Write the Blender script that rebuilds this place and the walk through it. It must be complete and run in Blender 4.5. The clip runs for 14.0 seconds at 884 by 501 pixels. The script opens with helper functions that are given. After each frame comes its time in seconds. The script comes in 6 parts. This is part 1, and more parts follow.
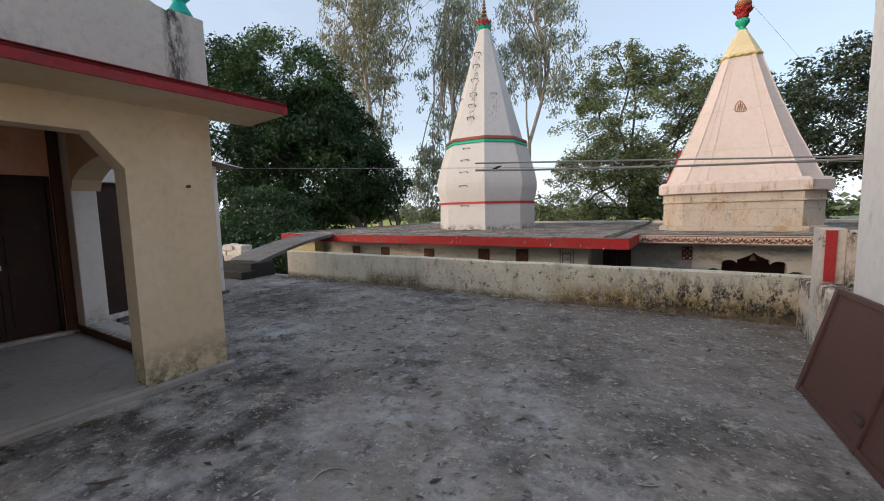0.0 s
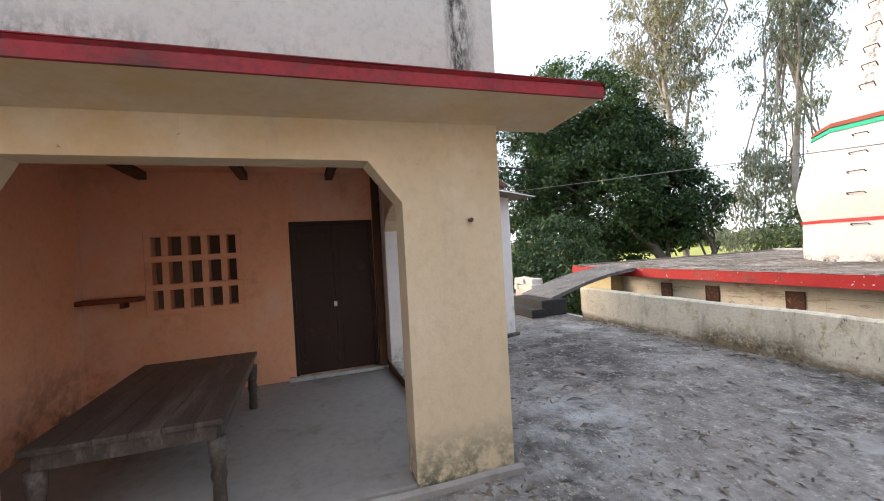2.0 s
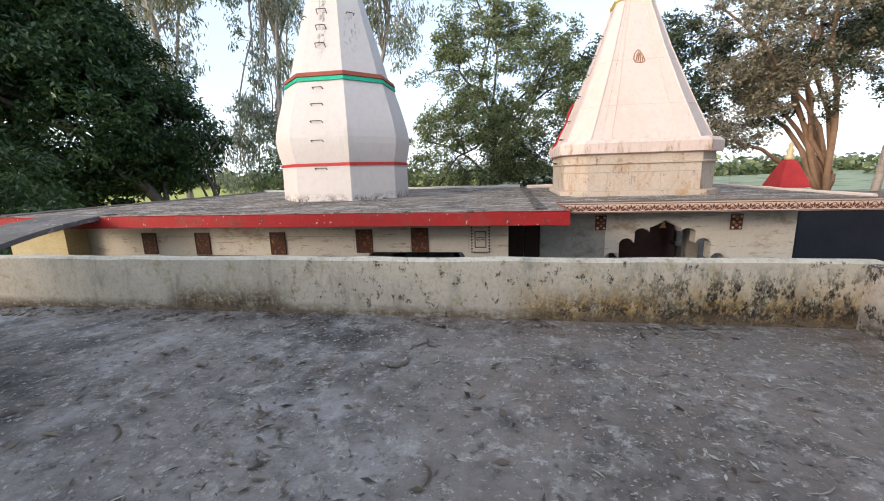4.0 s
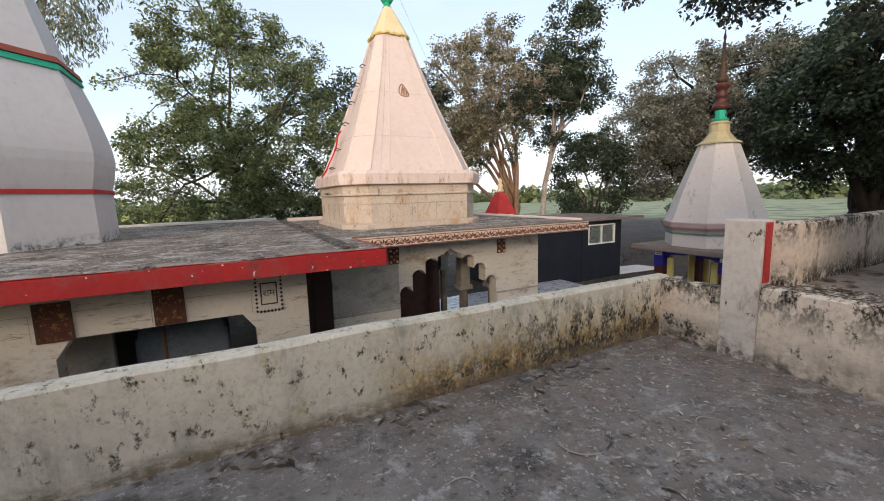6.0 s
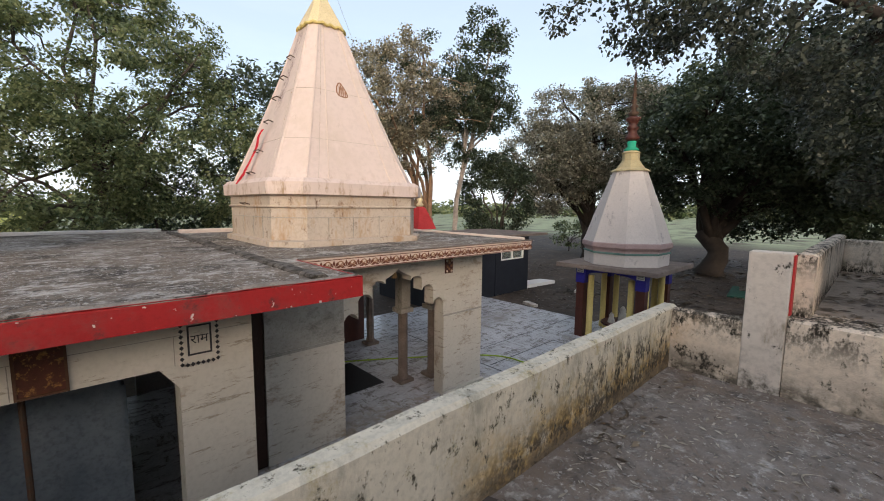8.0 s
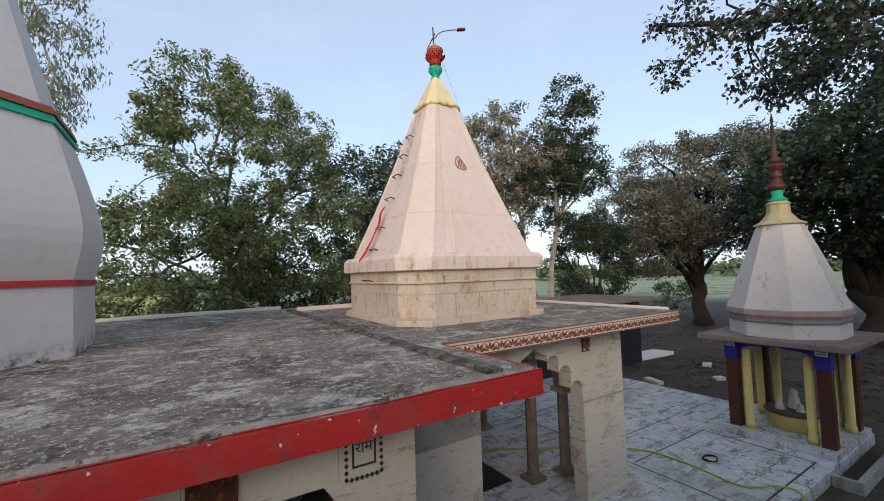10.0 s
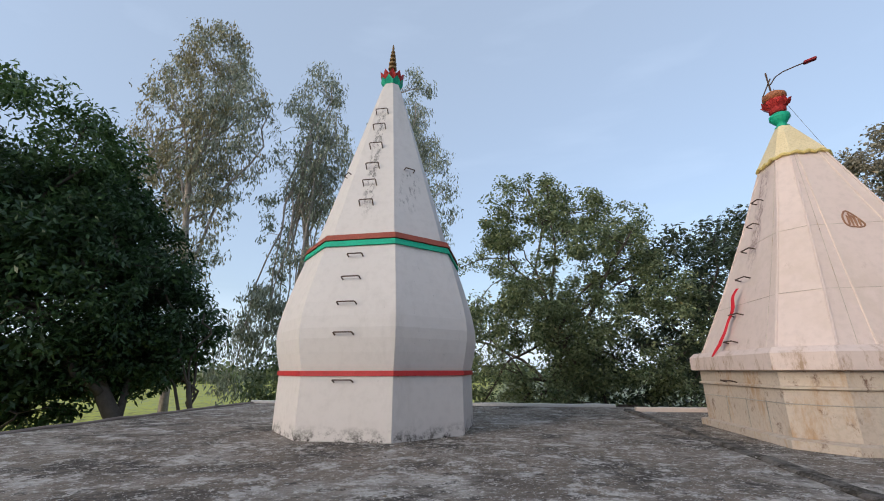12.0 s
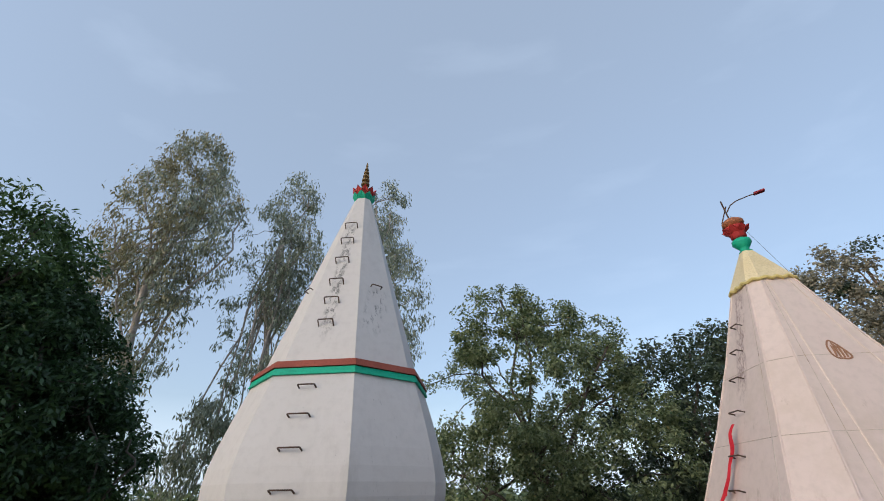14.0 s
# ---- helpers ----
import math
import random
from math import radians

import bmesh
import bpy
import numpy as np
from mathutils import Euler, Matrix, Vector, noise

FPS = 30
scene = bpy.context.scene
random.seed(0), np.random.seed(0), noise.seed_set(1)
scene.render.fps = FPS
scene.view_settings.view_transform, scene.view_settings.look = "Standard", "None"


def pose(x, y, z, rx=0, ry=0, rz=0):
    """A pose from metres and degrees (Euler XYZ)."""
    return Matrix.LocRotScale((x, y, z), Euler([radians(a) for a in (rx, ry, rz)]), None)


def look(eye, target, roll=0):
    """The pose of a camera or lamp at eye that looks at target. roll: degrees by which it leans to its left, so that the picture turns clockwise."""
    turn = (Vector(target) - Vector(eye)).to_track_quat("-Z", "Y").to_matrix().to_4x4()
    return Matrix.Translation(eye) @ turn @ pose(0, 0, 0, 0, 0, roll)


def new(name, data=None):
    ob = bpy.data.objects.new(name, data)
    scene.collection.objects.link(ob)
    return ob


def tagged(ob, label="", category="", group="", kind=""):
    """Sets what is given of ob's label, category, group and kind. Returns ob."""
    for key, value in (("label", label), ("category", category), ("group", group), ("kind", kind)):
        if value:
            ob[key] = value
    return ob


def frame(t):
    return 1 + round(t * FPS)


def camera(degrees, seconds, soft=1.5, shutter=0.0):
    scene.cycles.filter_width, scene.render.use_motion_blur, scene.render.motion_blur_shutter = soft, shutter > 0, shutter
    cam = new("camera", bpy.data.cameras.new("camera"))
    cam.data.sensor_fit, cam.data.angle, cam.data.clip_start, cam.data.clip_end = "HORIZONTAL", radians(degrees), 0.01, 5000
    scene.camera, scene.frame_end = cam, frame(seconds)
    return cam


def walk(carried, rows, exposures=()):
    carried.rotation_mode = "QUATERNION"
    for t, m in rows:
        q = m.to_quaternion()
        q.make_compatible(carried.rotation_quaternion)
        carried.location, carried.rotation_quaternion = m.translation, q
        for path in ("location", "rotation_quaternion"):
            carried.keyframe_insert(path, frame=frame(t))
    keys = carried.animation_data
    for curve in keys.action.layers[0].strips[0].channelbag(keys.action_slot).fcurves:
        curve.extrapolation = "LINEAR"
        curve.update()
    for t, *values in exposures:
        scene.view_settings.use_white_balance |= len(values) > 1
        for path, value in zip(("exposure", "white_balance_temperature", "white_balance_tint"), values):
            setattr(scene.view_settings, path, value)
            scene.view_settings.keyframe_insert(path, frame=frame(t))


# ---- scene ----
cam = camera(95.2, 14.0, soft=1.0)
PATH = [
    (0, (1.054, -0.552, 1.407), (-0.007, 1.132, 1.212), -1.4),
    (0.5, (0.664, -0.42, 1.418), (-0.787, 0.95, 1.277), -2.4),
    (1, (0.363, -0.221, 1.446), (-1.526, 0.432, 1.374), -0.3),
    (1.5, (0.083, -0.032, 1.458), (-1.877, 0.364, 1.454), 0.5),
    (2, (-0.251, 0.228, 1.487), (-2.141, 0.88, 1.484), -3.2),
    (2.5, (-0.474, 0.568, 1.469), (-2.216, 1.546, 1.376), 1.4),
    (3, (-0.69, 0.935, 1.426), (-2.065, 2.365, 1.171), 0.1),
    (3.2, (-0.676, 1.102, 1.373), (-1.79, 2.711, 0.962), -2.1),
    (5.3, (-1.377, 2.523, 1.457), (-1.089, 4.482, 1.179), -1.3),
    (5.5, (-1.432, 2.67, 1.449), (-1.038, 4.611, 1.166), -1.9),
    (6, (-1.578, 2.943, 1.42), (-0.67, 4.704, 1.148), -1.6),
    (6.5, (-1.669, 3.22, 1.412), (-0.554, 4.862, 1.163), -1.8),
    (7, (-1.729, 3.515, 1.436), (-0.47, 5.05, 1.196), -0.9),
    (7.2, (-1.786, 3.619, 1.437), (-0.467, 5.105, 1.202), 0.8),
    (9.3, (-2.35, 4.868, 1.616), (-0.971, 6.315, 1.558), -1.8),
    (9.5, (-2.365, 4.927, 1.575), (-0.993, 6.382, 1.602), -3.1),
    (10, (-2.405, 5.131, 1.614), (-1.338, 6.819, 1.723), -1.8),
    (10.5, (-2.539, 5.207, 1.626), (-1.965, 7.118, 1.76), -3.1),
    (11, (-2.704, 5.23, 1.617), (-2.64, 7.222, 1.79), -1.3),
    (11.5, (-2.744, 5.174, 1.662), (-2.985, 7.125, 2.03), -0.6),
    (12, (-2.749, 5.162, 1.664), (-3.073, 7.051, 2.234), -0.1),
    (12.5, (-2.773, 5.138, 1.691), (-3.101, 6.967, 2.432), 0.1),
    (13, (-2.717, 5.048, 1.725), (-3.04, 6.82, 2.594), 0.1),
    (13.5, (-2.699, 5.264, 1.878), (-2.963, 7.015, 2.809), -2.0),
    (14, (-2.74, 5.49, 2.1), (-2.901, 7.197, 3.13), -1.0),
]
EXPOSURES = [(0, 0.42, 6650, 10), (0.5, 0.68, 6800, 10), (1.2, 1.3, 7100, 11), (2.0, 1.5, 6950, 12), (2.5, 1.45, 6500, 11), (3.2, 1.15, 6400, 10), (5.3, 0.87, 6700, 12), (6, 0.65, 6800, 12), (7, 0.55, 6900, 12), (9.5, 0.55, 6600, 10), (10, 0.36, 6350, 10), (10.5, 0.23, 6250, 10), (11.5, 0.33, 6150, 9), (12, 0.20, 6150, 9), (12.5, 0.10, 6100, 8), (13, 0.01, 6050, 8), (13.5, 0.0, 6050, 8), (14, 0.06, 6050, 8)]
walk(cam, [(t, look(eye, target, roll)) for t, eye, target, roll in PATH], EXPOSURES)

# ---- light ----
SUN_AZ, SUN_EL = 140.0, 18.0  # degrees: turned left from +y, and up
world = bpy.data.worlds.new("sky")
scene.world = world
world.use_nodes = True
wn, wl = world.node_tree.nodes, world.node_tree.links
sky = wn.new("ShaderNodeTexSky")
sky.sky_type, sky.sun_disc = "NISHITA", False
sky.sun_elevation, sky.sun_rotation = radians(SUN_EL), radians(-SUN_AZ)
sky.air_density, sky.dust_density, sky.ozone_density = 1.0, 2.5, 1.5
wn["Background"].inputs["Strength"].default_value = 0.15
coord = wn.new("ShaderNodeTexCoord")
stretch = wn.new("ShaderNodeMapping")
stretch.inputs["Scale"].default_value = (1.6, 4.5, 9.0)
stretch.inputs["Rotation"].default_value = (0.3, 0.2, 0.5)
streak = wn.new("ShaderNodeTexNoise")
streak.inputs["Scale"].default_value, streak.inputs["Detail"].default_value = 1.3, 5.0
veil = wn.new("ShaderNodeMapRange")
veil.inputs["From Min"].default_value, veil.inputs["From Max"].default_value = 0.56, 0.80
veil.inputs["To Min"].default_value, veil.inputs["To Max"].default_value = 0.31, 0.37
haze = wn.new("ShaderNodeMix")
haze.data_type = "RGBA"
haze.inputs["B"].default_value = (6.6, 7.4, 8.6, 1)
wl.new(coord.outputs["Generated"], stretch.inputs["Vector"])
wl.new(stretch.outputs["Vector"], streak.inputs["Vector"])
wl.new(streak.outputs["Fac"], veil.inputs["Value"])
height = wn.new("ShaderNodeSeparateXYZ")
wl.new(coord.outputs["Generated"], height.inputs[0])
low_sky = wn.new("ShaderNodeMapRange")
low_sky.interpolation_type = "SMOOTHSTEP"
low_sky.inputs["From Min"].default_value, low_sky.inputs["From Max"].default_value = -0.02, 0.34
low_sky.inputs["To Min"].default_value, low_sky.inputs["To Max"].default_value = 0.72, 0.0
wl.new(height.outputs["Z"], low_sky.inputs["Value"])
most = wn.new("ShaderNodeMath")
most.operation = "MAXIMUM"
wl.new(veil.outputs["Result"], most.inputs[0])
wl.new(low_sky.outputs["Result"], most.inputs[1])
wl.new(most.outputs["Value"], haze.inputs["Factor"])
wl.new(sky.outputs["Color"], haze.inputs["A"])
wl.new(haze.outputs["Result"], wn["Background"].inputs["Color"])

sun_data = bpy.data.lights.new("sun", "SUN")
sun_data.energy, sun_data.angle, sun_data.color = 0.75, radians(22), (1.0, 0.80, 0.66)
sun_lamp = new("sun", sun_data)
sun_lamp.matrix_world = look((0, 0, 0), (math.sin(radians(SUN_AZ)) * math.cos(radians(SUN_EL)), -math.cos(radians(SUN_AZ)) * math.cos(radians(SUN_EL)), -math.sin(radians(SUN_EL))))


# ---- materials ----
def rgba(c):
    return (c[0], c[1], c[2], 1.0)


def surf(name, base, second=None, scale=3.0, rough=0.85, bump=0.15, bump_scale=40.0, stain=None, stain_scale=(1.5, 1.5, 0.5), stain_range=(0.55, 0.7), stain_zone=None, fleck=None, metal=0.0, island=0.0, amount=1.0, objrand=0.0):
    """A worn surface: two tones in large and fine noise, an optional stain with its own shape, flecks and fine relief."""
    m = bpy.data.materials.new(name)
    m.use_nodes = True
    n, l = m.node_tree.nodes, m.node_tree.links
    b = n["Principled BSDF"]
    b.inputs["Roughness"].default_value, b.inputs["Metallic"].default_value = rough, metal
    b.inputs["Specular IOR Level"].default_value = 0.3
    co = n.new("ShaderNodeNewGeometry")

    def noise_at(sc, detail=6.0, vec=None, roughness=0.6):
        mp = n.new("ShaderNodeMapping")
        mp.inputs["Scale"].default_value = vec or (1, 1, 1)
        l.new(co.outputs["Position"], mp.inputs["Vector"])
        t = n.new("ShaderNodeTexNoise")
        t.inputs["Scale"].default_value, t.inputs["Detail"].default_value, t.inputs["Roughness"].default_value = sc, detail, roughness
        l.new(mp.outputs["Vector"], t.inputs["Vector"])
        return t.outputs["Fac"]

    def ranged(v, lo, hi, to=1.0):
        r = n.new("ShaderNodeMapRange")
        r.inputs["From Min"].default_value, r.inputs["From Max"].default_value, r.inputs["To Max"].default_value = lo, hi, to
        l.new(v, r.inputs["Value"])
        return r.outputs["Result"]

    def mixed(fac, a, c):
        x = n.new("ShaderNodeMix")
        x.data_type = "RGBA"
        l.new(fac, x.inputs["Factor"])
        for key, v in (("A", a), ("B", c)):
            if isinstance(v, tuple):
                x.inputs[key].default_value = rgba(v)
            else:
                l.new(v, x.inputs[key])
        return x.outputs["Result"]

    def times(a, c):
        x = n.new("ShaderNodeMath")
        x.operation = "MULTIPLY"
        l.new(a, x.inputs[0])
        l.new(c, x.inputs[1])
        return x.outputs["Value"]

    second = second or tuple(v * 0.8 for v in base)
    col = mixed(ranged(noise_at(scale), 0.35, 0.68, amount), base, second)
    fine = tuple(v * 0.74 for v in second)
    col = mixed(ranged(noise_at(scale * 14.0, 5.0), 0.46, 0.72, 0.7 * amount), col, fine)
    for st, sc, rg, zone in ([(stain, stain_scale, stain_range, stain_zone)] if stain and not isinstance(stain, list) else stain or []):
        mask = times(ranged(noise_at(1.0, 8.0, sc, 0.72), *rg), ranged(noise_at(1.0, 5.0, tuple(6 * v for v in sc)), 0.30, 0.55))
        if zone:
            sep = n.new("ShaderNodeSeparateXYZ")
            l.new(co.outputs["Position"], sep.inputs[0])
            for axis, lo, hi in zone:
                mask = times(mask, ranged(sep.outputs[axis], lo, hi))
        col = mixed(mask, col, st)
    if fleck:
        fc, fs, flo = fleck
        col = mixed(ranged(noise_at(fs, 2.0), flo, flo + 0.04), col, fc)
    if island or objrand:
        src = co.outputs["Random Per Island"] if island else n.new("ShaderNodeObjectInfo").outputs["Random"]
        hsv = n.new("ShaderNodeHueSaturation")
        l.new(col, hsv.inputs["Color"])
        r = n.new("ShaderNodeMapRange")
        k = island or objrand
        r.inputs["To Min"].default_value, r.inputs["To Max"].default_value = 1 - k, 1 + k
        l.new(src, r.inputs["Value"])
        l.new(r.outputs["Result"], hsv.inputs["Value"])
        col = hsv.outputs["Color"]
    l.new(col, b.inputs["Base Color"])
    bp = n.new("ShaderNodeBump")
    bp.inputs["Strength"].default_value, bp.inputs["Distance"].default_value = bump, 0.02
    l.new(noise_at(bump_scale, 8.0), bp.inputs["Height"])
    l.new(bp.outputs["Normal"], b.inputs["Normal"])
    return m


def leafy(name, a, c, warm=None):
    """Foliage: each leaf its own tone, some light passing through."""
    m = bpy.data.materials.new(name)
    m.use_nodes = True
    n, l = m.node_tree.nodes, m.node_tree.links
    b, out = n["Principled BSDF"], n["Material Output"]
    g = n.new("ShaderNodeNewGeometry")
    ramp = n.new("ShaderNodeValToRGB")
    e = ramp.color_ramp.elements
    e[0].color, e[1].color = rgba(a), rgba(c)
    if warm:
        w = e.new(0.93)
        w.color = rgba(c)
        e[1].position = 1.0
        e[-1].color = rgba(warm)
    l.new(g.outputs["Random Per Island"], ramp.inputs["Fac"])
    l.new(ramp.outputs["Color"], b.inputs["Base Color"])
    b.inputs["Roughness"].default_value = 0.46
    tr = n.new("ShaderNodeBsdfTranslucent")
    l.new(ramp.outputs["Color"], tr.inputs["Color"])
    mx = n.new("ShaderNodeMixShader")
    mx.inputs["Fac"].default_value = 0.32
    l.new(b.outputs["BSDF"], mx.inputs[1])
    l.new(tr.outputs["BSDF"], mx.inputs[2])
    l.new(mx.outputs["Shader"], out.inputs["Surface"])
    return m


BLACK_MOSS, RUST = (0.035, 0.03, 0.022), (0.36, 0.20, 0.07)
M_floor = surf("terrace_concrete", (0.30, 0.268, 0.24), (0.18, 0.158, 0.14), 0.9, 0.92, 1.0, 24, stain=[((0.47, 0.465, 0.46), (0.7, 0.7, 0.7), (0.50, 0.66), None), ((0.46, 0.455, 0.455), (0.8, 0.8, 0.8), (0.44, 0.60), [("Y", 3.4, 1.6)]), ((0.07, 0.065, 0.061), (0.5, 0.5, 0.5), (0.47, 0.58), None), ((0.21, 0.165, 0.132), (0.7, 0.7, 0.7), (0.34, 0.56), [("X", -2.4, -0.6), ("Y", 2.4, 4.0)]), ((0.065, 0.058, 0.052), (1.5, 1.5, 1.5), (0.55, 0.65), None), ((0.20, 0.12, 0.085), (0.6, 0.6, 0.6), (0.58, 0.72), None), ((0.36, 0.333, 0.305), (1.9, 1.9, 1.9), (0.58, 0.72), None), ((0.39, 0.36, 0.325), (5.0, 5.0, 5.0), (0.55, 0.62), None), ((0.10, 0.088, 0.078), (7.5, 7.5, 7.5), (0.57, 0.63), None), ((0.44, 0.41, 0.375), (12.0, 12.0, 12.0), (0.59, 0.63), None), ((0.50, 0.47, 0.43), (19.0, 19.0, 19.0), (0.60, 0.63), None)], fleck=((0.48, 0.45, 0.41), 46, 0.68))
M_veranda = surf("smooth_cement_floor", (0.31, 0.29, 0.275), (0.24, 0.222, 0.21), 1.0, 0.7, 0.15, 30, stain=[((0.14, 0.12, 0.105), (1.2, 1.2, 1.2), (0.54, 0.70), None)], amount=0.6)
M_pillar = surf("grimy_pillar_lime", (0.66, 0.60, 0.53), (0.54, 0.48, 0.42), 1.5, 0.88, 0.2, 30, stain=[((0.12, 0.105, 0.085), (4, 4, 4), (0.42, 0.56), [("Z", 0.40, 0.02)]), ((0.30, 0.25, 0.19), (3, 3, 1.2), (0.54, 0.66), None), (BLACK_MOSS, (9, 9, 6), (0.60, 0.65), None)], amount=0.7)
M_emblem = surf("brown_emblem_paint", (0.36, 0.19, 0.11), (0.28, 0.14, 0.08), 8, 0.7, 0.1)
M_roof = surf("roof_concrete", (0.245, 0.20, 0.158), (0.14, 0.113, 0.09), 1.1, 0.92, 1.0, 22, stain=[((0.37, 0.335, 0.295), (0.9, 1.1, 1.0), (0.52, 0.64), None), ((0.055, 0.047, 0.039), (0.8, 0.9, 1.0), (0.50, 0.60), None), ((0.48, 0.445, 0.405), (2.2, 2.6, 1.0), (0.545, 0.59), None), ((0.065, 0.055, 0.047), (6.0, 6.4, 6.0), (0.56, 0.61), None), ((0.45, 0.415, 0.375), (8.0, 8.5, 8.0), (0.57, 0.60), None), ((0.58, 0.54, 0.49), (17.0, 17.0, 17.0), (0.58, 0.61), None)], fleck=((0.60, 0.56, 0.51), 36, 0.66))
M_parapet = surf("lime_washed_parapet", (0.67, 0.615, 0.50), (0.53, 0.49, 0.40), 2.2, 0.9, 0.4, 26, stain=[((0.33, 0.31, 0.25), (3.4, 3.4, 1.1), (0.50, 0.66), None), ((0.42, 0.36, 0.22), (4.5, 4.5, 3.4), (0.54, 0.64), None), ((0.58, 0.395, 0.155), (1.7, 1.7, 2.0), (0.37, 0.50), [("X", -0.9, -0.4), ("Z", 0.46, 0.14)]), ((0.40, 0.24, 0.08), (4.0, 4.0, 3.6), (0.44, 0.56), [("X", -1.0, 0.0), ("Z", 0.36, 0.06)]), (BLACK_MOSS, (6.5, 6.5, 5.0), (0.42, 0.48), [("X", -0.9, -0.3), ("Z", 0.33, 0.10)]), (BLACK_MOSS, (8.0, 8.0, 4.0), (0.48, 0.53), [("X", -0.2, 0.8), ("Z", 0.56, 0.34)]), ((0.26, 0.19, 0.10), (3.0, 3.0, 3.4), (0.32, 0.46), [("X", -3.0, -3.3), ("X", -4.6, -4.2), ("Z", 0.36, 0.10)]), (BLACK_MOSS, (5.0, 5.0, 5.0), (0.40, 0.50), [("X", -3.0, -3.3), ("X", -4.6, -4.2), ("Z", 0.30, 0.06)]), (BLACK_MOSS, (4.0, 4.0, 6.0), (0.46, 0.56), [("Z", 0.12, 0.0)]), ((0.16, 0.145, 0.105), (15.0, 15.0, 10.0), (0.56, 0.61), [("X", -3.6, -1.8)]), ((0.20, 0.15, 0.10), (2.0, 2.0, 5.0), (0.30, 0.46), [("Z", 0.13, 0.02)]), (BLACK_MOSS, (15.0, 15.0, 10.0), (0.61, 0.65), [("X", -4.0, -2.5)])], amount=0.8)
M_wall_east = surf("stained_lime_wall", (0.76, 0.66, 0.545), (0.64, 0.54, 0.43), 1.6, 0.9, 0.45, 26, stain=[((0.50, 0.33, 0.18), (0.9, 0.9, 0.9), (0.55, 0.72), None), ((0.50, 0.23, 0.08), (1.3, 1.3, 1.3), (0.36, 0.55), [("Z", 0.45, 0.10), ("Y", 3.7, 3.0)]), ((0.11, 0.095, 0.075), (1.4, 1.4, 1.8), (0.38, 0.54), [("Z", 0.30, 0.03), ("Y", 3.2, 3.8)]), ((0.20, 0.17, 0.13), (4.2, 4.2, 2.2), (0.55, 0.64), None), (BLACK_MOSS, (8, 8, 4.6), (0.42, 0.48), [("Z", 0.30, 0.56), ("Z", 0.84, 0.66)]), (BLACK_MOSS, (7, 7, 5), (0.47, 0.53), [("Z", 0.92, 1.12)]), (BLACK_MOSS, (8, 8, 6), (0.53, 0.58), [("Y", 4.5, 4.9)]), ((0.11, 0.10, 0.075), (12, 12, 9), (0.59, 0.63), None)])
# the first entry turns the ochre browner with height, up to the eave
M_ochre = surf("pale_ochre_wall", (0.65, 0.535, 0.38), (0.585, 0.47, 0.315), 1.1, 0.88, 0.15, 45, stain=[((0.60, 0.39, 0.18), (0.45, 0.45, 0.7), (0.42, 0.66), [("Z", 1.3, 2.2)]), ((0.72, 0.62, 0.50), (0.9, 0.9, 0.6), (0.52, 0.68), None), ((0.12, 0.122, 0.085), (2.8, 2.8, 3.2), (0.34, 0.48), [("Z", 0.40, 0.05)]), ((0.46, 0.37, 0.25), (0.8, 0.8, 0.25), (0.55, 0.74), None), ((0.25, 0.20, 0.13), (9, 9, 9), (0.67, 0.71), None)], amount=0.4)
# the last entry darkens the wall towards the floor and the south corner
M_salmon = surf("salmon_inner_wall", (0.83, 0.435, 0.27), (0.76, 0.37, 0.22), 1.3, 0.88, 0.12, 45, stain=[((0.60, 0.30, 0.18), (2, 2, 2), (0.54, 0.72), None), ((0.80, 0.58, 0.45), (0.7, 0.7, 0.5), (0.52, 0.72), None), ((0.22, 0.13, 0.08), (1.6, 1.6, 2.0), (0.38, 0.56), [("Z", 0.75, 0.1), ("Y", -1.2, -1.9)])], amount=0.4)
M_greyplaster = surf("weathered_white_plaster", (0.53, 0.51, 0.48), (0.45, 0.43, 0.405), 1.6, 0.9, 0.25, 35, stain=[((0.26, 0.25, 0.23), (3, 3, 1.6), (0.60, 0.74), None), ((0.09, 0.09, 0.08), (7, 7, 4), (0.50, 0.58), [("Z", 2.70, 2.42), ("Y", 0.9, -0.6)]), ((0.07, 0.07, 0.065), (9, 9, 3), (0.40, 0.50), [("Y", 1.10, 1.16), ("Y", 1.32, 1.20)])], amount=0.6)
M_whitewash = surf("whitewash", (0.76, 0.735, 0.71), (0.69, 0.665, 0.64), 0.8, 0.85, 0.1, 30, stain=[((0.42, 0.40, 0.38), (3, 3, 2), (0.60, 0.74), None), ((0.28, 0.26, 0.23), (2.5, 2.5, 2.5), (0.40, 0.58), [("Z", 0.45, 0.02)])], amount=0.4)
M_spire = surf("white_spire_paint", (0.61, 0.575, 0.555), (0.54, 0.505, 0.485), 0.7, 0.8, 0.08, 30, stain=[((0.30, 0.29, 0.28), (7, 7, 3), (0.66, 0.76), None), ((0.50, 0.47, 0.45), (1.6, 1.6, 0.4), (0.56, 0.72), None), ((0.17, 0.165, 0.16), (14, 14, 6), (0.49, 0.56), [("X", -5.05, -4.99), ("X", -4.83, -4.89), ("Z", 3.95, 4.3), ("Z", 6.5, 6.2)]), ((0.24, 0.235, 0.23), (14, 14, 5), (0.52, 0.60), [("X", -4.47, -4.40), ("X", -4.16, -4.25), ("Z", 4.05, 4.3), ("Z", 4.98, 4.88)]), ((0.25, 0.24, 0.23), (14, 14, 5), (0.64, 0.68), [("X", -4.6, -4.3), ("Z", 1.4, 2.2), ("Z", 3.5, 3.2)]), (BLACK_MOSS, (5, 5, 6), (0.47, 0.57), [("Z", 1.0, 0.82)])], amount=0.3)
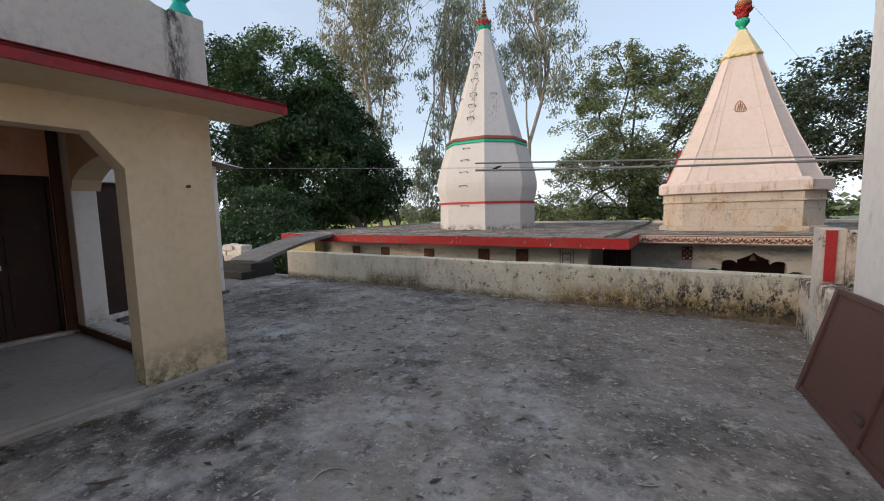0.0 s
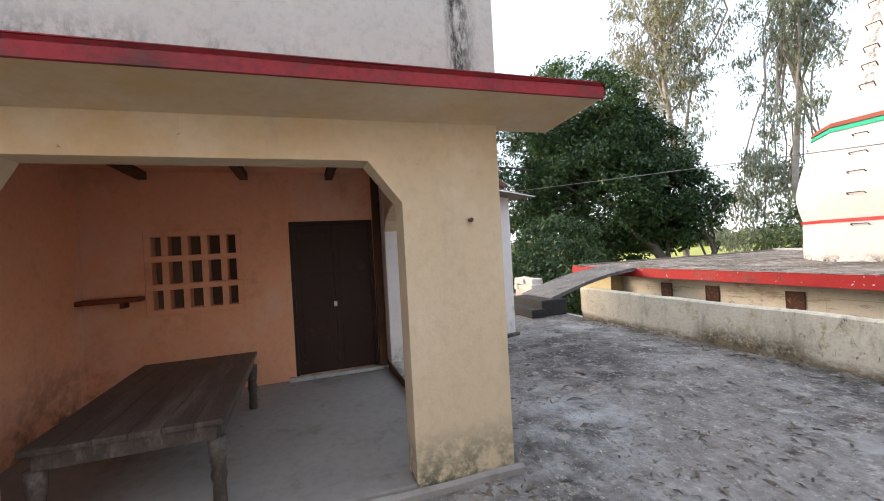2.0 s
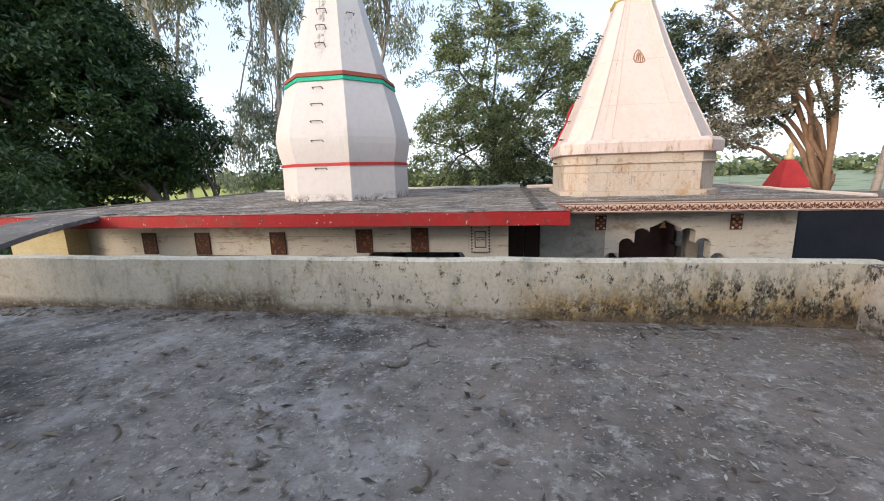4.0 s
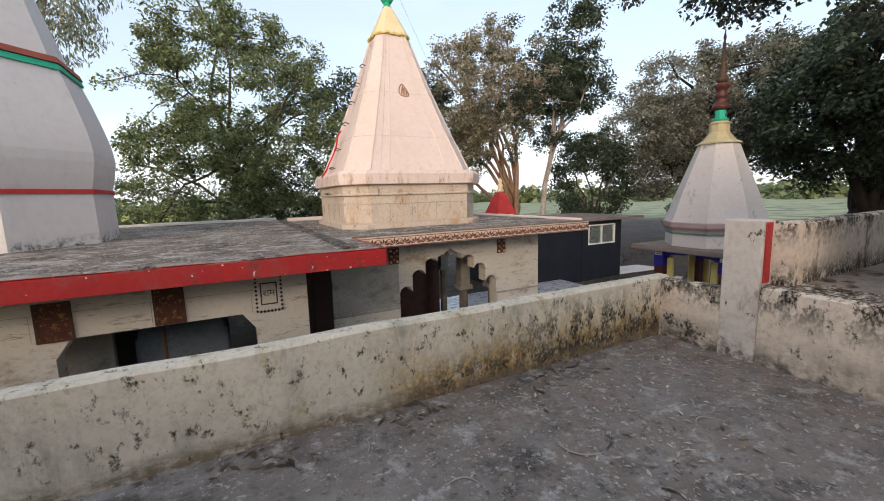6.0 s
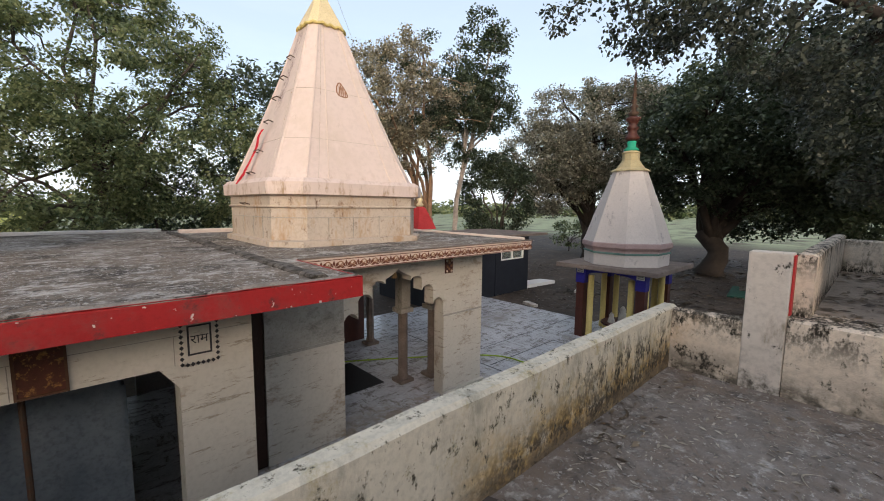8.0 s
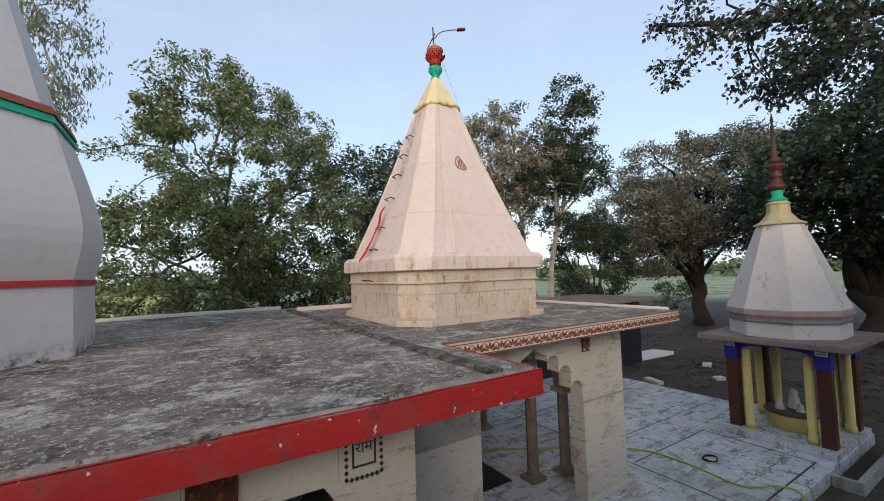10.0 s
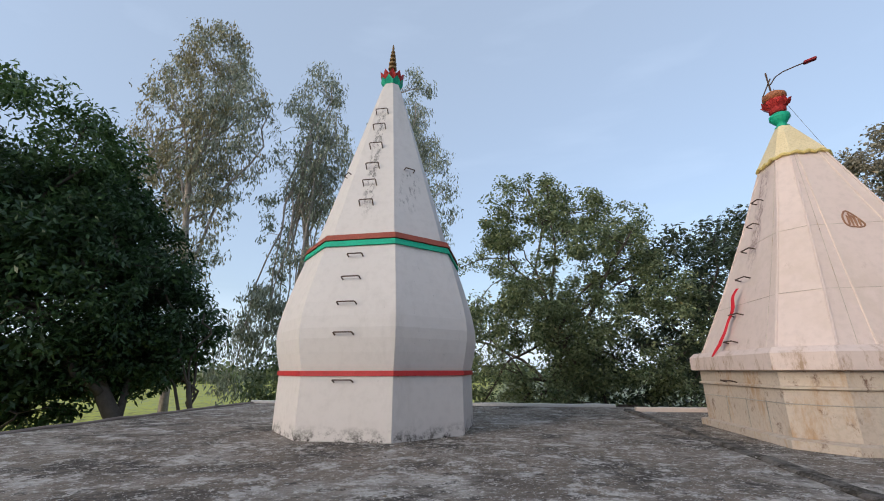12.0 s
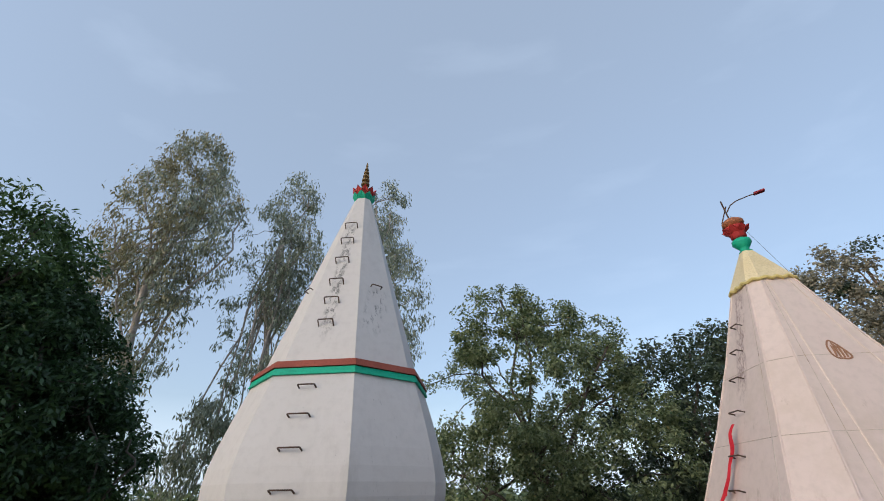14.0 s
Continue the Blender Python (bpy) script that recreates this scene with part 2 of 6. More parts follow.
M_redband = surf("red_band_paint", (0.50, 0.045, 0.045), (0.40, 0.03, 0.03), 3, 0.6, 0.1)
M_red = surf("red_edge_paint", (0.40, 0.021, 0.022), (0.30, 0.016, 0.017), 2.2, 0.65, 0.2, 30, stain=[((0.27, 0.07, 0.06), (2, 2, 2), (0.5, 0.7), None), ((0.09, 0.03, 0.03), (4, 4, 4), (0.56, 0.66), None)], fleck=((0.66, 0.56, 0.52), 17, 0.69), amount=0.6)
# the first stain entry is shade put into the paint towards the south
M_maroon = surf("maroon_eave_paint", (0.32, 0.03, 0.04), (0.24, 0.022, 0.03), 2.2, 0.7, 0.15, stain=[((0.10, 0.03, 0.03), (1.2, 1.2, 3), (0.46, 0.62), [("Y", 1.4, -0.2)]), ((0.12, 0.05, 0.045), (5, 5, 5), (0.56, 0.66), None)])
M_brownband = surf("brown_band_paint", (0.33, 0.08, 0.05), None, 3, 0.65, 0.1)
M_green = surf("green_band_paint", (0.02, 0.42, 0.25), (0.02, 0.36, 0.22), 3, 0.6, 0.1)
M_teal = surf("teal_paint", (0.0, 0.42, 0.36), (0.0, 0.36, 0.31), 4, 0.5, 0.05)
M_gold = surf("dull_brass_paint", (0.26, 0.17, 0.07), (0.14, 0.085, 0.04), 6, 0.5, 0.1, metal=0.3)
M_iron = surf("rusty_iron", (0.07, 0.055, 0.045), (0.10, 0.05, 0.03), 20, 0.7, 0.3)
M_pink = surf("peach_marble_spire", (0.685, 0.565, 0.51), (0.61, 0.495, 0.44), 0.8, 0.7, 0.08, 25, stain=[((0.60, 0.49, 0.42), (0.8, 0.8, 0.5), (0.53, 0.72), None), ((0.46, 0.36, 0.29), (5, 5, 1.2), (0.62, 0.72), None), ((0.38, 0.26, 0.17), (6, 6, 2), (0.50, 0.62), [("Z", 2.1, 1.75)]), ((0.33, 0.235, 0.215), (12, 12, 3), (0.44, 0.54), [("Y", 11.78, 11.86), ("Y", 12.10, 12.02), ("X", 1.55, 1.40), ("Z", 3.0, 3.5)])], amount=0.4)
M_pinkbase = surf("stained_marble_base", (0.55, 0.47, 0.39), (0.44, 0.37, 0.30), 1.6, 0.7, 0.12, 25, stain=[((0.40, 0.25, 0.13), (2.5, 2.5, 0.8), (0.52, 0.66), None), ((0.14, 0.075, 0.05), (6, 6, 4), (0.57, 0.67), None)], amount=0.6)
M_yellow = surf("yellow_cap_paint", (0.78, 0.66, 0.42), (0.70, 0.57, 0.33), 3, 0.7, 0.1)
M_orange = surf("faded_orange_paint", (0.40, 0.15, 0.07), None, 4, 0.6, 0.1)
M_marble = surf("marble_wall", (0.62, 0.58, 0.51), (0.52, 0.48, 0.41), 1.5, 0.45, 0.03, 20, stain=[((0.36, 0.29, 0.22), (1.2, 3.5, 2.2), (0.54, 0.62), None), ((0.33, 0.28, 0.22), (3.0, 3.0, 16.0), (0.57, 0.61), None)], amount=0.45)
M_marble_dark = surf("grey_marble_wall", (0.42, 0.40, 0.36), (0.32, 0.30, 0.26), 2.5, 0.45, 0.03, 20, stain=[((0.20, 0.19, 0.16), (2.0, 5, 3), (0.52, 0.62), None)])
# the third entry turns the marble browner towards the pier
M_marble_floor = surf("marble_floor", (0.68, 0.685, 0.70), (0.53, 0.53, 0.545), 1.6, 0.22, 0.03, 20, stain=[((0.22, 0.20, 0.19), (2.2, 6.0, 1.0), (0.53, 0.59), None), ((0.24, 0.22, 0.20), (6.4, 2.4, 1.0), (0.55, 0.60), None), ((0.34, 0.27, 0.20), (0.9, 0.9, 1.0), (0.40, 0.56), [("X", 5.4, 3.6), ("Y", 10.6, 9.6)]), ((0.36, 0.33, 0.30), (0.5, 0.6, 1.0), (0.50, 0.66), None)])
M_inlay = surf("black_inlay", (0.05, 0.05, 0.055), None, 4, 0.35, 0.02)
# passage and hall walls: indoor shade put into the plaster colour
M_dark = surf("shaded_inner_plaster", (0.30, 0.27, 0.245), (0.22, 0.195, 0.175), 2, 0.85, 0.1)
# room behind the veranda: its unlit darkness is put into the brown
M_room = surf("shaded_brown_room", (0.12, 0.065, 0.045), (0.08, 0.045, 0.032), 2, 0.85, 0.1)
M_raised = surf("leaf_stained_concrete", (0.36, 0.30, 0.245), (0.25, 0.20, 0.16), 0.9, 0.92, 0.6, 20, stain=[((0.14, 0.11, 0.085), (1.2, 1.2, 1.2), (0.52, 0.66), None)])
M_blackmetal = surf("black_painted_wall", (0.018, 0.022, 0.032), (0.012, 0.014, 0.022), 1.5, 0.5, 0.08)
M_doorwood = surf("dark_door_wood", (0.045, 0.022, 0.016), (0.03, 0.016, 0.012), 5, 0.55, 0.15, stain=[((0.10, 0.075, 0.065), (4, 4, 3), (0.58, 0.72), None)])
M_tablewood = surf("old_grey_wood", (0.08, 0.064, 0.055), (0.046, 0.037, 0.032), 4, 0.5, 0.25, 30, stain=[((0.14, 0.12, 0.105), (1.0, 9, 4), (0.50, 0.66), None)], island=0.15)
M_beamwood = surf("dark_beam_wood", (0.10, 0.05, 0.03), None, 4, 0.8, 0.2)
M_brownmetal = surf("brown_painted_sheet", (0.105, 0.052, 0.042), (0.085, 0.042, 0.035), 1.5, 0.5, 0.08, 12, amount=0.4)
M_shelf = surf("red_brown_wood", (0.20, 0.055, 0.028), (0.13, 0.04, 0.022), 6, 0.7, 0.2)
M_cream = surf("cream_fascia", (0.70, 0.58, 0.50), (0.62, 0.50, 0.42), 2, 0.75, 0.1, amount=0.4)
M_motif = surf("brown_motif", (0.17, 0.06, 0.035), None, 6, 0.8, 0.05)
M_blue = surf("deep_blue_paint", (0.035, 0.03, 0.32), (0.03, 0.025, 0.24), 3, 0.6, 0.08)
M_colyellow = surf("yellow_column_paint", (0.72, 0.58, 0.22), (0.64, 0.50, 0.18), 3, 0.7, 0.08)
M_dullgreen = surf("dull_green_line", (0.13, 0.24, 0.21), None, 3, 0.8, 0.1)
M_faded = surf("faded_yellow_cement", (0.55, 0.47, 0.27), (0.46, 0.38, 0.22), 3, 0.85, 0.15)
M_colbrown = surf("brown_tile_column", (0.10, 0.035, 0.025), (0.07, 0.025, 0.02), 5, 0.4, 0.05)
M_greyspire = surf("grey_cement_spire", (0.63, 0.57, 0.53), (0.54, 0.485, 0.445), 1.5, 0.88, 0.2, 30, stain=[((0.20, 0.18, 0.17), (4, 4, 3), (0.58, 0.70), None)], amount=0.45)
M_mauve = surf("mauve_band_paint", (0.46, 0.34, 0.32), (0.36, 0.25, 0.24), 4, 0.8, 0.1)
M_slab = surf("weathered_slab", (0.27, 0.215, 0.185), (0.165, 0.13, 0.11), 3, 0.9, 0.4, 25)
M_crust = surf("mossy_cement_crust", (0.20, 0.18, 0.16), (0.09, 0.08, 0.07), 9, 0.95, 0.8, 20, stain=[(BLACK_MOSS, (5, 5, 5), (0.46, 0.54), None)])
M_lip = surf("pale_cement_lip", (0.33, 0.295, 0.26), (0.20, 0.172, 0.148), 7, 0.95, 0.8, 20, stain=[(BLACK_MOSS, (4, 4, 4), (0.52, 0.58), None)])
M_ramp = surf("cement_ramp", (0.20, 0.19, 0.183), (0.125, 0.118, 0.113), 1.2, 0.9, 0.4, 25, stain=[((0.06, 0.06, 0.06), (2, 2, 2), (0.52, 0.66), None), ((0.34, 0.32, 0.30), (7, 7, 7), (0.58, 0.63), None)])
M_brick = surf("dull_red_brick", (0.20, 0.085, 0.06), (0.12, 0.055, 0.045), 14, 0.9, 0.4, 30)
M_stepdark = surf("dark_step_cement", (0.045, 0.044, 0.043), (0.03, 0.03, 0.029), 3, 0.9, 0.3, 25)
M_redcloth = surf("red_cloth", (0.60, 0.02, 0.035), None, 8, 0.8, 0.2)
M_plaque = surf("brown_plaque", (0.10, 0.032, 0.020), (0.06, 0.022, 0.014), 12, 0.5, 0.1, stain=[((0.30, 0.16, 0.05), (16, 16, 16), (0.54, 0.60), None)])
M_white = surf("white_paint", (0.80, 0.79, 0.77), (0.74, 0.73, 0.71), 3, 0.6, 0.05, amount=0.3)
M_hose = surf("green_hose", (0.36, 0.52, 0.06), None, 8, 0.45, 0.02)
M_rubber = surf("black_cable", (0.02, 0.02, 0.02), None, 8, 0.5, 0.02)
M_wire = surf("grey_cable", (0.30, 0.29, 0.28), None, 8, 0.6, 0.02)
M_deity = surf("pale_stone_figure", (0.62, 0.58, 0.52), None, 8, 0.6, 0.1)
# fig bark: warm low sun put into the brown
M_bark_warm = surf("sunlit_bark", (0.36, 0.235, 0.155), (0.25, 0.155, 0.10), 3, 0.9, 0.5, 12)
M_bark = surf("grey_bark", (0.12, 0.097, 0.08), (0.07, 0.058, 0.048), 3, 0.92, 0.6, 10)
# ficus bark: grey bark darkened, the crown's shade put into the colour
M_bark_shaded = surf("shaded_ficus_bark", (0.055, 0.043, 0.036), (0.035, 0.028, 0.024), 3, 0.92, 0.6, 10)
M_bark_gum = surf("pale_gum_bark", (0.44, 0.385, 0.34), (0.26, 0.22, 0.19), 2, 0.85, 0.3, 8)
M_leaf_mango = leafy("dark_mango_leaf", (0.014, 0.038, 0.013), (0.062, 0.115, 0.042), (0.10, 0.165, 0.065))
M_leaf_lime = leafy("fresh_green_leaf", (0.035, 0.075, 0.022), (0.13, 0.205, 0.07), (0.20, 0.28, 0.10))
M_leaf_gum = leafy("gum_leaf", (0.14, 0.165, 0.11), (0.40, 0.42, 0.32))
M_leaf_gum_y = leafy("yellowing_gum_leaf", (0.17, 0.155, 0.085), (0.39, 0.35, 0.205))
M_leaf_mid = leafy("broad_green_leaf", (0.065, 0.105, 0.042), (0.31, 0.345, 0.165), (0.40, 0.29, 0.11))
M_leaf_ficus = leafy("ficus_leaf", (0.026, 0.046, 0.023), (0.105, 0.135, 0.078), (0.20, 0.17, 0.09))
# near ficus leaves carry canopy shade in their colour
M_leaf_near = leafy("shaded_ficus_leaf", (0.024, 0.036, 0.025), (0.115, 0.128, 0.095), (0.20, 0.15, 0.085))
# fig leaves brightened to tan: the sun on them is put into the colour
M_leaf_sunlit = leafy("sunlit_fig_leaf", (0.15, 0.135, 0.09), (0.46, 0.41, 0.285), (0.48, 0.34, 0.20))
# ficus leaves paled to grey: distance haze put into the colour
M_leaf_haze = leafy("hazed_ficus_leaf", (0.11, 0.115, 0.085), (0.36, 0.345, 0.265), (0.38, 0.29, 0.18))
M_straw = leafy("pale_straw", (0.36, 0.31, 0.24), (0.62, 0.57, 0.48))
M_matgreen = surf("faded_green_cloth", (0.025, 0.10, 0.07), (0.025, 0.075, 0.055), 5, 0.85, 0.2)
M_litter = leafy("dry_fallen_leaf", (0.06, 0.043, 0.03), (0.27, 0.21, 0.145), (0.62, 0.57, 0.48))
# darker version of the fallen-leaf tones, for the bare earth
M_litter_dark = leafy("dark_fallen_leaf", (0.035, 0.027, 0.02), (0.12, 0.092, 0.066), (0.24, 0.20, 0.15))
M_chip = leafy("lime_crust_chip", (0.13, 0.115, 0.10), (0.46, 0.43, 0.39), (0.58, 0.55, 0.50))
M_tarp = surf("blue_grey_plastic_sheet", (0.16, 0.19, 0.22), (0.10, 0.125, 0.15), 2.0, 0.2, 0.9, 5)
# the two far field greens are paled: air haze put into the ground colour
M_ground = surf("earth_and_hazed_field", (0.10, 0.074, 0.056), (0.062, 0.047, 0.037), 0.5, 0.95, 0.8, 6, stain=[((0.05, 0.042, 0.036), (0.6, 0.6, 0.6), (0.46, 0.60), None), ((0.17, 0.145, 0.12), (1.6, 1.6, 1.6), (0.57, 0.66), None), ((0.26, 0.225, 0.19), (5.0, 5.0, 5.0), (0.61, 0.65), None), ((0.29, 0.33, 0.20), (0.05, 0.05, 0.05), (0.1, 0.2), [("X", 44.0, 56.0)]), ((0.29, 0.33, 0.20), (0.05, 0.05, 0.05), (0.1, 0.2), [("Y", 36.0, 48.0)]), ((0.43, 0.43, 0.07), (0.25, 0.25, 0.25), (0.22, 0.36), [("X", -4.0, -9.0)])])
M_glass = bpy.data.materials.new("window_glass")
M_glass.use_nodes = True
M_glass.node_tree.nodes["Principled BSDF"].inputs["Base Color"].default_value = (0.75, 0.85, 0.82, 1)
M_glass.node_tree.nodes["Principled BSDF"].inputs["Roughness"].default_value = 0.08
M_glass.node_tree.nodes["Principled BSDF"].inputs["Transmission Weight"].default_value = 0.85

# ---- building helpers ----
ORIGIN = {}


def mesh_of(bm, name):
    me = bpy.data.meshes.new(name)
    bmesh.ops.recalc_face_normals(bm, faces=bm.faces)
    bm.to_mesh(me)
    bm.free()
    return me


def thing(name, at, label="", category="", group="", kind=""):
    """A thing's Empty, at its base."""
    e = new(name)
    e.empty_display_size = 0.1
    e.location = at
    ORIGIN[e.name] = Vector(at)
    return tagged(e, label, category, group, kind)


def part(name, bm, material, parent, label="", smooth=False):
    """One mesh under a thing or under a part; bm is in world metres."""
    o = ORIGIN[parent.name]
    bmesh.ops.translate(bm, verts=bm.verts, vec=-o)
    me = mesh_of(bm, name)
    me.materials.append(material)
    if smooth:
        me.polygons.foreach_set("use_smooth", [True] * len(me.polygons))
    ob = new(name, me)
    ob.parent = parent
    ORIGIN[ob.name] = o
    return tagged(ob, label)


def solid(name, bm, material, label="", category="", kind="", group="", smooth=False):
    """A thing or piece of the setting that is one mesh."""
    me = mesh_of(bm, name)
    me.materials.append(material)
    if smooth:
        me.polygons.foreach_set("use_smooth", [True] * len(me.polygons))
    ob = new(name, me)
    ORIGIN[ob.name] = Vector((0, 0, 0))
    return tagged(ob, label, category, group, kind)


def box(x0, x1, y0, y1, z0, z1, bev=0.0, bm=None):
    bm = bm or bmesh.new()
    m = Matrix.Translation(((x0 + x1) / 2, (y0 + y1) / 2, (z0 + z1) / 2)) @ Matrix.Diagonal((abs(x1 - x0), abs(y1 - y0), abs(z1 - z0), 1))
    vs = bmesh.ops.create_cube(bm, size=1, matrix=m)["verts"]
    if bev:
        es = {e for v in vs for e in v.link_edges}
        bmesh.ops.bevel(bm, geom=list(es), offset=bev, segments=2, affect="EDGES", profile=0.6)
    return bm


def slab_poly(points, axis, lo, hi, bm=None):
    """A flat polygon (two coordinates a point) pushed along an axis from lo to hi."""
    bm = bm or bmesh.new()

    def at(p, v):
        return {"x": (v, p[0], p[1]), "y": (p[0], v, p[1]), "z": (p[0], p[1], v)}[axis]
    a = [bm.verts.new(at(p, lo)) for p in points]
    b = [bm.verts.new(at(p, hi)) for p in points]
    bm.faces.new(a)
    bm.faces.new(b)
    for i in range(len(a)):
        j = (i + 1) % len(a)
        bm.faces.new((a[i], a[j], b[j], b[i]))
    return bm


def rings(levels, bm=None, caps=True):
    """Loops of equal length, joined from one to the next."""
    bm = bm or bmesh.new()
    vs = [[bm.verts.new(p) for p in loop] for loop in levels]
    for a, b in zip(vs, vs[1:]):
        for i in range(len(a)):
            j = (i + 1) % len(a)
            bm.faces.new((a[i], a[j], b[j], b[i]))
    if caps:
        bm.faces.new(vs[0])
        bm.faces.new(vs[-1])
    return bm


def lathe(cx, cy, profile, n=20, bm=None, turn=0.0):
    return rings([[(cx + r * math.cos(turn + 2 * math.pi * k / n), cy + r * math.sin(turn + 2 * math.pi * k / n), z) for k in range(n)] for r, z in profile], bm)


def tube(points, radii, n=8, bm=None):
    """A round bar along points; radii: one or one a point."""
    pts = [Vector(p) for p in points]
    rs = radii if isinstance(radii, (list, tuple)) else [radii] * len(pts)
    loops = []
    side = None
    for i, p in enumerate(pts):
        d = (pts[min(i + 1, len(pts) - 1)] - pts[max(i - 1, 0)]).normalized()
        side = (side - d * side.dot(d)).normalized() if side and (side - d * side.dot(d)).length > 1e-4 else d.orthogonal().normalized()
        up = d.cross(side)
        loops.append([p + rs[i] * (math.cos(2 * math.pi * k / n) * side + math.sin(2 * math.pi * k / n) * up) for k in range(n)])
    return rings(loops, bm)


def wall_with_holes(axis, lo, hi, a0, a1, z0, z1, holes):
    """A wall in the plane of an axis, from lo to hi through its depth, with openings (a0, a1, z0, z1) cut right through."""
    bm = bmesh.new()
    us = sorted({a0, a1, *[h[0] for h in holes], *[h[1] for h in holes]})
    zs = sorted({z0, z1, *[h[2] for h in holes], *[h[3] for h in holes]})
    inside = lambda u, z: any(h[0] < u < h[1] and h[2] < z < h[3] for h in holes)
    full = {}
    for i in range(len(us) - 1):
        for j in range(len(zs) - 1):
            full[i, j] = not inside((us[i] + us[i + 1]) / 2, (zs[j] + zs[j + 1]) / 2)
    cache = {}

    def v(i, j, w):
        if (i, j, w) not in cache:
            d = (lo, hi)[w]
            cache[i, j, w] = bm.verts.new((d, us[i], zs[j]) if axis == "x" else (us[i], d, zs[j]))
        return cache[i, j, w]
    for (i, j), f in full.items():
        if not f:
            continue
        for w in (0, 1):
            bm.faces.new((v(i, j, w), v(i + 1, j, w), v(i + 1, j + 1, w), v(i, j + 1, w)))
        for di, dj, e in ((-1, 0, ((i, j), (i, j + 1))), (1, 0, ((i + 1, j), (i + 1, j + 1))), (0, -1, ((i, j), (i + 1, j))), (0, 1, ((i, j + 1), (i + 1, j + 1)))):
            if not full.get((i + di, j + dj), False):
                (p, q), (r, s) = e
                bm.faces.new((v(p, q, 0), v(r, s, 0), v(r, s, 1), v(p, q, 1)))
    return bm


rng = np.random.default_rng(7)

def curve_pts(ctrl, n=8):
    pts = [Vector(p) for p in ctrl]
    out = []
    for i in range(len(pts) - 1):
        p0, p1, p2, p3 = pts[max(i - 1, 0)], pts[i], pts[i + 1], pts[min(i + 2, len(pts) - 1)]
        for k in range(n):
            t = k / n
            out.append(0.5 * (2 * p1 + (p2 - p0) * t + (2 * p0 - 5 * p1 + 4 * p2 - p3) * t * t + (3 * p1 - p0 - 3 * p2 + p3) * t ** 3))
    return out + [pts[-1]]


# ---- setting: ground and terrace ----
def ground_sheet():
    xs = np.concatenate([np.linspace(-900, -60, 8), np.linspace(-50, 70, 61), np.linspace(80, 900, 8)])
    ys = np.concatenate([np.linspace(-900, -60, 8), np.linspace(-50, 70, 61), np.linspace(80, 900, 8)])
    bm = bmesh.new()
    g = [[bm.verts.new((x, y, -2.45 + (0.02 * noise.noise((x * 0.3, y * 0.3, 0)) if x > 11.5 else 0.0))) for x in xs] for y in ys]
    for j in range(len(ys) - 1):
        for i in range(len(xs) - 1):
            bm.faces.new((g[j][i], g[j][i + 1], g[j + 1][i + 1], g[j + 1][i]))
    return bm


solid("ground", ground_sheet(), M_ground, "brown earth running into green fields paled for haze", "ground", "structure", smooth=True)
solid("floor", box(-11.5, 2.06, -9.0, 5.38, -2.44, 0.0), M_floor, "grey weathered concrete terrace floor strewn with leaves", "floor", "structure")


def worn_wall(x0, x1, y0, y1, z0, z1, n, wob=0.012, along="x"):
    """A hand-plastered low wall with a slightly uneven rounded top."""
    levels = []
    for k in range(n + 1):
        t = k / n
        if along == "x":
            x, a, b = x0 + (x1 - x0) * t, y0, y1
        else:
            x, a, b = y0 + (y1 - y0) * t, x0, x1
        top = z1 + wob * noise.noise((x * 1.7, 3.1, z1))
        o = wob * 0.6 * noise.noise((x * 2.3, 8.0, a))
        sec = [(a + o, z0), (b, z0), (b, top - 0.02), (b - 0.025, top), (a + 0.025 + o, top), (a + o, top - 0.02)]
        levels.append([((x, p, z) if along == "x" else (p, x, z)) for p, z in sec])
    return rings(levels)


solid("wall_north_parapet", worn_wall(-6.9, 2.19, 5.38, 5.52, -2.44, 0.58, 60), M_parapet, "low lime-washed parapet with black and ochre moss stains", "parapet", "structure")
solid("wall_east_low", worn_wall(2.06, 2.19, 4.84, 5.38, -2.44, 0.57, 8, along="y"), M_wall_east, "short low stained parapet beside the pillar", "parapet", "structure")
solid("wall_terrace_edge", box(-11.5, -6.9, 5.38, 5.5, -2.44, -0.002), M_greyplaster, "plain plastered terrace edge", "wall", "structure")

# pillar with a red painted edge, raised terrace and its walls
pillar = thing("gate_pillar", (2.13, 4.7, 0), "whitewashed square pillar with a red painted side edge", "pillar")
part("shaft", box(2.055, 2.24, 4.56, 4.84, -0.6, 1.155, 0.012), M_pillar, pillar)
part("red_edge", box(2.09, 2.17, 4.545, 4.559, 0.66, 1.14, 0.003), M_redband, pillar, "red painted edge stripe")
solid("wall_raised_terrace", worn_wall(2.06, 2.5, -6.0, 4.555, -2.44, 0.635, 40, along="y", wob=0.016), M_wall_east, "stained retaining wall of the raised terrace", "wall", "structure")
solid("floor_raised_terrace", box(2.5, 6.0, 3.0, 4.44, -2.44, 0.63), M_raised, "raised concrete terrace floor", "floor", "structure")
solid("wall_raised_north", worn_wall(2.24, 6.15, 4.44, 4.58, -2.44, 1.14, 24), M_wall_east, "ochre stained parapet of the raised terrace", "parapet", "structure")
solid("wall_raised_east", worn_wall(6.0, 6.15, 3.0, 4.44, -2.44, 1.08, 10, along="y"), M_wall_east, "grey stained parapet at the raised terrace's end", "parapet", "structure")
solid("wall_white_room", box(2.03, 6.15, -9.0, 3.45, -0.5, 4.2, 0.015), M_whitewash, "tall whitewashed room wall", "wall", "structure")
solid("wall_south", box(-11.5, 2.03, -9.2, -9.0, -2.44, 3.0), M_ochre, "plain ochre wall", "wall", "structure")


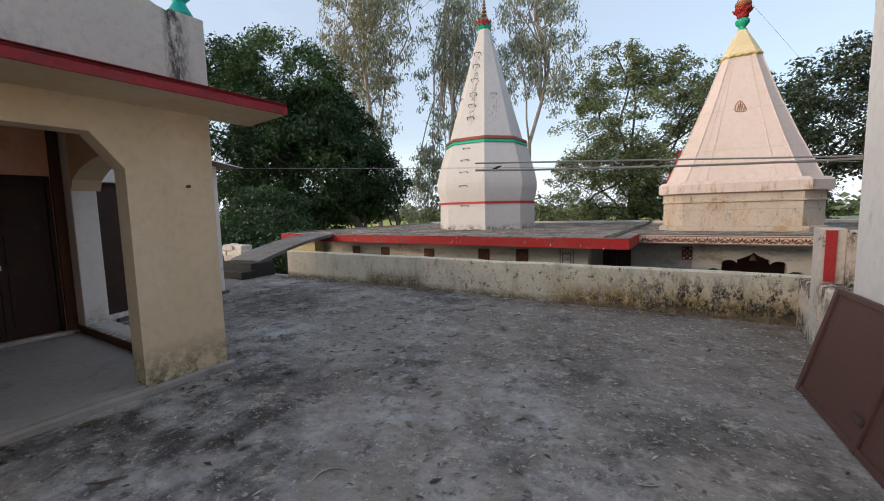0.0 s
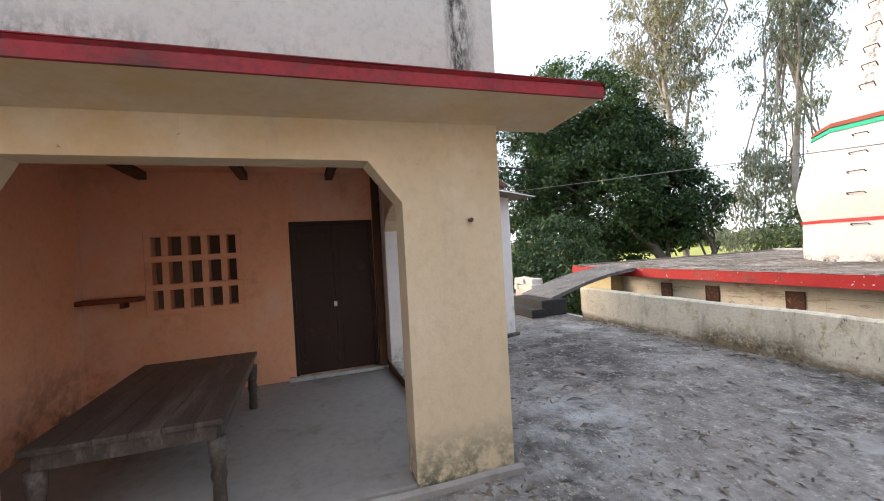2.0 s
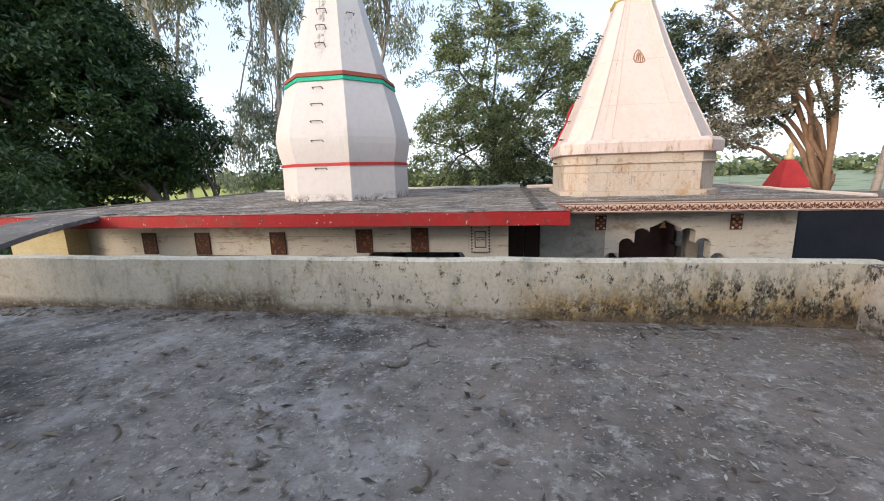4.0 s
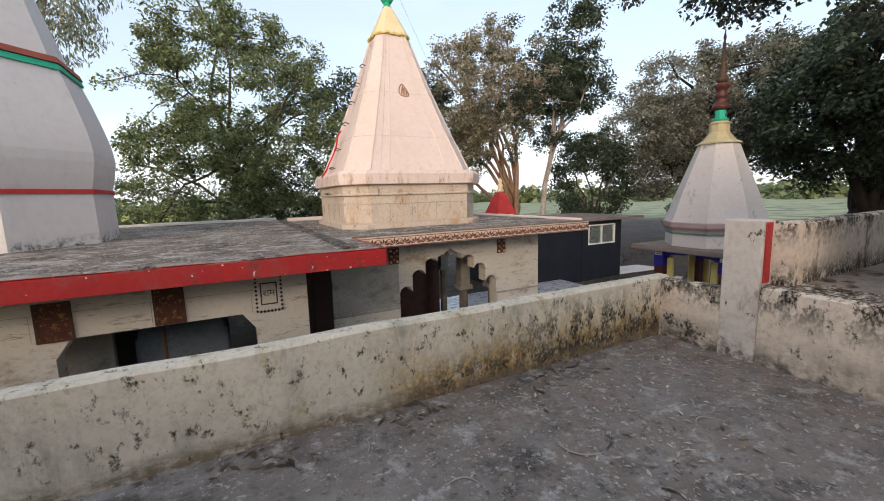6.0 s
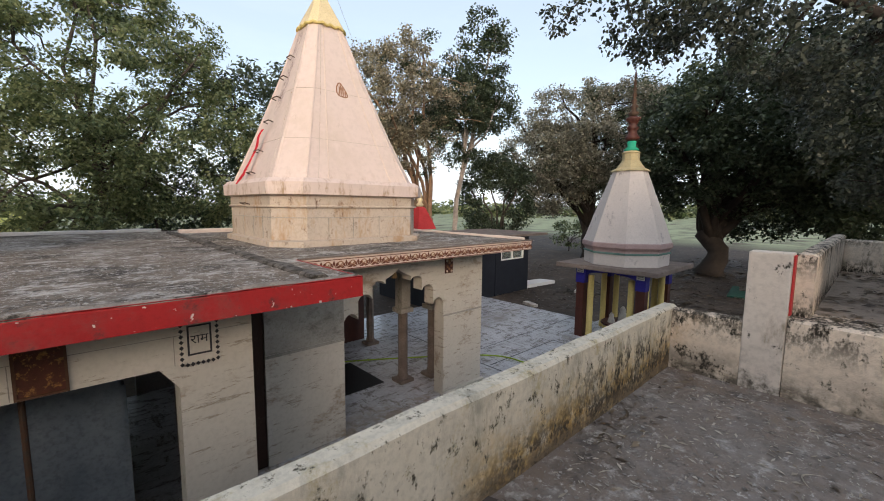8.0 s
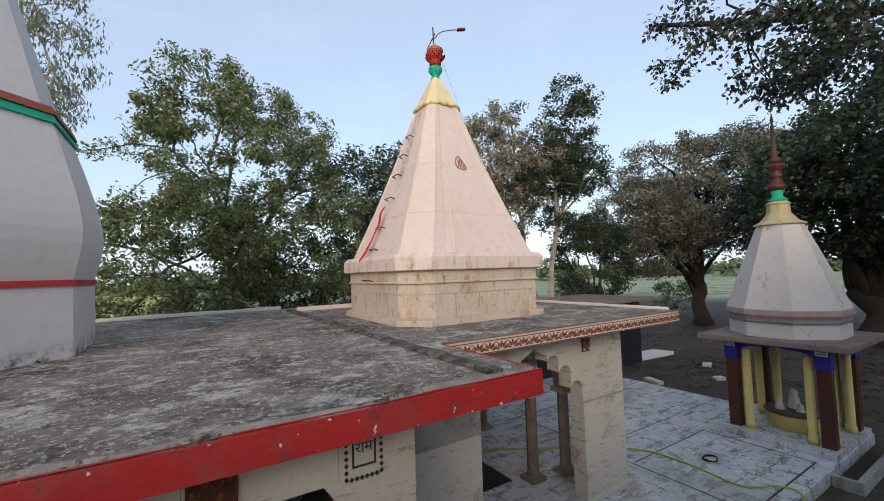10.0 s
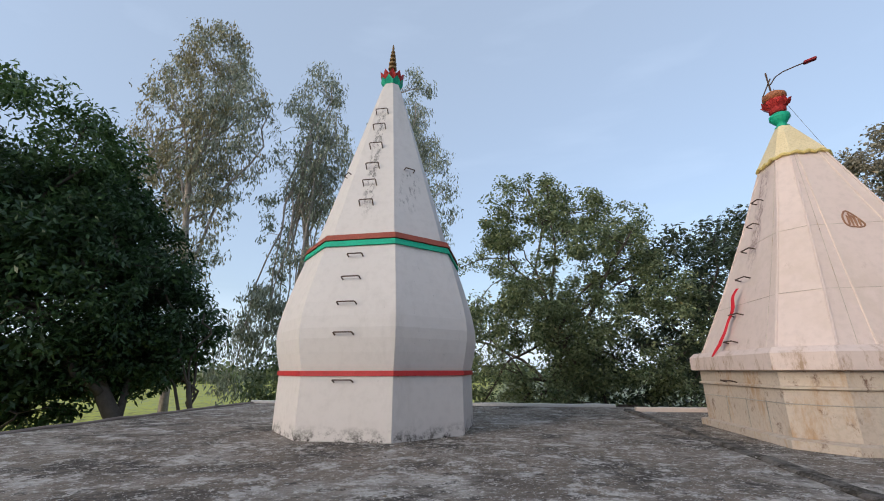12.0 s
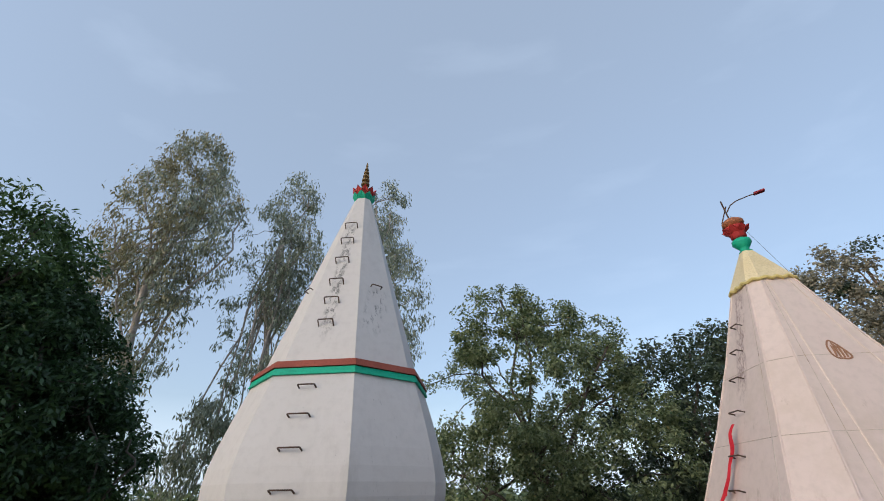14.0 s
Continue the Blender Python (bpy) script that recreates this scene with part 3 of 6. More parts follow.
def leaning_sheet():
    """Brown steel door leaves leaning on the white wall."""
    t = thing("metal_door_leaf", (1.85, 2.4, 0), "brown painted sheet-metal door leaf leaning on the white wall", "door")

    def lean(bm, u0=0.0):
        # local: x out of the sheet, y along, z up; then tipped towards the wall
        bmesh.ops.transform(bm, verts=bm.verts, matrix=Matrix.Translation((1.76, 3.36, 0)) @ Matrix.Rotation(radians(6), 4, "Z") @ Matrix.Rotation(radians(14), 4, "Y"))
        return bm
    part("sheet", lean(box(-0.012, 0.012, -2.0, 0.0, 0.0, 0.80, 0.004)), M_brownmetal, t)
    for y0, y1 in ((-0.05, 0.006), (-0.93, -0.88), (-2.006, -1.95)):
        part("stile", lean(box(-0.03, 0.02, y0, y1, 0.0, 0.805, 0.006)), M_brownmetal, t)
    for z0 in (0.0, 0.765):
        part("rail", lean(box(-0.026, 0.016, -1.949, -0.051, z0 + 0.004, z0 + 0.044, 0.006)), M_brownmetal, t)
    part("hasp", lean(box(-0.05, -0.031, -0.92, -0.80, 0.16, 0.20, 0.006)), M_iron, t, "rusty iron hasp")


leaning_sheet()


# ---- portico building ----
FX = -2.65  # face of the front wall
OPEN = [(-1.235, 0.08), (-1.235, 1.787), (-1.09, 2.04), (0.62, 2.04), (0.817, 1.787), (0.817, 0.08)]


def front_wall():
    y0, y1, zt = -6.0, 1.48, 2.36
    o = OPEN
    bm = bmesh.new()
    for pts in ([(y0, -0.2), (o[0][0], -0.2), o[0], o[1], (o[1][0], zt), (y0, zt)],
                [o[1], o[2], (o[2][0], zt), (o[1][0], zt)],
                [o[2], o[3], (o[3][0], zt), (o[2][0], zt)],
                [o[3], o[4], (o[4][0], zt), (o[3][0], zt)],
                [o[5], (o[5][0], -0.2), (y1, -0.2), (y1, zt), (o[4][0], zt), o[4]]):
        slab_poly(pts, "x", FX - 0.2, FX, bm)
    bmesh.ops.remove_doubles(bm, verts=bm.verts, dist=0.0005)
    return bm


solid("wall_portico_front", front_wall(), M_ochre, "pale ochre plastered front wall with a chamfered opening", "wall", "structure")
solid("trim_pilaster", box(FX, FX + 0.03, -1.40, -1.239, 0.02, 1.9, 0.012), M_ochre, "slightly raised plaster edge", "trim", "structure")
solid("floor_veranda", box(-5.46, FX - 0.2, -1.97, 1.2, -0.3, 0.015), M_veranda, "smooth grey veranda floor", "floor", "structure")
solid("trim_veranda_edge", box(FX - 0.2, FX, -1.233, 0.815, -0.2, 0.07, 0.008), M_veranda, "raised cement edge of the veranda", "trim", "structure")
solid("trim_plinth", worn_wall(FX + 0.002, FX + 0.055, -6.0, 1.53, -0.2, 0.06, 30, along="y", wob=0.02), M_veranda, "rough cement plinth edge", "plinth", "structure")
solid("wall_veranda_back", wall_with_holes("x", -5.66, -5.46, -1.97, 1.2, -0.2, 2.52, [(-1.41, -0.44, 0.93, 1.87), (0.08, 1.09, 0.05, 1.93)]), M_salmon, "salmon painted inner wall", "wall", "structure")
solid("wall_veranda_south", box(-5.46, FX - 0.2, -2.15, -1.97, -0.2, 2.52), M_salmon, "salmon painted side wall", "wall", "structure")
solid("ceiling", box(-5.66, FX - 0.2, -2.15, 1.48, 2.52, 2.62), M_salmon, "dim salmon veranda ceiling", "ceiling", "structure")
solid("floor_room_behind", box(-9.0, -5.66, -2.2, 1.5, -0.2, 0.05), M_room, "brown room floor coloured dark for shade", "floor", "structure")
solid("wall_room_behind", box(-9.2, -9.0, -6.0, 1.5, -0.2, 2.62), M_room, "brown room wall coloured dark for shade", "wall", "structure")
solid("ceiling_room", box(-9.2, -5.66, -6.0, 1.5, 2.53, 2.62), M_room, "brown room ceiling coloured dark for shade", "ceiling", "structure")
solid("wall_building_north", box(-9.2, -5.66, 1.3, 1.48, -0.2, 2.53), M_ochre, "plain ochre side wall", "wall", "structure")


def side_arch():
    """The open north side: a kerb, a white pillar and an arched opening."""
    bm = bmesh.new()
    top, y0, y1 = 2.52, 1.2, 1.48
    x0, x1 = -5.199, -2.86
    pts = [(x0, 1.75)]
    for k in range(9):
        a = math.pi * (1 - k / 8)
        pts.append(((x0 + x1) / 2 + (x1 - x0) / 2 * math.cos(a), 1.75 + 0.33 * math.sin(a)))
    pts = pts + [(x1, top), (x0, top)]
    slab_poly(pts, "y", y0, y1, bm)
    return bm


solid("wall_veranda_north", side_arch(), M_ochre, "arched head of the veranda's open side", "wall", "structure")
solid("trim_side_kerb", box(-5.46, FX - 0.2, 1.2, 1.48, -0.2, 0.11, 0.01), M_greyplaster, "low plastered kerb of the open side", "kerb", "structure")
solid("trim_kerb_face", box(-5.46, FX - 0.2, 1.188, 1.1995, 0.016, 0.105, 0.003), M_beamwood, "dark brown painted inner face of the kerb", "trim", "structure")
solid("trim_corner", box(-5.459, -5.40, 1.092, 1.187, 0.017, 2.515, 0.004), M_beamwood, "dark brown painted corner strip", "trim", "structure")
white_pillar = thing("veranda_pillar", (-5.33, 1.32, 0.11), "whitewashed square pillar of the veranda's open side", "pillar")
part("shaft", box(-5.455, -5.2, 1.195, 1.44, 0.111, 2.515, 0.012), M_whitewash, white_pillar)

for y in (-1.38, -0.38, 0.58):
    solid("ceiling_beam", box(-5.46, -2.86, y - 0.045, y + 0.045, 2.43, 2.518, 0.008), M_beamwood, "dark wooden ceiling beam", "beam", group="ceiling beams")


def tilted(bm):
    """The eave dips a little towards the south."""
    for v in bm.verts:
        v.co.z += 0.012 * (v.co.y - 1.93)
    return bm


def eave():
    bm = bmesh.new()
    slab_poly([(FX - 0.1, 2.29), (-2.17, 2.318), (-2.17, 2.392), (FX - 0.1, 2.412)], "y", -6.0, 1.93, bm)
    return tilted(bm)


solid("eave", eave(), M_ochre, "pale ochre projecting eave slab", "eave", "structure")
solid("trim_eave_edge", tilted(worn_wall(-2.168, -2.15, -6.0, 1.935, 2.316, 2.397, 40, along="y", wob=0.006)), M_maroon, "maroon painted eave edge", "trim", "structure")
solid("trim_eave_top", tilted(box(FX - 0.1, -2.17, -6.0, 1.93, 2.414, 2.419)), M_maroon, "maroon painted eave top", "trim", "structure")


def pediment():
    c = -0.21
    pts = [(1.16, 2.437), (1.16, 3.03)]
    for k in range(13):
        t = k / 12
        pts.append((1.16 - t * 0.95, 3.03 + 0.42 * (0.5 - 0.5 * math.cos(math.pi * t)) + 0.03 * math.sin(math.pi * t)))
    left = [(2 * c - y, z) for y, z in pts[::-1]]
    return slab_poly(pts + left, "x", FX - 0.05, FX + 0.12)


solid("wall_pediment", pediment(), M_greyplaster, "weathered white curved parapet over the eave", "parapet", "structure")
for y0 in (1.161, -1.862):
    post = thing("parapet_post", (FX + 0.03, y0 + 0.13, 2.437), "weathered plaster post carrying a teal finial", "post", "parapet posts")
    part("shaft", box(FX - 0.06, FX + 0.14, y0, y0 + 0.265, 2.437, 3.05, 0.012), M_greyplaster, post)
    part("finial", lathe(FX + 0.04, y0 + 0.132, [(0.10, 3.05), (0.095, 3.07), (0.05, 3.15), (0.045, 3.17), (0.105, 3.24), (0.125, 3.31), (0.105, 3.38), (0.05, 3.44), (0.03, 3.46), (0.05, 3.5), (0.015, 3.57), (0.003, 3.6)], 20), M_teal, post, "teal painted bulb finial", smooth=True)


def arc_band(cy, cz, r0, r1, a0, a1, x, n=20):
    pts = [(cy + r1 * math.cos(a0 + (a1 - a0) * k / n), cz + r1 * math.sin(a0 + (a1 - a0) * k / n)) for k in range(n + 1)]
    pts += [(cy + r0 * math.cos(a1 + (a0 - a1) * k / n), cz + r0 * math.sin(a1 + (a0 - a1) * k / n)) for k in range(n + 1)]
    return slab_poly(pts, "x", x, x + 0.004)


emblem = thing("painted_emblem", (FX + 0.121, -0.05, 2.98), "red painted curling emblem on the parapet", "emblem")
part("stroke", arc_band(-0.19, 3.10, 0.10, 0.135, radians(150), radians(395), FX + 0.121), M_redband, emblem)
part("stroke", arc_band(0.12, 3.10, 0.10, 0.135, radians(235), radians(430), FX + 0.121), M_redband, emblem)
part("stroke", arc_band(-0.19, 3.33, 0.09, 0.122, radians(-60), radians(150), FX + 0.121), M_redband, emblem)

# jali window: bars
jali = thing("window_jali", (-5.5, -0.925, 0.93), "cast lattice window in the salmon wall", "window", kind="structure")
JY, JZ = (-1.41, -0.44), (0.93, 1.87)
for k in range(6):
    y = JY[0] + (JY[1] - JY[0]) * k / 5
    part("mullion", box(-5.64, -5.475, y - 0.033 + (0.033 if k == 0 else 0) - (0.033 if k == 5 else 0), y + 0.033 + (0.033 if k == 0 else 0) - (0.033 if k == 5 else 0), JZ[0] + 0.002, JZ[1] - 0.002, 0.006), M_salmon, jali)
for k in range(4):
    z = JZ[0] + (JZ[1] - JZ[0]) * k / 3
    lo = 0.033 if k == 0 else -0.033 if k == 3 else 0
    part("transom", box(-5.645, -5.47, JY[0] + 0.001, JY[1] - 0.001, z - 0.033 + lo, z + 0.033 + lo, 0.006), M_salmon, jali)

door = thing("door_1", (-5.5, 0.585, 0.13), "dark brown closed double door with a small white lock", "door", kind="structure")
part("frame", wall_with_holes("x", -5.56, -5.475, 0.082, 1.088, 0.052, 1.928, [(0.12, 1.05, 0.051, 1.89)]), M_doorwood, door)
for y0, y1 in ((0.122, 0.584), (0.588, 1.048)):
    leaf = part("leaf", box(-5.55, -5.51, y0, y1, 0.055, 1.888, 0.005), M_doorwood, door)
    for z0, z1 in ((0.18, 0.82), (0.92, 1.25), (1.35, 1.80)):
        part("panel", box(-5.509, -5.497, y0 + 0.07, y1 - 0.07, z0, z1, 0.006), M_doorwood, leaf)
part("lock", box(-5.496, -5.46, 0.565, 0.605, 0.86, 0.92, 0.008), M_white, door, "small white padlock")
solid("threshold", box(-5.459, -5.36, 0.0, 1.19, 0.016, 0.06, 0.01), M_greyplaster, "plastered door threshold", "threshold", "structure")
shelf = thing("wall_shelf", (-5.35, -1.64, 1.12), "red-brown wooden shelf plank on the salmon wall", "shelf")
part("plank", box(-5.459, -5.28, -1.965, -1.415, 1.12, 1.168, 0.006), M_shelf, shelf)
part("bracket", box(-5.459, -5.32, -1.6, -1.56, 1.06, 1.124, 0.004), M_beamwood, shelf)


def takht():
    """Old low plank bed-table."""
    t = thing("low_wooden_table", (-3.85, -0.72, 0.015), "old dark low wooden plank table standing in the veranda", "table")
    x0, x1, y0, y1 = -4.75, -2.95, -1.23, -0.26
    n = 6
    for k in range(n):
        a, b = y0 + (y1 - y0) * k / n, y0 + (y1 - y0) * (k + 1) / n
        part("plank", box(x0, x1 + 0.012 * noise.noise((k * 3.3, 0, 0)), a + 0.002, b - 0.002, 0.53, 0.565, 0.004), M_tablewood, t)
    part("apron", box(x1 - 0.06, x1 - 0.02, y0 + 0.05, y1 - 0.05, 0.44, 0.529, 0.005), M_tablewood, t)
    part("apron", box(x0 + 0.02, x0 + 0.06, y0 + 0.05, y1 - 0.05, 0.44, 0.529, 0.005), M_tablewood, t)
    for y in (y0 + 0.03, y1 - 0.07):
        part("rail", box(x0 + 0.061, x1 - 0.061, y, y + 0.04, 0.44, 0.529, 0.005), M_tablewood, t)
    for x in (x0 + 0.05, x1 - 0.05):
        for y in (y0 + 0.055, y1 - 0.055):
            part("leg", lathe(x, y, [(0.042, 0.015), (0.04, 0.05), (0.036, 0.17), (0.048, 0.22), (0.038, 0.26), (0.052, 0.36), (0.055, 0.44)], 10), M_tablewood, t, smooth=True)


takht()
nail = thing("wall_peg", (FX, 1.257, 1.67), "rusty iron peg driven into the ochre wall", "peg")
part("pin", tube([(FX - 0.02, 1.257, 1.67), (FX + 0.05, 1.245, 1.665)], 0.011, 8), M_iron, nail)
part("head", tube([(FX + 0.05, 1.245, 1.665), (FX + 0.062, 1.243, 1.668)], 0.0135, 8), M_iron, nail)
solid("wall_left_low", worn_wall(FX + 0.06, -1.2, -2.12, -1.92, -0.1, 0.88, 10), M_ochre, "low cream-washed wall beside the portico", "wall", "structure")

# ---- white wing behind the portico ----
WING = Matrix.Translation((-6.27, 3.53, 0)) @ Matrix.Rotation(radians(19), 4, "Z")


def wing_bm(bm):
    bmesh.ops.transform(bm, verts=bm.verts, matrix=WING)
    return bm


def sloped(bm):
    """The tin roof and the wall's head rise towards the south."""
    for v in bm.verts:
        if v.co.z > 2.2:
            v.co.z += 0.075 * -v.co.y - 0.01
    return wing_bm(bm)


wing = thing("white_outbuilding", (-6.9, 2.6, 0), "whitewashed small outbuilding with a thin tin roof edge", "outbuilding")
part("wall", sloped(wall_with_holes("x", -0.2, 0.0, -2.2, 0.0, -0.1, 2.30, [(-2.15, -1.25, 0.1, 1.90)])), M_whitewash, wing)
part("wall", sloped(box(-2.8, -0.2, -0.2, -0.001, -0.1, 2.30)), M_whitewash, wing)
part("door", wing_bm(box(-0.14, -0.10, -2.148, -1.252, 0.1, 1.898, 0.004)), M_doorwood, wing, "dark wooden door")
part("roof", sloped(slab_poly([(-2.9, 2.32), (0.3, 2.312), (0.3, 2.328), (-2.9, 2.42)], "y", -2.05, 0.30)), M_slab, wing, "thin weathered roof sheet")
part("edge_pipe", sloped(tube([(0.31, -2.05, 2.32), (0.31, 0.31, 2.32)], 0.009, 8)), M_white, wing, "white roof edge pipe")
part("plinth", wing_bm(box(0.001, 0.07, -2.0, 0.03, -0.1, 0.05, 0.01)), M_crust, wing)
brick = thing("loose_bricks", (-6.4, 3.3, 2.34), "small stack of dull red bricks on the tin roof", "bricks")
for dx, dy, dz, a in ((0, 0, 0.0, 15), (-0.01, 0.24, 0.0, 22), (-0.14, 0.06, 0.0, 18), (0.0, 0.10, 0.076, 26), (-0.01, 0.02, 0.152, 12), (-0.02, 0.22, 0.152, 30)):
    bm = box(-0.055, 0.055, -0.11, 0.11, 0, 0.075, 0.006)
    bmesh.ops.transform(bm, verts=bm.verts, matrix=Matrix.Translation((-6.36 + dx, 3.22 + dy, 2.345 + dz)) @ Matrix.Rotation(radians(a), 4, "Z"))
    part("brick", bm, M_brick, brick)

# ---- steps, bridge slab ----
steps = thing("entry_steps", (-7.9, 4.8, 0), "dark cement steps at the terrace's edge", "steps")
part("step", box(-8.55, -7.35, 4.52, 4.86, 0, 0.17, 0.02), M_stepdark, steps)
part("step", box(-8.6, -7.42, 4.80, 5.4, 0.001, 0.33, 0.02), M_stepdark, steps)


def bridge():
    n, bm = 14, bmesh.new()
    lo, hi = [], []
    for k in range(n + 1):
        t = k / n
        y = 5.12 + t * 2.75
        z = 0.35 + 0.50 * t + 0.10 * math.sin(math.pi * t) - (0.02 if t > 0.95 else 0)
        a = -8.75 - 0.1 * t + 0.03 * noise.noise((t * 4, 1, 0))
        b = -7.55 - 0.15 * t + 0.03 * noise.noise((t * 4, 7, 0))
        lo.append([(a, y, z), (b, y, z), (b, y, z - 0.075), (a, y, z - 0.075)])
    return rings(lo, bm)


bridge_slab = solid("bridge_slab", bridge(), M_ramp, "bowed grey cement slab bridging to the temple roof", "slab")
solid("floor_corner", box(-11.5, -8.95, 5.5, 6.5, -2.44, -0.003), M_floor, "grey concrete corner of the terrace", "floor", "structure")
pile = thing("rubble_wall", (-9.4, 5.75, 0), "low stub of rough whitish stones beside the steps", "stones")
for course in range(4):
    x = -10.0 + 0.08 * (course % 2)
    while x < -8.95 - 0.10 * course:
        w, hgt = 0.20 + 0.16 * rng.random(), 0.15 + 0.03 * rng.random()
        bm = box(-w / 2, w / 2, -0.16, 0.16, 0, hgt, 0.035)
        for vert in bm.verts:
            vert.co *= 1 + 0.16 * noise.noise((vert.co.x * 9 + x * 3, vert.co.y * 9, vert.co.z * 9 + course))
        bmesh.ops.transform(bm, verts=bm.verts, matrix=Matrix.Translation((x + w / 2, 5.75 + 0.08 * (rng.random() - 0.5), 0.155 * course)) @ Matrix.Rotation(radians(16 * (rng.random() - 0.5)), 4, "Z"))
        part("stone", bm, M_pillar, pile)
        x += w * 0.96

# ---- temple ----
RZ = 0.81  # roof top
MF = -2.2  # marble floor


def roof_slab(x0, x1, y0, y1, z0, z1, cut=0.35):
    """Roof with a gently uneven top."""
    nx, ny = max(2, int((x1 - x0) / cut)), max(2, int((y1 - y0) / cut))
    bm = bmesh.new()
    top = [[bm.verts.new((x0 + (x1 - x0) * i / nx, y0 + (y1 - y0) * j / ny, z1 + (0.012 * noise.noise((i * 0.9, j * 0.9, x0)) if 0 < i < nx and 0 < j < ny else 0))) for i in range(nx + 1)] for j in range(ny + 1)]
    for j in range(ny):
        for i in range(nx):
            bm.faces.new((top[j][i], top[j][i + 1], top[j + 1][i + 1], top[j + 1][i]))
    rim = [top[0][i] for i in range(nx + 1)] + [top[j][nx] for j in range(1, ny + 1)] + [top[ny][i] for i in range(nx - 1, -1, -1)] + [top[j][0] for j in range(ny - 1, 0, -1)]
    low = [bm.verts.new((v.co.x, v.co.y, z0)) for v in rim]
    for a in range(len(rim)):
        b = (a + 1) % len(rim)
        bm.faces.new((rim[a], rim[b], low[b], low[a]))
    bm.faces.new(low)
    return bm


solid("roof_west", roof_slab(-10.0, 0.0, 7.54, 16.2, 0.615, RZ), M_roof, "weathered grey concrete temple roof", "roof", "structure")
solid("roof_east", roof_slab(0.0, 5.03, 9.07, 15.2, 0.615, RZ), M_roof, "weathered concrete roof around the peach spire", "roof", "structure")
solid("trim_roof_edge", worn_wall(-10.0, 0.03, 7.515, 7.539, 0.612, 0.815, 90, wob=0.006), M_red, "red painted roof edge with chipped white spots", "trim", "structure")
solid("trim_roof_end", box(0.001, 0.03, 7.54, 9.05, 0.612, 0.812, 0.004), M_red, "red painted roof end", "trim", "structure")
solid("trim_roof_lip", worn_wall(-10.0, 0.0, 7.53, 7.60, 0.80, 0.832, 160, wob=0.03), M_lip, "rough cement lip of the roof", "trim", "structure")
solid("trim_roof_joint", worn_wall(-0.42, -0.26, 7.66, 15.2, 0.80, 0.845, 110, along="y", wob=0.035), M_crust, "rough mortar joint between the roofs", "trim", "structure")
solid("trim_roof_back", worn_wall(-10.0, -0.4, 16.02, 16.2, 0.80, 0.88, 40, wob=0.02), M_greyplaster, "low cement rim", "trim", "structure")
solid("trim_roof_west", worn_wall(-10.0, -9.9, 7.7, 16.02, 0.80, 0.85, 40, along="y", wob=0.02), M_slab, "low cement rim", "trim", "structure")
solid("trim_roof_back_east", worn_wall(-0.2, 5.03, 15.06, 15.2, 0.80, 0.90, 24, wob=0.015), M_cream, "low cream rim", "trim", "structure")
solid("trim_roof_east", worn_wall(4.95, 5.03, 9.2, 15.06, 0.80, 0.86, 24, along="y", wob=0.015), M_cream, "low cream rim", "trim", "structure")

fascia = thing("fascia", (2.5, 9.05, 0.62), "cream fascia band with a row of brown fan motifs", "fascia", kind="structure")
part("band", box(0.032, 5.03, 9.03, 9.068, 0.615, 0.80, 0.004), M_cream, fascia)
part("top_strip", box(0.032, 5.05, 9.012, 9.068, 0.801, 0.822, 0.004), M_slab, fascia)


part("lower_line", box(0.033, 5.03, 9.022, 9.0295, 0.622, 0.634), M_motif, fascia)
part("upper_line", box(0.033, 5.03, 9.022, 9.0295, 0.765, 0.775), M_motif, fascia)


def petal_mesh():
    bm = bmesh.new()
    for k in range(5):
        a = radians(18 + 36 * k)
        dx, dz = math.cos(a), math.sin(a)
        px, pz = -dz, dx
        pts = [(0.02 * dx, 0.02 * dz), (0.07 * dx + 0.02 * px, 0.07 * dz + 0.02 * pz), (0.115 * dx, 0.115 * dz), (0.07 * dx - 0.02 * px, 0.07 * dz - 0.02 * pz)]
        slab_poly(pts, "y", -0.004, 0.0, bm)
    return mesh_of(bm, "motif")


pm = petal_mesh()
pm.materials.append(M_motif)
for k in range(27):
    ob = new("motif", pm)
    ob.parent = fascia
    ob.location = Vector((0.15 + k * 0.185, 9.0295, 0.645)) - ORIGIN[fascia.name]

def scroll_mesh():
    bm = bmesh.new()
    pts = []
    for k in range(15):
        a = radians(-80 + 32 * k)
        r = 0.048 - 0.0024 * k
        pts.append((r * math.cos(a), -0.003, 0.055 + r * math.sin(a)))
    tube(pts, 0.0075, 5, bm)
    return mesh_of(bm, "scroll")


sm = scroll_mesh()
sm.materials.append(M_emblem)
for k in range(26):
    ob = new("scroll", sm)
    ob.parent = fascia
    ob.location = Vector((0.15 + (k + 0.5) * 0.185, 9.0295, 0.655)) - ORIGIN[fascia.name]

# walls under the roofs
W1 = 8.15
CH = 0.14


def arcade_wall():
    """South wall with two wide openings whose upper corners are cut."""
    bm = wall_with_holes("y", W1, W1 + 0.25, -10.0, -0.82, MF - 0.2, 0.615, [(-6.6, -3.72, -1.35, 0.02), (-3.26, -1.43, -1.35, 0.09)])
    return bm


south = solid("wall_temple_south", arcade_wall(), M_marble, "whitish veined marble wall with wide openings", "wall", "structure")
for x0, x1, z in ((-6.6, -3.72, 0.02), (-3.26, -1.43, 0.09)):
    part("corner_fillet", slab_poly([(x0, z), (x0 + CH, z), (x0, z - CH * 1.4)], "y", W1 + 0.001, W1 + 0.249), M_marble, south)
    part("corner_fillet", slab_poly([(x1, z), (x1, z - CH * 1.4), (x1 - CH, z)], "y", W1 + 0.001, W1 + 0.249), M_marble, south)
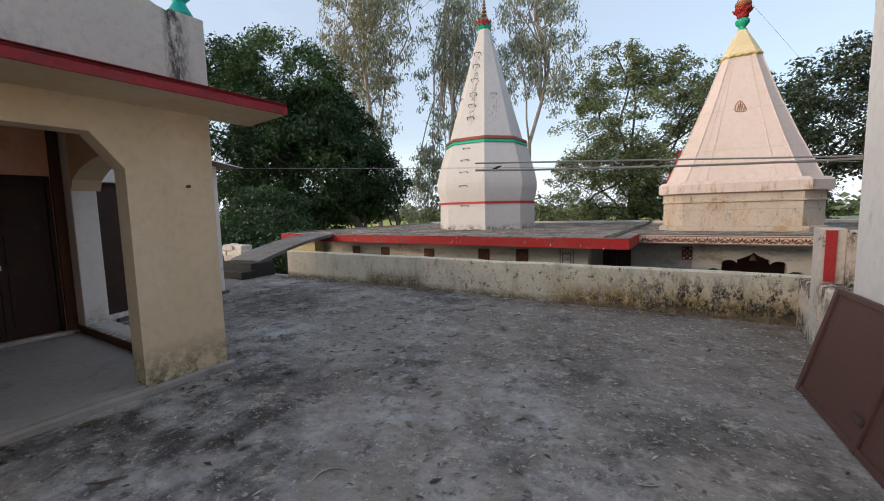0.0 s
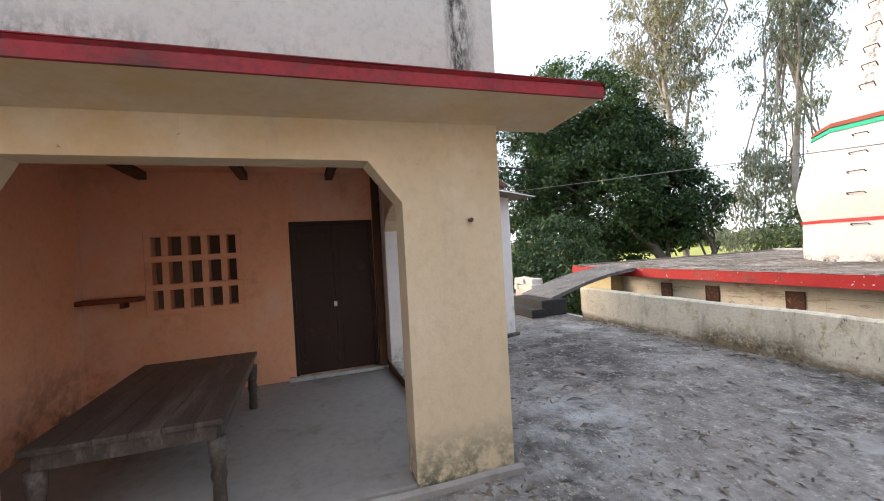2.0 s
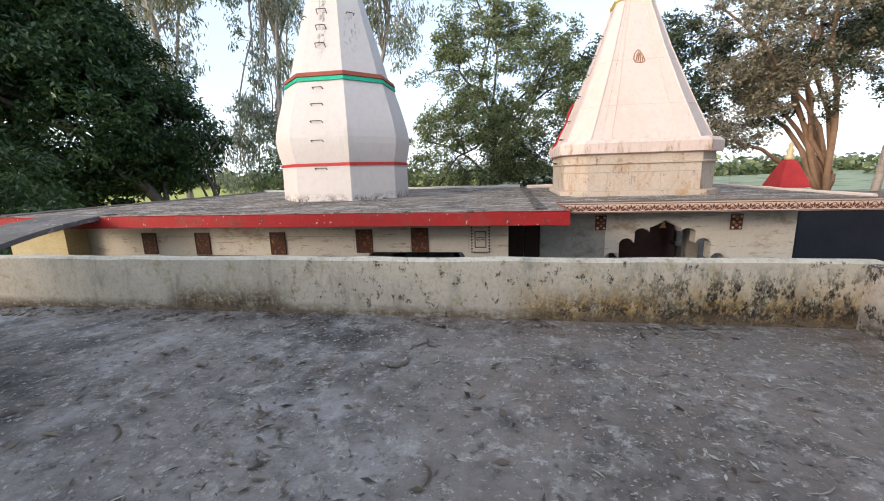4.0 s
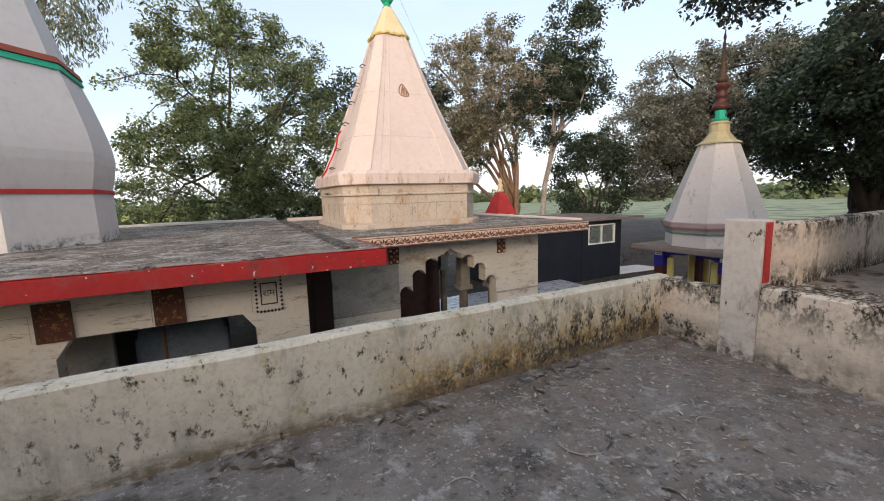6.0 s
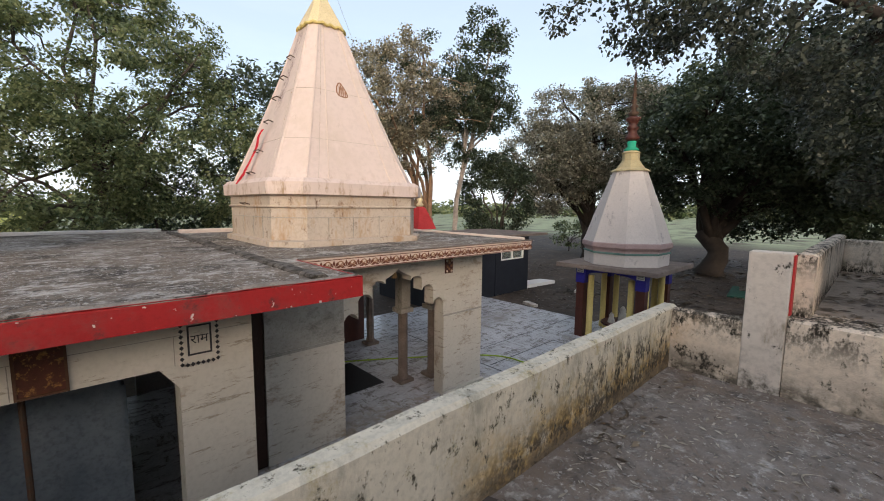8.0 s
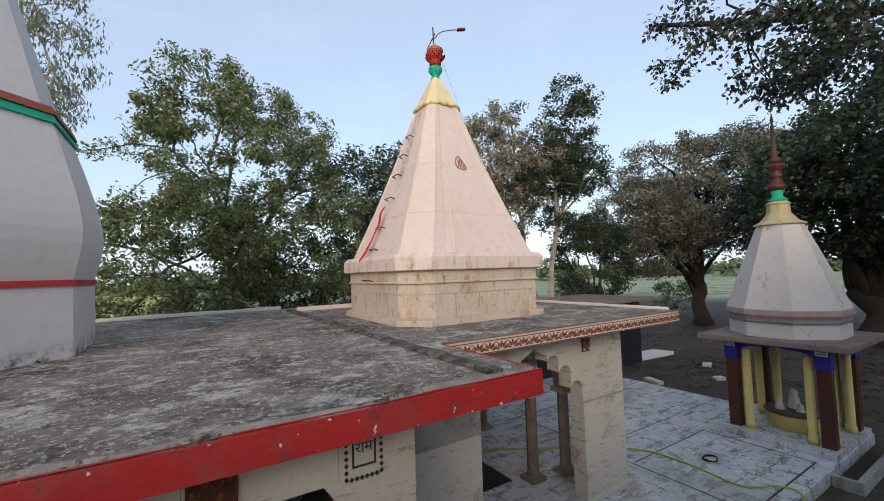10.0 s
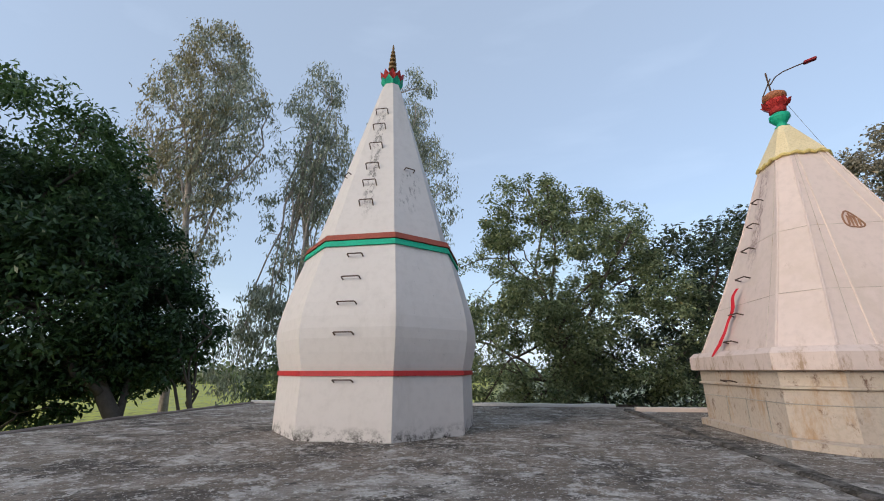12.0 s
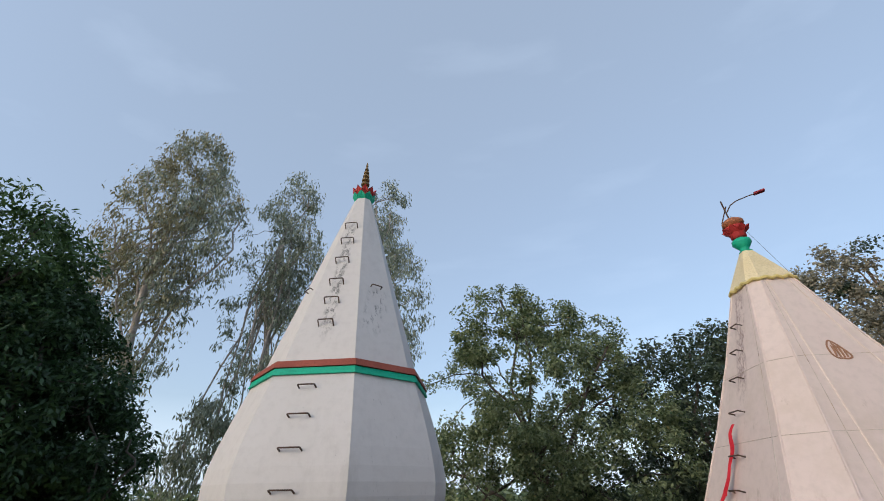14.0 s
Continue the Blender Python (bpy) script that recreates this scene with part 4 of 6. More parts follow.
# joints of the marble facing
for z in (0.36,):
    part("joint", box(-9.9, -0.83, W1 - 0.0012, W1 - 0.0002, z, z + 0.006), M_marble_dark, south)
for k in range(9):
    part("joint", box(-9.3 + k * 0.98, -9.294 + k * 0.98, W1 - 0.0012, W1 - 0.0002, 0.10, 0.36), M_marble_dark, south)
solid("wall_temple_return", box(-1.07, -0.82, W1 + 0.25, 11.0, MF, 0.615), M_dark, "passage side wall coloured dark for shade", "wall", "structure")
# unseen opening in the back wall, added to let daylight in
solid("wall_temple_inner", wall_with_holes("y", 13.6, 13.8, -10.0, -0.2, MF, 0.615, [(-2.8, -1.3, MF, -0.3)]), M_dark, "inner wall coloured dark for shade, with an added opening", "wall", "structure")
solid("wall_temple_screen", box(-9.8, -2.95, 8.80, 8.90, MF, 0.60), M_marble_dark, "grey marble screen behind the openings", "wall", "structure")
solid("wall_porch_back", box(-0.2, 3.8, 13.62, 13.76, MF, 0.60), M_colbrown, "dark brown back wall of the porch", "wall", "structure")
solid("wall_temple_west", box(-10.0, -9.8, 8.4, 13.6, MF, 0.615), M_marble, "plain marble wall", "wall", "structure")
solid("floor_temple", box(-10.0, 0.4, W1 + 0.25, 13.6, MF - 0.15, MF), M_marble_floor, "marble inner floor", "floor", "structure")
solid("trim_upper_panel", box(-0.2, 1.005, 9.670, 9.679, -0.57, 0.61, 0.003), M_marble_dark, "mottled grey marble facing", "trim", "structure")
passage_door = thing("door_2", (-0.5, 9.72, MF), "dark brown passage door between marble walls", "door", kind="structure")
part("leaf", box(-0.815, -0.515, 9.70, 9.74, MF + 0.01, 0.60, 0.005), M_doorwood, passage_door)
part("leaf", box(-0.505, -0.205, 9.70, 9.74, MF + 0.01, 0.60, 0.005), M_doorwood, passage_door)
solid("wall_yellow_end", box(-10.0, -8.75, 7.75, 8.14, -0.5, 0.60), M_faded, "yellow painted end of the wall", "wall", "structure")


def lobe_height(d):
    """Height of the cusped opening at a distance from its middle."""
    for a, b, top, drop in ((0.80, 1.061, -0.22, 0.16), (0.53, 0.80, 0.06, 0.13), (0.27, 0.53, 0.25, 0.10)):
        if a <= d < b:
            u = 2 * (d - a) / (b - a) - 1
            return top - drop * (1 - math.sqrt(max(0.0, 1 - 0.9 * u * u)))
    return 0.42 - 0.16 * (d / 0.27) ** 0.7


def cusped_wall():
    """Wall with a cusped arch: three lobes each side and a pointed tip."""
    c, half, y0, y1, top = 2.07, 1.06, 9.68, 9.93, 0.615
    xs = sorted({round(c + sg * (a + (b - a) * k / 9 + (1e-4 if k == 0 else -1e-4 if k == 9 else 0)), 5) for sg in (-1, 1) for a, b in ((0, 0.27), (0.27, 0.53), (0.53, 0.80), (0.80, 1.06)) for k in range(10)})
    zs = [lobe_height(abs(x - c)) for x in xs]
    sec = [[(x, y0, z), (x, y1, z), (x, y1, top), (x, y0, top)] for x, z in zip(xs, zs)]
    bm = rings(sec)
    slab_poly([(-0.2, MF), (xs[0], MF), (xs[0], top), (-0.2, top)], "y", y0, y1, bm)
    slab_poly([(xs[-1], MF), (4.23, MF), (4.23, top), (xs[-1], top)], "y", y0, y1, bm)
    return bm


solid("wall_arch", cusped_wall(), M_marble, "pale marble wall with a cusped arch", "wall", "structure")
solid("trim_marble_course", box(-0.2, 1.012, 9.666, 9.679, -0.62, -0.575, 0.003), M_marble_dark, "thin marble string course", "trim", "structure")
solid("trim_pier_course", box(3.12, 4.235, 9.668, 9.679, -0.62, -0.585, 0.003), M_marble_dark, "thin marble string course", "trim", "structure")
solid("trim_pier_foot", box(3.08, 4.27, 9.60, 9.679, MF, MF + 0.06, 0.008), M_marble, "marble pier foot", "trim", "structure")
solid("trim_pier_side", box(3.132, 3.5, 9.664, 9.679, MF + 0.07, -0.63, 0.004), M_marble, "marble pier facing", "trim", "structure")


def column(x, y, top=0.615):
    c = thing("porch_column", (x, y, MF), "brownish octagonal stone column with a square cap", "column", "porch columns")
    part("base", box(x - 0.17, x + 0.17, y - 0.17, y + 0.17, MF, MF + 0.07, 0.01), M_slab, c)
    part("shaft", lathe(x, y, [(0.115, MF + 0.07), (0.115, MF + 0.14), (0.10, MF + 0.17), (0.10, -0.72), (0.115, -0.70)], 8), M_slab, c)
    part("capital", box(x - 0.16, x + 0.16, y - 0.16, y + 0.16, -0.70, -0.60, 0.012), M_marble_dark, c)
    part("upper_shaft", box(x - 0.115, x + 0.115, y - 0.115, y + 0.115, -0.60, top, 0.01), M_marble_dark, c)


for x, y in ((2.95, 10.72), (3.62, 10.55), (1.2, 10.72), (3.7, 13.15), (1.2, 12.6)):
    column(x, y)


def plaque(x, z, w, h):
    p = thing("wall_plaque", (x, W1, z - h / 2), "brown framed relief plaque on the marble wall", "plaque", "wall plaques")
    part("board", box(x - w / 2, x + w / 2, W1 - 0.018, W1 - 0.001, z - h / 2, z + h / 2, 0.004), M_plaque, p)
    part("frame", wall_with_holes("y", W1 - 0.026, W1 - 0.0185, x - w / 2, x + w / 2, z - h / 2, z + h / 2, [(x - w / 2 + 0.018, x + w / 2 - 0.018, z - h / 2 + 0.018, z + h / 2 - 0.018)]), M_beamwood, p)
    bm = bmesh.new()
    for f, y in ((0.36, W1 - 0.0215), (0.22, W1 - 0.024)):
        slab_poly([(x + w * f * math.cos(a), z + h * f * math.sin(a) * 0.9) for a in [2 * math.pi * k / 18 for k in range(18)]], "y", y, W1 - 0.0185, bm)
    part("medallion", bm, M_plaque, p, "worn gilded medallion")


for x, z in ((-4.82, 0.24), (-3.23, 0.28), (-2.27, 0.30), (-6.3, 0.24), (-7.4, 0.24)):
    plaque(x, z, 0.29, 0.40)

ram = thing("text_plaque", (-1.26, W1, 0.1), "white plaque lettered in black with a jagged dark border", "plaque")
part("board", box(-1.40, -1.13, W1 - 0.015, W1 - 0.001, 0.10, 0.50, 0.004), M_marble, ram)
part("frame", wall_with_holes("y", W1 - 0.022, W1 - 0.0155, -1.36, -1.17, 0.17, 0.44, [(-1.345, -1.185, 0.185, 0.425)]), M_inlay, ram)
fc = bpy.data.curves.new("lettering", "FONT")
fc.body, fc.size, fc.extrude, fc.align_x = "\u0930\u093e\u092e", 0.11, 0.002, "CENTER"
fc.materials.append(M_inlay)
fo = new("lettering", fc)
fo.parent = ram
fo.matrix_local = Matrix.Translation(Vector((-1.265, W1 - 0.018, 0.275)) - ORIGIN[ram.name]) @ Matrix.Rotation(radians(90), 4, "X")
bm = bmesh.new()
for k in range(9):
    z = 0.10 + 0.40 * k / 8
    for x in (-1.405, -1.125):
        slab_poly([(x - 0.018, z), (x, z + 0.02), (x + 0.018, z), (x, z - 0.02)], "y", W1 - 0.02, W1 - 0.0155, bm)
for k in range(1, 7):
    x = -1.405 + 0.28 * k / 7
    slab_poly([(x - 0.018, 0.09), (x, 0.11), (x + 0.018, 0.09), (x, 0.07)], "y", W1 - 0.02, W1 - 0.0155, bm)
part("border", bm, M_inlay, ram, "jagged dark border")

for x in (0.915, 3.25):
    o = thing("arch_ornament", (x, 9.66, 0.25), "small dark carved ornament on the marble wall", "ornament", "arch ornaments")
    part("board", box(x - 0.10, x + 0.10, 9.650, 9.669, 0.22, 0.50, 0.004), M_plaque, o)
    for dx, dz in ((0, 0.06), (-0.05, 0), (0.05, 0), (0, -0.06), (-0.06, 0.10), (0.06, 0.10), (-0.06, -0.10), (0.06, -0.10)):
        bm = bmesh.new()
        bmesh.ops.create_icosphere(bm, subdivisions=1, radius=0.026)
        bmesh.ops.translate(bm, verts=bm.verts, vec=(x + dx, 9.646, 0.36 + dz))
        part("knob", bm, M_cream if abs(dx) == 0.06 else M_emblem, o)
lamp = thing("hanging_bell", (2.07, 9.8, 0.2), "small dark bell hanging from the arch tip", "bell")
part("cord", tube([(2.07, 9.8, 0.43), (2.07, 9.8, 0.34)], 0.008, 6), M_iron, lamp)
part("bell", lathe(2.07, 9.8, [(0.01, 0.345), (0.03, 0.335), (0.04, 0.28), (0.06, 0.24)], 12), M_gold, lamp)

# things seen inside the wide openings
def crumpled(x0, x1, y0, y1, z0, z1, seed, n=22):
    """A plastic sheet thrown over a box: folds on the top and down the sides."""
    bm = bmesh.new()
    cx, cy = (x0 + x1) / 2, (y0 + y1) / 2
    g = []
    for j in range(n + 1):
        row = []
        for i in range(n + 1):
            u, v = 2.5 * i / n - 1.25, 2.5 * j / n - 1.25
            d = max(abs(u), abs(v)) - 1.0
            x, y = cx + (x1 - x0) / 2 * max(-1, min(1, u)), cy + (y1 - y0) / 2 * max(-1, min(1, v))
            z = z1 if d <= 0 else z1 + (z0 - z1) * min(1.0, d / 0.25)
            w = 0.05 * noise.noise((u * 4 + seed, v * 4, 0)) + 0.02 * noise.noise((u * 11, v * 11, seed))
            push = 1 + (0.04 + w if d > 0 else 0)
            row.append(bm.verts.new((cx + (x - cx) * push, cy + (y - cy) * push, z + (w if d <= 0 else 0))))
        g.append(row)
    for j in range(n):
        for i in range(n):
            bm.faces.new((g[j][i], g[j][i + 1], g[j + 1][i + 1], g[j + 1][i]))
    return bm


chest = thing("covered_chest", (-2.26, 9.12, MF), "tall chest under a crumpled blue-grey plastic sheet", "chest")
part("body", box(-2.72, -1.80, 8.90, 9.35, MF, -0.06, 0.03), M_rubber, chest)
part("cover", crumpled(-2.74, -1.78, 8.88, 9.37, MF + 0.02, -0.03, 3.0), M_tarp, chest, "crumpled blue-grey plastic sheet", smooth=True)
inner_post = thing("iron_post", (-2.3, 8.75, MF), "thin dark iron post inside the wide opening", "post")
part("shaft", tube([(-2.42, 8.6, MF), (-2.42, 8.6, 0.60)], 0.022, 8), M_iron, inner_post)
part("foot", box(-2.48, -2.36, 8.54, 8.66, MF, MF + 0.02, 0.004), M_iron, inner_post)

# ---- white spire ----
SX, SY = -4.914, 11.80


def spire_ring(r, z):
    h, c = r * 1.12, r * 0.622
    return [(SX + x, SY + y, z) for x, y in ((h, -h + c), (h, h - c), (h - c, h), (-h + c, h), (-h, h - c), (-h, -h + c), (-h + c, -h), (h - c, -h))]


spire = thing("white_spire", (SX, SY, RZ), "eight-sided white temple spire with red, brown and green bands", "spire")
prof = [(1.285, RZ), (1.285, 1.0), (1.275, 1.59), (1.27, 1.66), (1.285, 1.72), (1.32, 1.90), (1.345, 2.08), (1.35, 2.22), (1.335, 2.38), (1.30, 2.58), (1.25, 2.80), (1.17, 3.12), (1.08, 3.44), (1.03, 3.62)]
part("lower_body", rings([spire_ring(r, z) for r, z in prof]), M_spire, spire)
part("upper_body", rings([spire_ring(r, z) for r, z in [(0.985, 3.621), (0.90, 4.0), (0.72, 4.74), (0.52, 5.58), (0.33, 6.38), (0.16, 7.08), (0.13, 7.19)]]), M_spire, spire)


def spire_band(r0, r1, z0, z1, out):
    return rings([spire_ring(r0 - 0.02, z0), spire_ring(r0 + out, z0 + 0.003), spire_ring(r1 + out, z1 - 0.003), spire_ring(r1 - 0.02, z1)])


part("red_band", spire_band(1.275, 1.27, 1.595, 1.665, 0.022), M_redband, spire, "red painted band")
part("green_band", spire_band(1.075, 1.05, 3.44, 3.535, 0.035), M_green, spire, "green painted band")
part("brown_band", spire_band(1.05, 1.02, 3.537, 3.635, 0.055), M_brownband, spire, "red-brown painted band")


def rung(cx, cy, z, w, out, nx, ny, up=0.0):
    """A bent iron rung standing out from a wall."""
    tx, ty = -ny, nx
    a, b = Vector((cx - tx * w / 2, cy - ty * w / 2, z)), Vector((cx + tx * w / 2, cy + ty * w / 2, z))
    o = Vector((nx * out, ny * out, up))
    return tube([a - o * 0.2, a + o * 0.9, a + o + (b - a) * 0.04, b + o - (b - a) * 0.04, b + o * 0.9, b - o * 0.2], 0.010, 6)


def face_depth(z):
    ps = prof if z < 3.62 else [(0.985, 3.621), (0.90, 4.0), (0.72, 4.74), (0.52, 5.58), (0.33, 6.38), (0.16, 7.08)]
    return float(np.interp(z, [p[1] for p in ps], [p[0] for p in ps])) * 1.12


for z in (1.52, 2.12, 2.53, 2.90, 3.26, 4.19, 4.59, 4.95, 5.41, 5.87, 6.26):
    part("rung", rung(SX - 0.03, SY - face_depth(z), z, 0.26 if z < 3 else 0.22, 0.07, 0, -1, 0.03 if z < 4 else 0.08), M_iron, spire, "bent iron rung")
for a in (-45, 225):
    nx, ny = math.cos(radians(a)), math.sin(radians(a))
    part("rung", rung(SX + nx * face_depth(4.95), SY + ny * face_depth(4.95), 4.95, 0.18, 0.07, nx, ny, 0.03), M_iron, spire, "bent iron rung")


def lotus(cx, cy, z0, r, h, n, flare):
    """A ring of upright petals."""
    bm = bmesh.new()
    for k in range(n):
        a = 2 * math.pi * k / n
        d, s = Vector((math.cos(a), math.sin(a), 0)), Vector((-math.sin(a), math.cos(a), 0))
        w = math.pi * r / n
        base = Vector((cx, cy, z0))
        o = [base + d * r * 0.75 - s * w, base + d * r * 0.75 + s * w, base + d * (r + flare * 0.5) + s * w * 1.05 + Vector((0, 0, h * 0.55)), base + d * (r + flare) + Vector((0, 0, h)), base + d * (r + flare * 0.5) - s * w * 1.05 + Vector((0, 0, h * 0.55))]
        i = [p - d * 0.03 for p in o]
        vo, vi = [bm.verts.new(p) for p in o], [bm.verts.new(p) for p in i]
        bm.faces.new(vo)
        bm.faces.new(vi)
        for q in range(5):
            bm.faces.new((vo[q], vo[(q + 1) % 5], vi[(q + 1) % 5], vi[q]))
    return bm


fin = part("finial", lathe(SX, SY, [(0.090, 7.130), (0.135, 7.200), (0.135, 7.320), (0.144, 7.420), (0.070, 7.530), (0.039, 7.570), (0.086, 7.600), (0.086, 7.645), (0.031, 7.660), (0.028, 7.690), (0.078, 7.720), (0.078, 7.760), (0.027, 7.775), (0.025, 7.800), (0.066, 7.830), (0.066, 7.865), (0.023, 7.880), (0.022, 7.905), (0.055, 7.930), (0.055, 7.960), (0.019, 7.975), (0.017, 8.000), (0.043, 8.025), (0.039, 8.050), (0.016, 8.100), (0.027, 8.130), (0.005, 8.240)], 16), M_gold, spire, "dull brass stacked finial")
part("green_lotus", lotus(SX, SY, 7.11, 0.18, 0.21, 8, 0.05), M_green, fin, "green lotus ring")
part("red_lotus", lotus(SX, SY, 7.25, 0.18, 0.20, 10, 0.07), M_redband, fin, "red lotus ring")

# ---- peach spire ----
PX, PY = 1.85, 11.9


def octo(h, c, z):
    return [(PX + x, PY + y, z) for x, y in ((h, -h + c), (h, h - c), (h - c, h), (-h + c, h), (-h, h - c), (-h, -h + c), (-h + c, -h), (h - c, -h))]


peach = thing("peach_spire", (PX, PY, RZ), "peach marble temple spire with chamfered corners and a yellow cap", "spire")
part("foot", rings([octo(1.56, 0.40, RZ + 0.0), octo(1.56, 0.40, 0.90), octo(1.51, 0.40, 0.92)]), M_pinkbase, peach)
part("base", rings([octo(1.48, 0.42, 0.921), octo(1.48, 0.42, 1.44), octo(1.52, 0.42, 1.455), octo(1.52, 0.42, 1.475), octo(1.49, 0.42, 1.49), octo(1.49, 0.42, 1.65)]), M_pinkbase, peach, "stained marble base")
part("cornice", rings([octo(1.54, 0.42, 1.651), octo(1.585, 0.42, 1.665), octo(1.585, 0.42, 1.86), octo(1.52, 0.40, 1.93)]), M_pink, peach)
PP = [(1.42, 0.40, 1.931), (1.05, 0.31, 2.86), (0.70, 0.22, 3.82), (0.36, 0.125, 4.86)]
part("pyramid", rings([octo(*p) for p in PP]), M_pink, peach)
for k in range(4):
    # raised corner ribs on the chamfer edges
    sx, sy = ((-1, -1), (1, -1), (1, 1), (-1, 1))[k]
    for which in (0, 1):
        pts = []
        for h, c, z in PP:
            x, y = (h - c, h) if which else (h, h - c)
            pts.append((PX + sx * x, PY + sy * y, z))
        part("rib", tube(pts, 0.018, 6), M_pink, peach)
cap = part("cap", rings([octo(0.37, 0.13, 4.85), octo(0.385, 0.135, 4.87), octo(0.375, 0.13, 4.92), octo(0.225, 0.085, 5.24), octo(0.085, 0.035, 5.53)]), M_yellow, peach, "yellow painted cap")
rope = []
for k in range(65):
    a = 2 * math.pi * k / 64
    r = 0.392 / max(abs(math.cos(a)), abs(math.sin(a)), (abs(math.cos(a)) + abs(math.sin(a))) / 1.62)
    rope.append((PX + r * math.cos(a), PY + r * math.sin(a), 4.87 + 0.018 * math.cos(16 * a)))
bm = tube(rope, 0.026, 6)
part("garland", bm, M_colyellow, cap, "wavy yellow garland edge")
part("kalash", lathe(PX, PY, [(0.07, 5.50), (0.10, 5.54), (0.06, 5.58), (0.09, 5.62), (0.145, 5.70), (0.14, 5.76), (0.08, 5.80)], 18), M_green, peach, "green pot finial", smooth=True)
part("lotus_pot", lathe(PX, PY, [(0.08, 5.80), (0.12, 5.83), (0.12, 5.98), (0.16, 6.03)], 18), M_redband, peach, "red pot finial", smooth=True)
part("red_lotus", lotus(PX, PY, 5.90, 0.15, 0.12, 8, 0.07), M_redband, peach, "red lotus ring")
part("top_pot", lathe(PX, PY, [(0.10, 6.03), (0.17, 6.10), (0.165, 6.15), (0.09, 6.21), (0.03, 6.23)], 18), M_orange, peach, "faded orange pot", smooth=True)
for z, w in ((1.50, 0.3), (2.05, 0.26), (2.45, 0.26), (3.0, 0.26), (3.45, 0.24), (3.85, 0.2), (4.25, 0.18)):
    x = PX - float(np.interp(z, [1.44, 1.9, 1.95, 4.86], [1.5, 1.58, 1.42, 0.36]))
    part("rung", rung(x, PY + 0.05, z, w, 0.07, -1, 0, 0.02), M_iron, peach, "bent iron rung")


for z in (1.28,):
    part("joint", rings([octo(1.482, 0.42, z), octo(1.487, 0.42, z + 0.002), octo(1.487, 0.42, z + 0.008), octo(1.482, 0.42, z + 0.010)]), M_marble_dark, peach)
for k in (-1.9, -0.6, 0.9):
    part("joint", box(PX + k * 0.36 - 0.003, PX + k * 0.36 + 0.003, PY - 1.487, PY - 1.478, 0.93, 1.30), M_marble_dark, peach)
    part("joint", box(PX - 1.487, PX - 1.478, PY + k * 0.36 - 0.003, PY + k * 0.36 + 0.003, 0.93, 1.30), M_marble_dark, peach)
for z in (2.62, 3.55):
    h, c = float(np.interp(z, [p[2] for p in PP], [p[0] for p in PP])), float(np.interp(z, [p[2] for p in PP], [p[1] for p in PP]))
    part("joint", rings([octo(h + 0.002, c, z), octo(h + 0.004, c, z + 0.003), octo(h + 0.001, c, z + 0.007)], caps=False), M_pinkbase, peach)


for fx in (-0.62, 0.62):
    part("strip", tube([(PX + fx * (h - c), PY - h, z) for h, c, z in PP], 0.013, 6), M_cream, peach, "pale raised strip")
for fx in (-0.80,):
    part("joint", tube([(PX + fx * (h - c), PY - h, z) for h, c, z in PP], 0.004, 5), M_pinkbase, peach)
    part("joint", tube([(PX - h, PY + fx * (h - c), z) for h, c, z in PP], 0.004, 5), M_pinkbase, peach)


def on_face(z):
    return PY - float(np.interp(z, [p[2] for p in PP], [p[0] for p in PP]))


mot = thing("carved_sign", (PX - 0.05, on_face(3.6), 3.45), "small brown leaf-shaped carving on the peach face", "carving")
bm = bmesh.new()
leafshape = [(-0.10, -0.05), (-0.085, 0.05), (-0.045, 0.12), (-0.005, 0.15), (0.04, 0.10), (0.09, 0.0), (0.11, -0.09), (0.05, -0.12), (-0.02, -0.11), (-0.07, -0.10), (-0.10, -0.05)]
tube(curve_pts([(PX - 0.02 + u, on_face(3.6 + v) - 0.003, 3.6 + v) for u, v in leafshape], 4), 0.011, 6, bm)
for u0, v0, u1, v1 in ((-0.06, -0.08, -0.03, 0.08), (-0.02, -0.09, 0.0, 0.12), (0.02, -0.10, 0.03, 0.07), (0.06, -0.10, 0.07, 0.0)):
    tube([(PX - 0.02 + u0, on_face(3.6 + v0) - 0.003, 3.6 + v0), (PX - 0.02 + u1 * 0.7 + u0 * 0.3 + 0.012, on_face(3.6 + v1 * 0.5) - 0.005, 3.6 + v1 * 0.5), (PX - 0.02 + u1, on_face(3.6 + v1) - 0.003, 3.6 + v1)], [0.010, 0.015, 0.006], 6, bm)
part("relief", bm, M_emblem, mot)

cloth = thing("red_cloth_strip", (PX - 1.45, PY, 1.9), "red votive cloth strip tied to an iron rung", "cloth")
bm = bmesh.new()
lv = []
for k in range(16):
    t = k / 15
    z = 2.86 - 0.85 * t
    x = PX - float(np.interp(z, [1.86, 1.95, 4.86], [1.62, 1.45, 0.36])) - 0.05 - 0.02 * math.sin(t * 9)
    y = PY + 0.05 + 0.16 * t + 0.03 * math.sin(t * 14)
    w = 0.030 + 0.028 * math.sin(t * 5) ** 2
    lv.append([(x, y - w, z), (x - 0.025, y, z), (x, y + w, z), (x + 0.008, y, z)])
rings(lv, bm)
part("strip", bm, M_redcloth, cloth)
part("tail", tube([(PX - 1.50, PY + 0.2, 2.03), (PX - 1.55, PY + 0.23, 1.95), (PX - 1.61, PY + 0.25, 1.86)], [0.022, 0.018, 0.010], 6), M_redcloth, cloth)

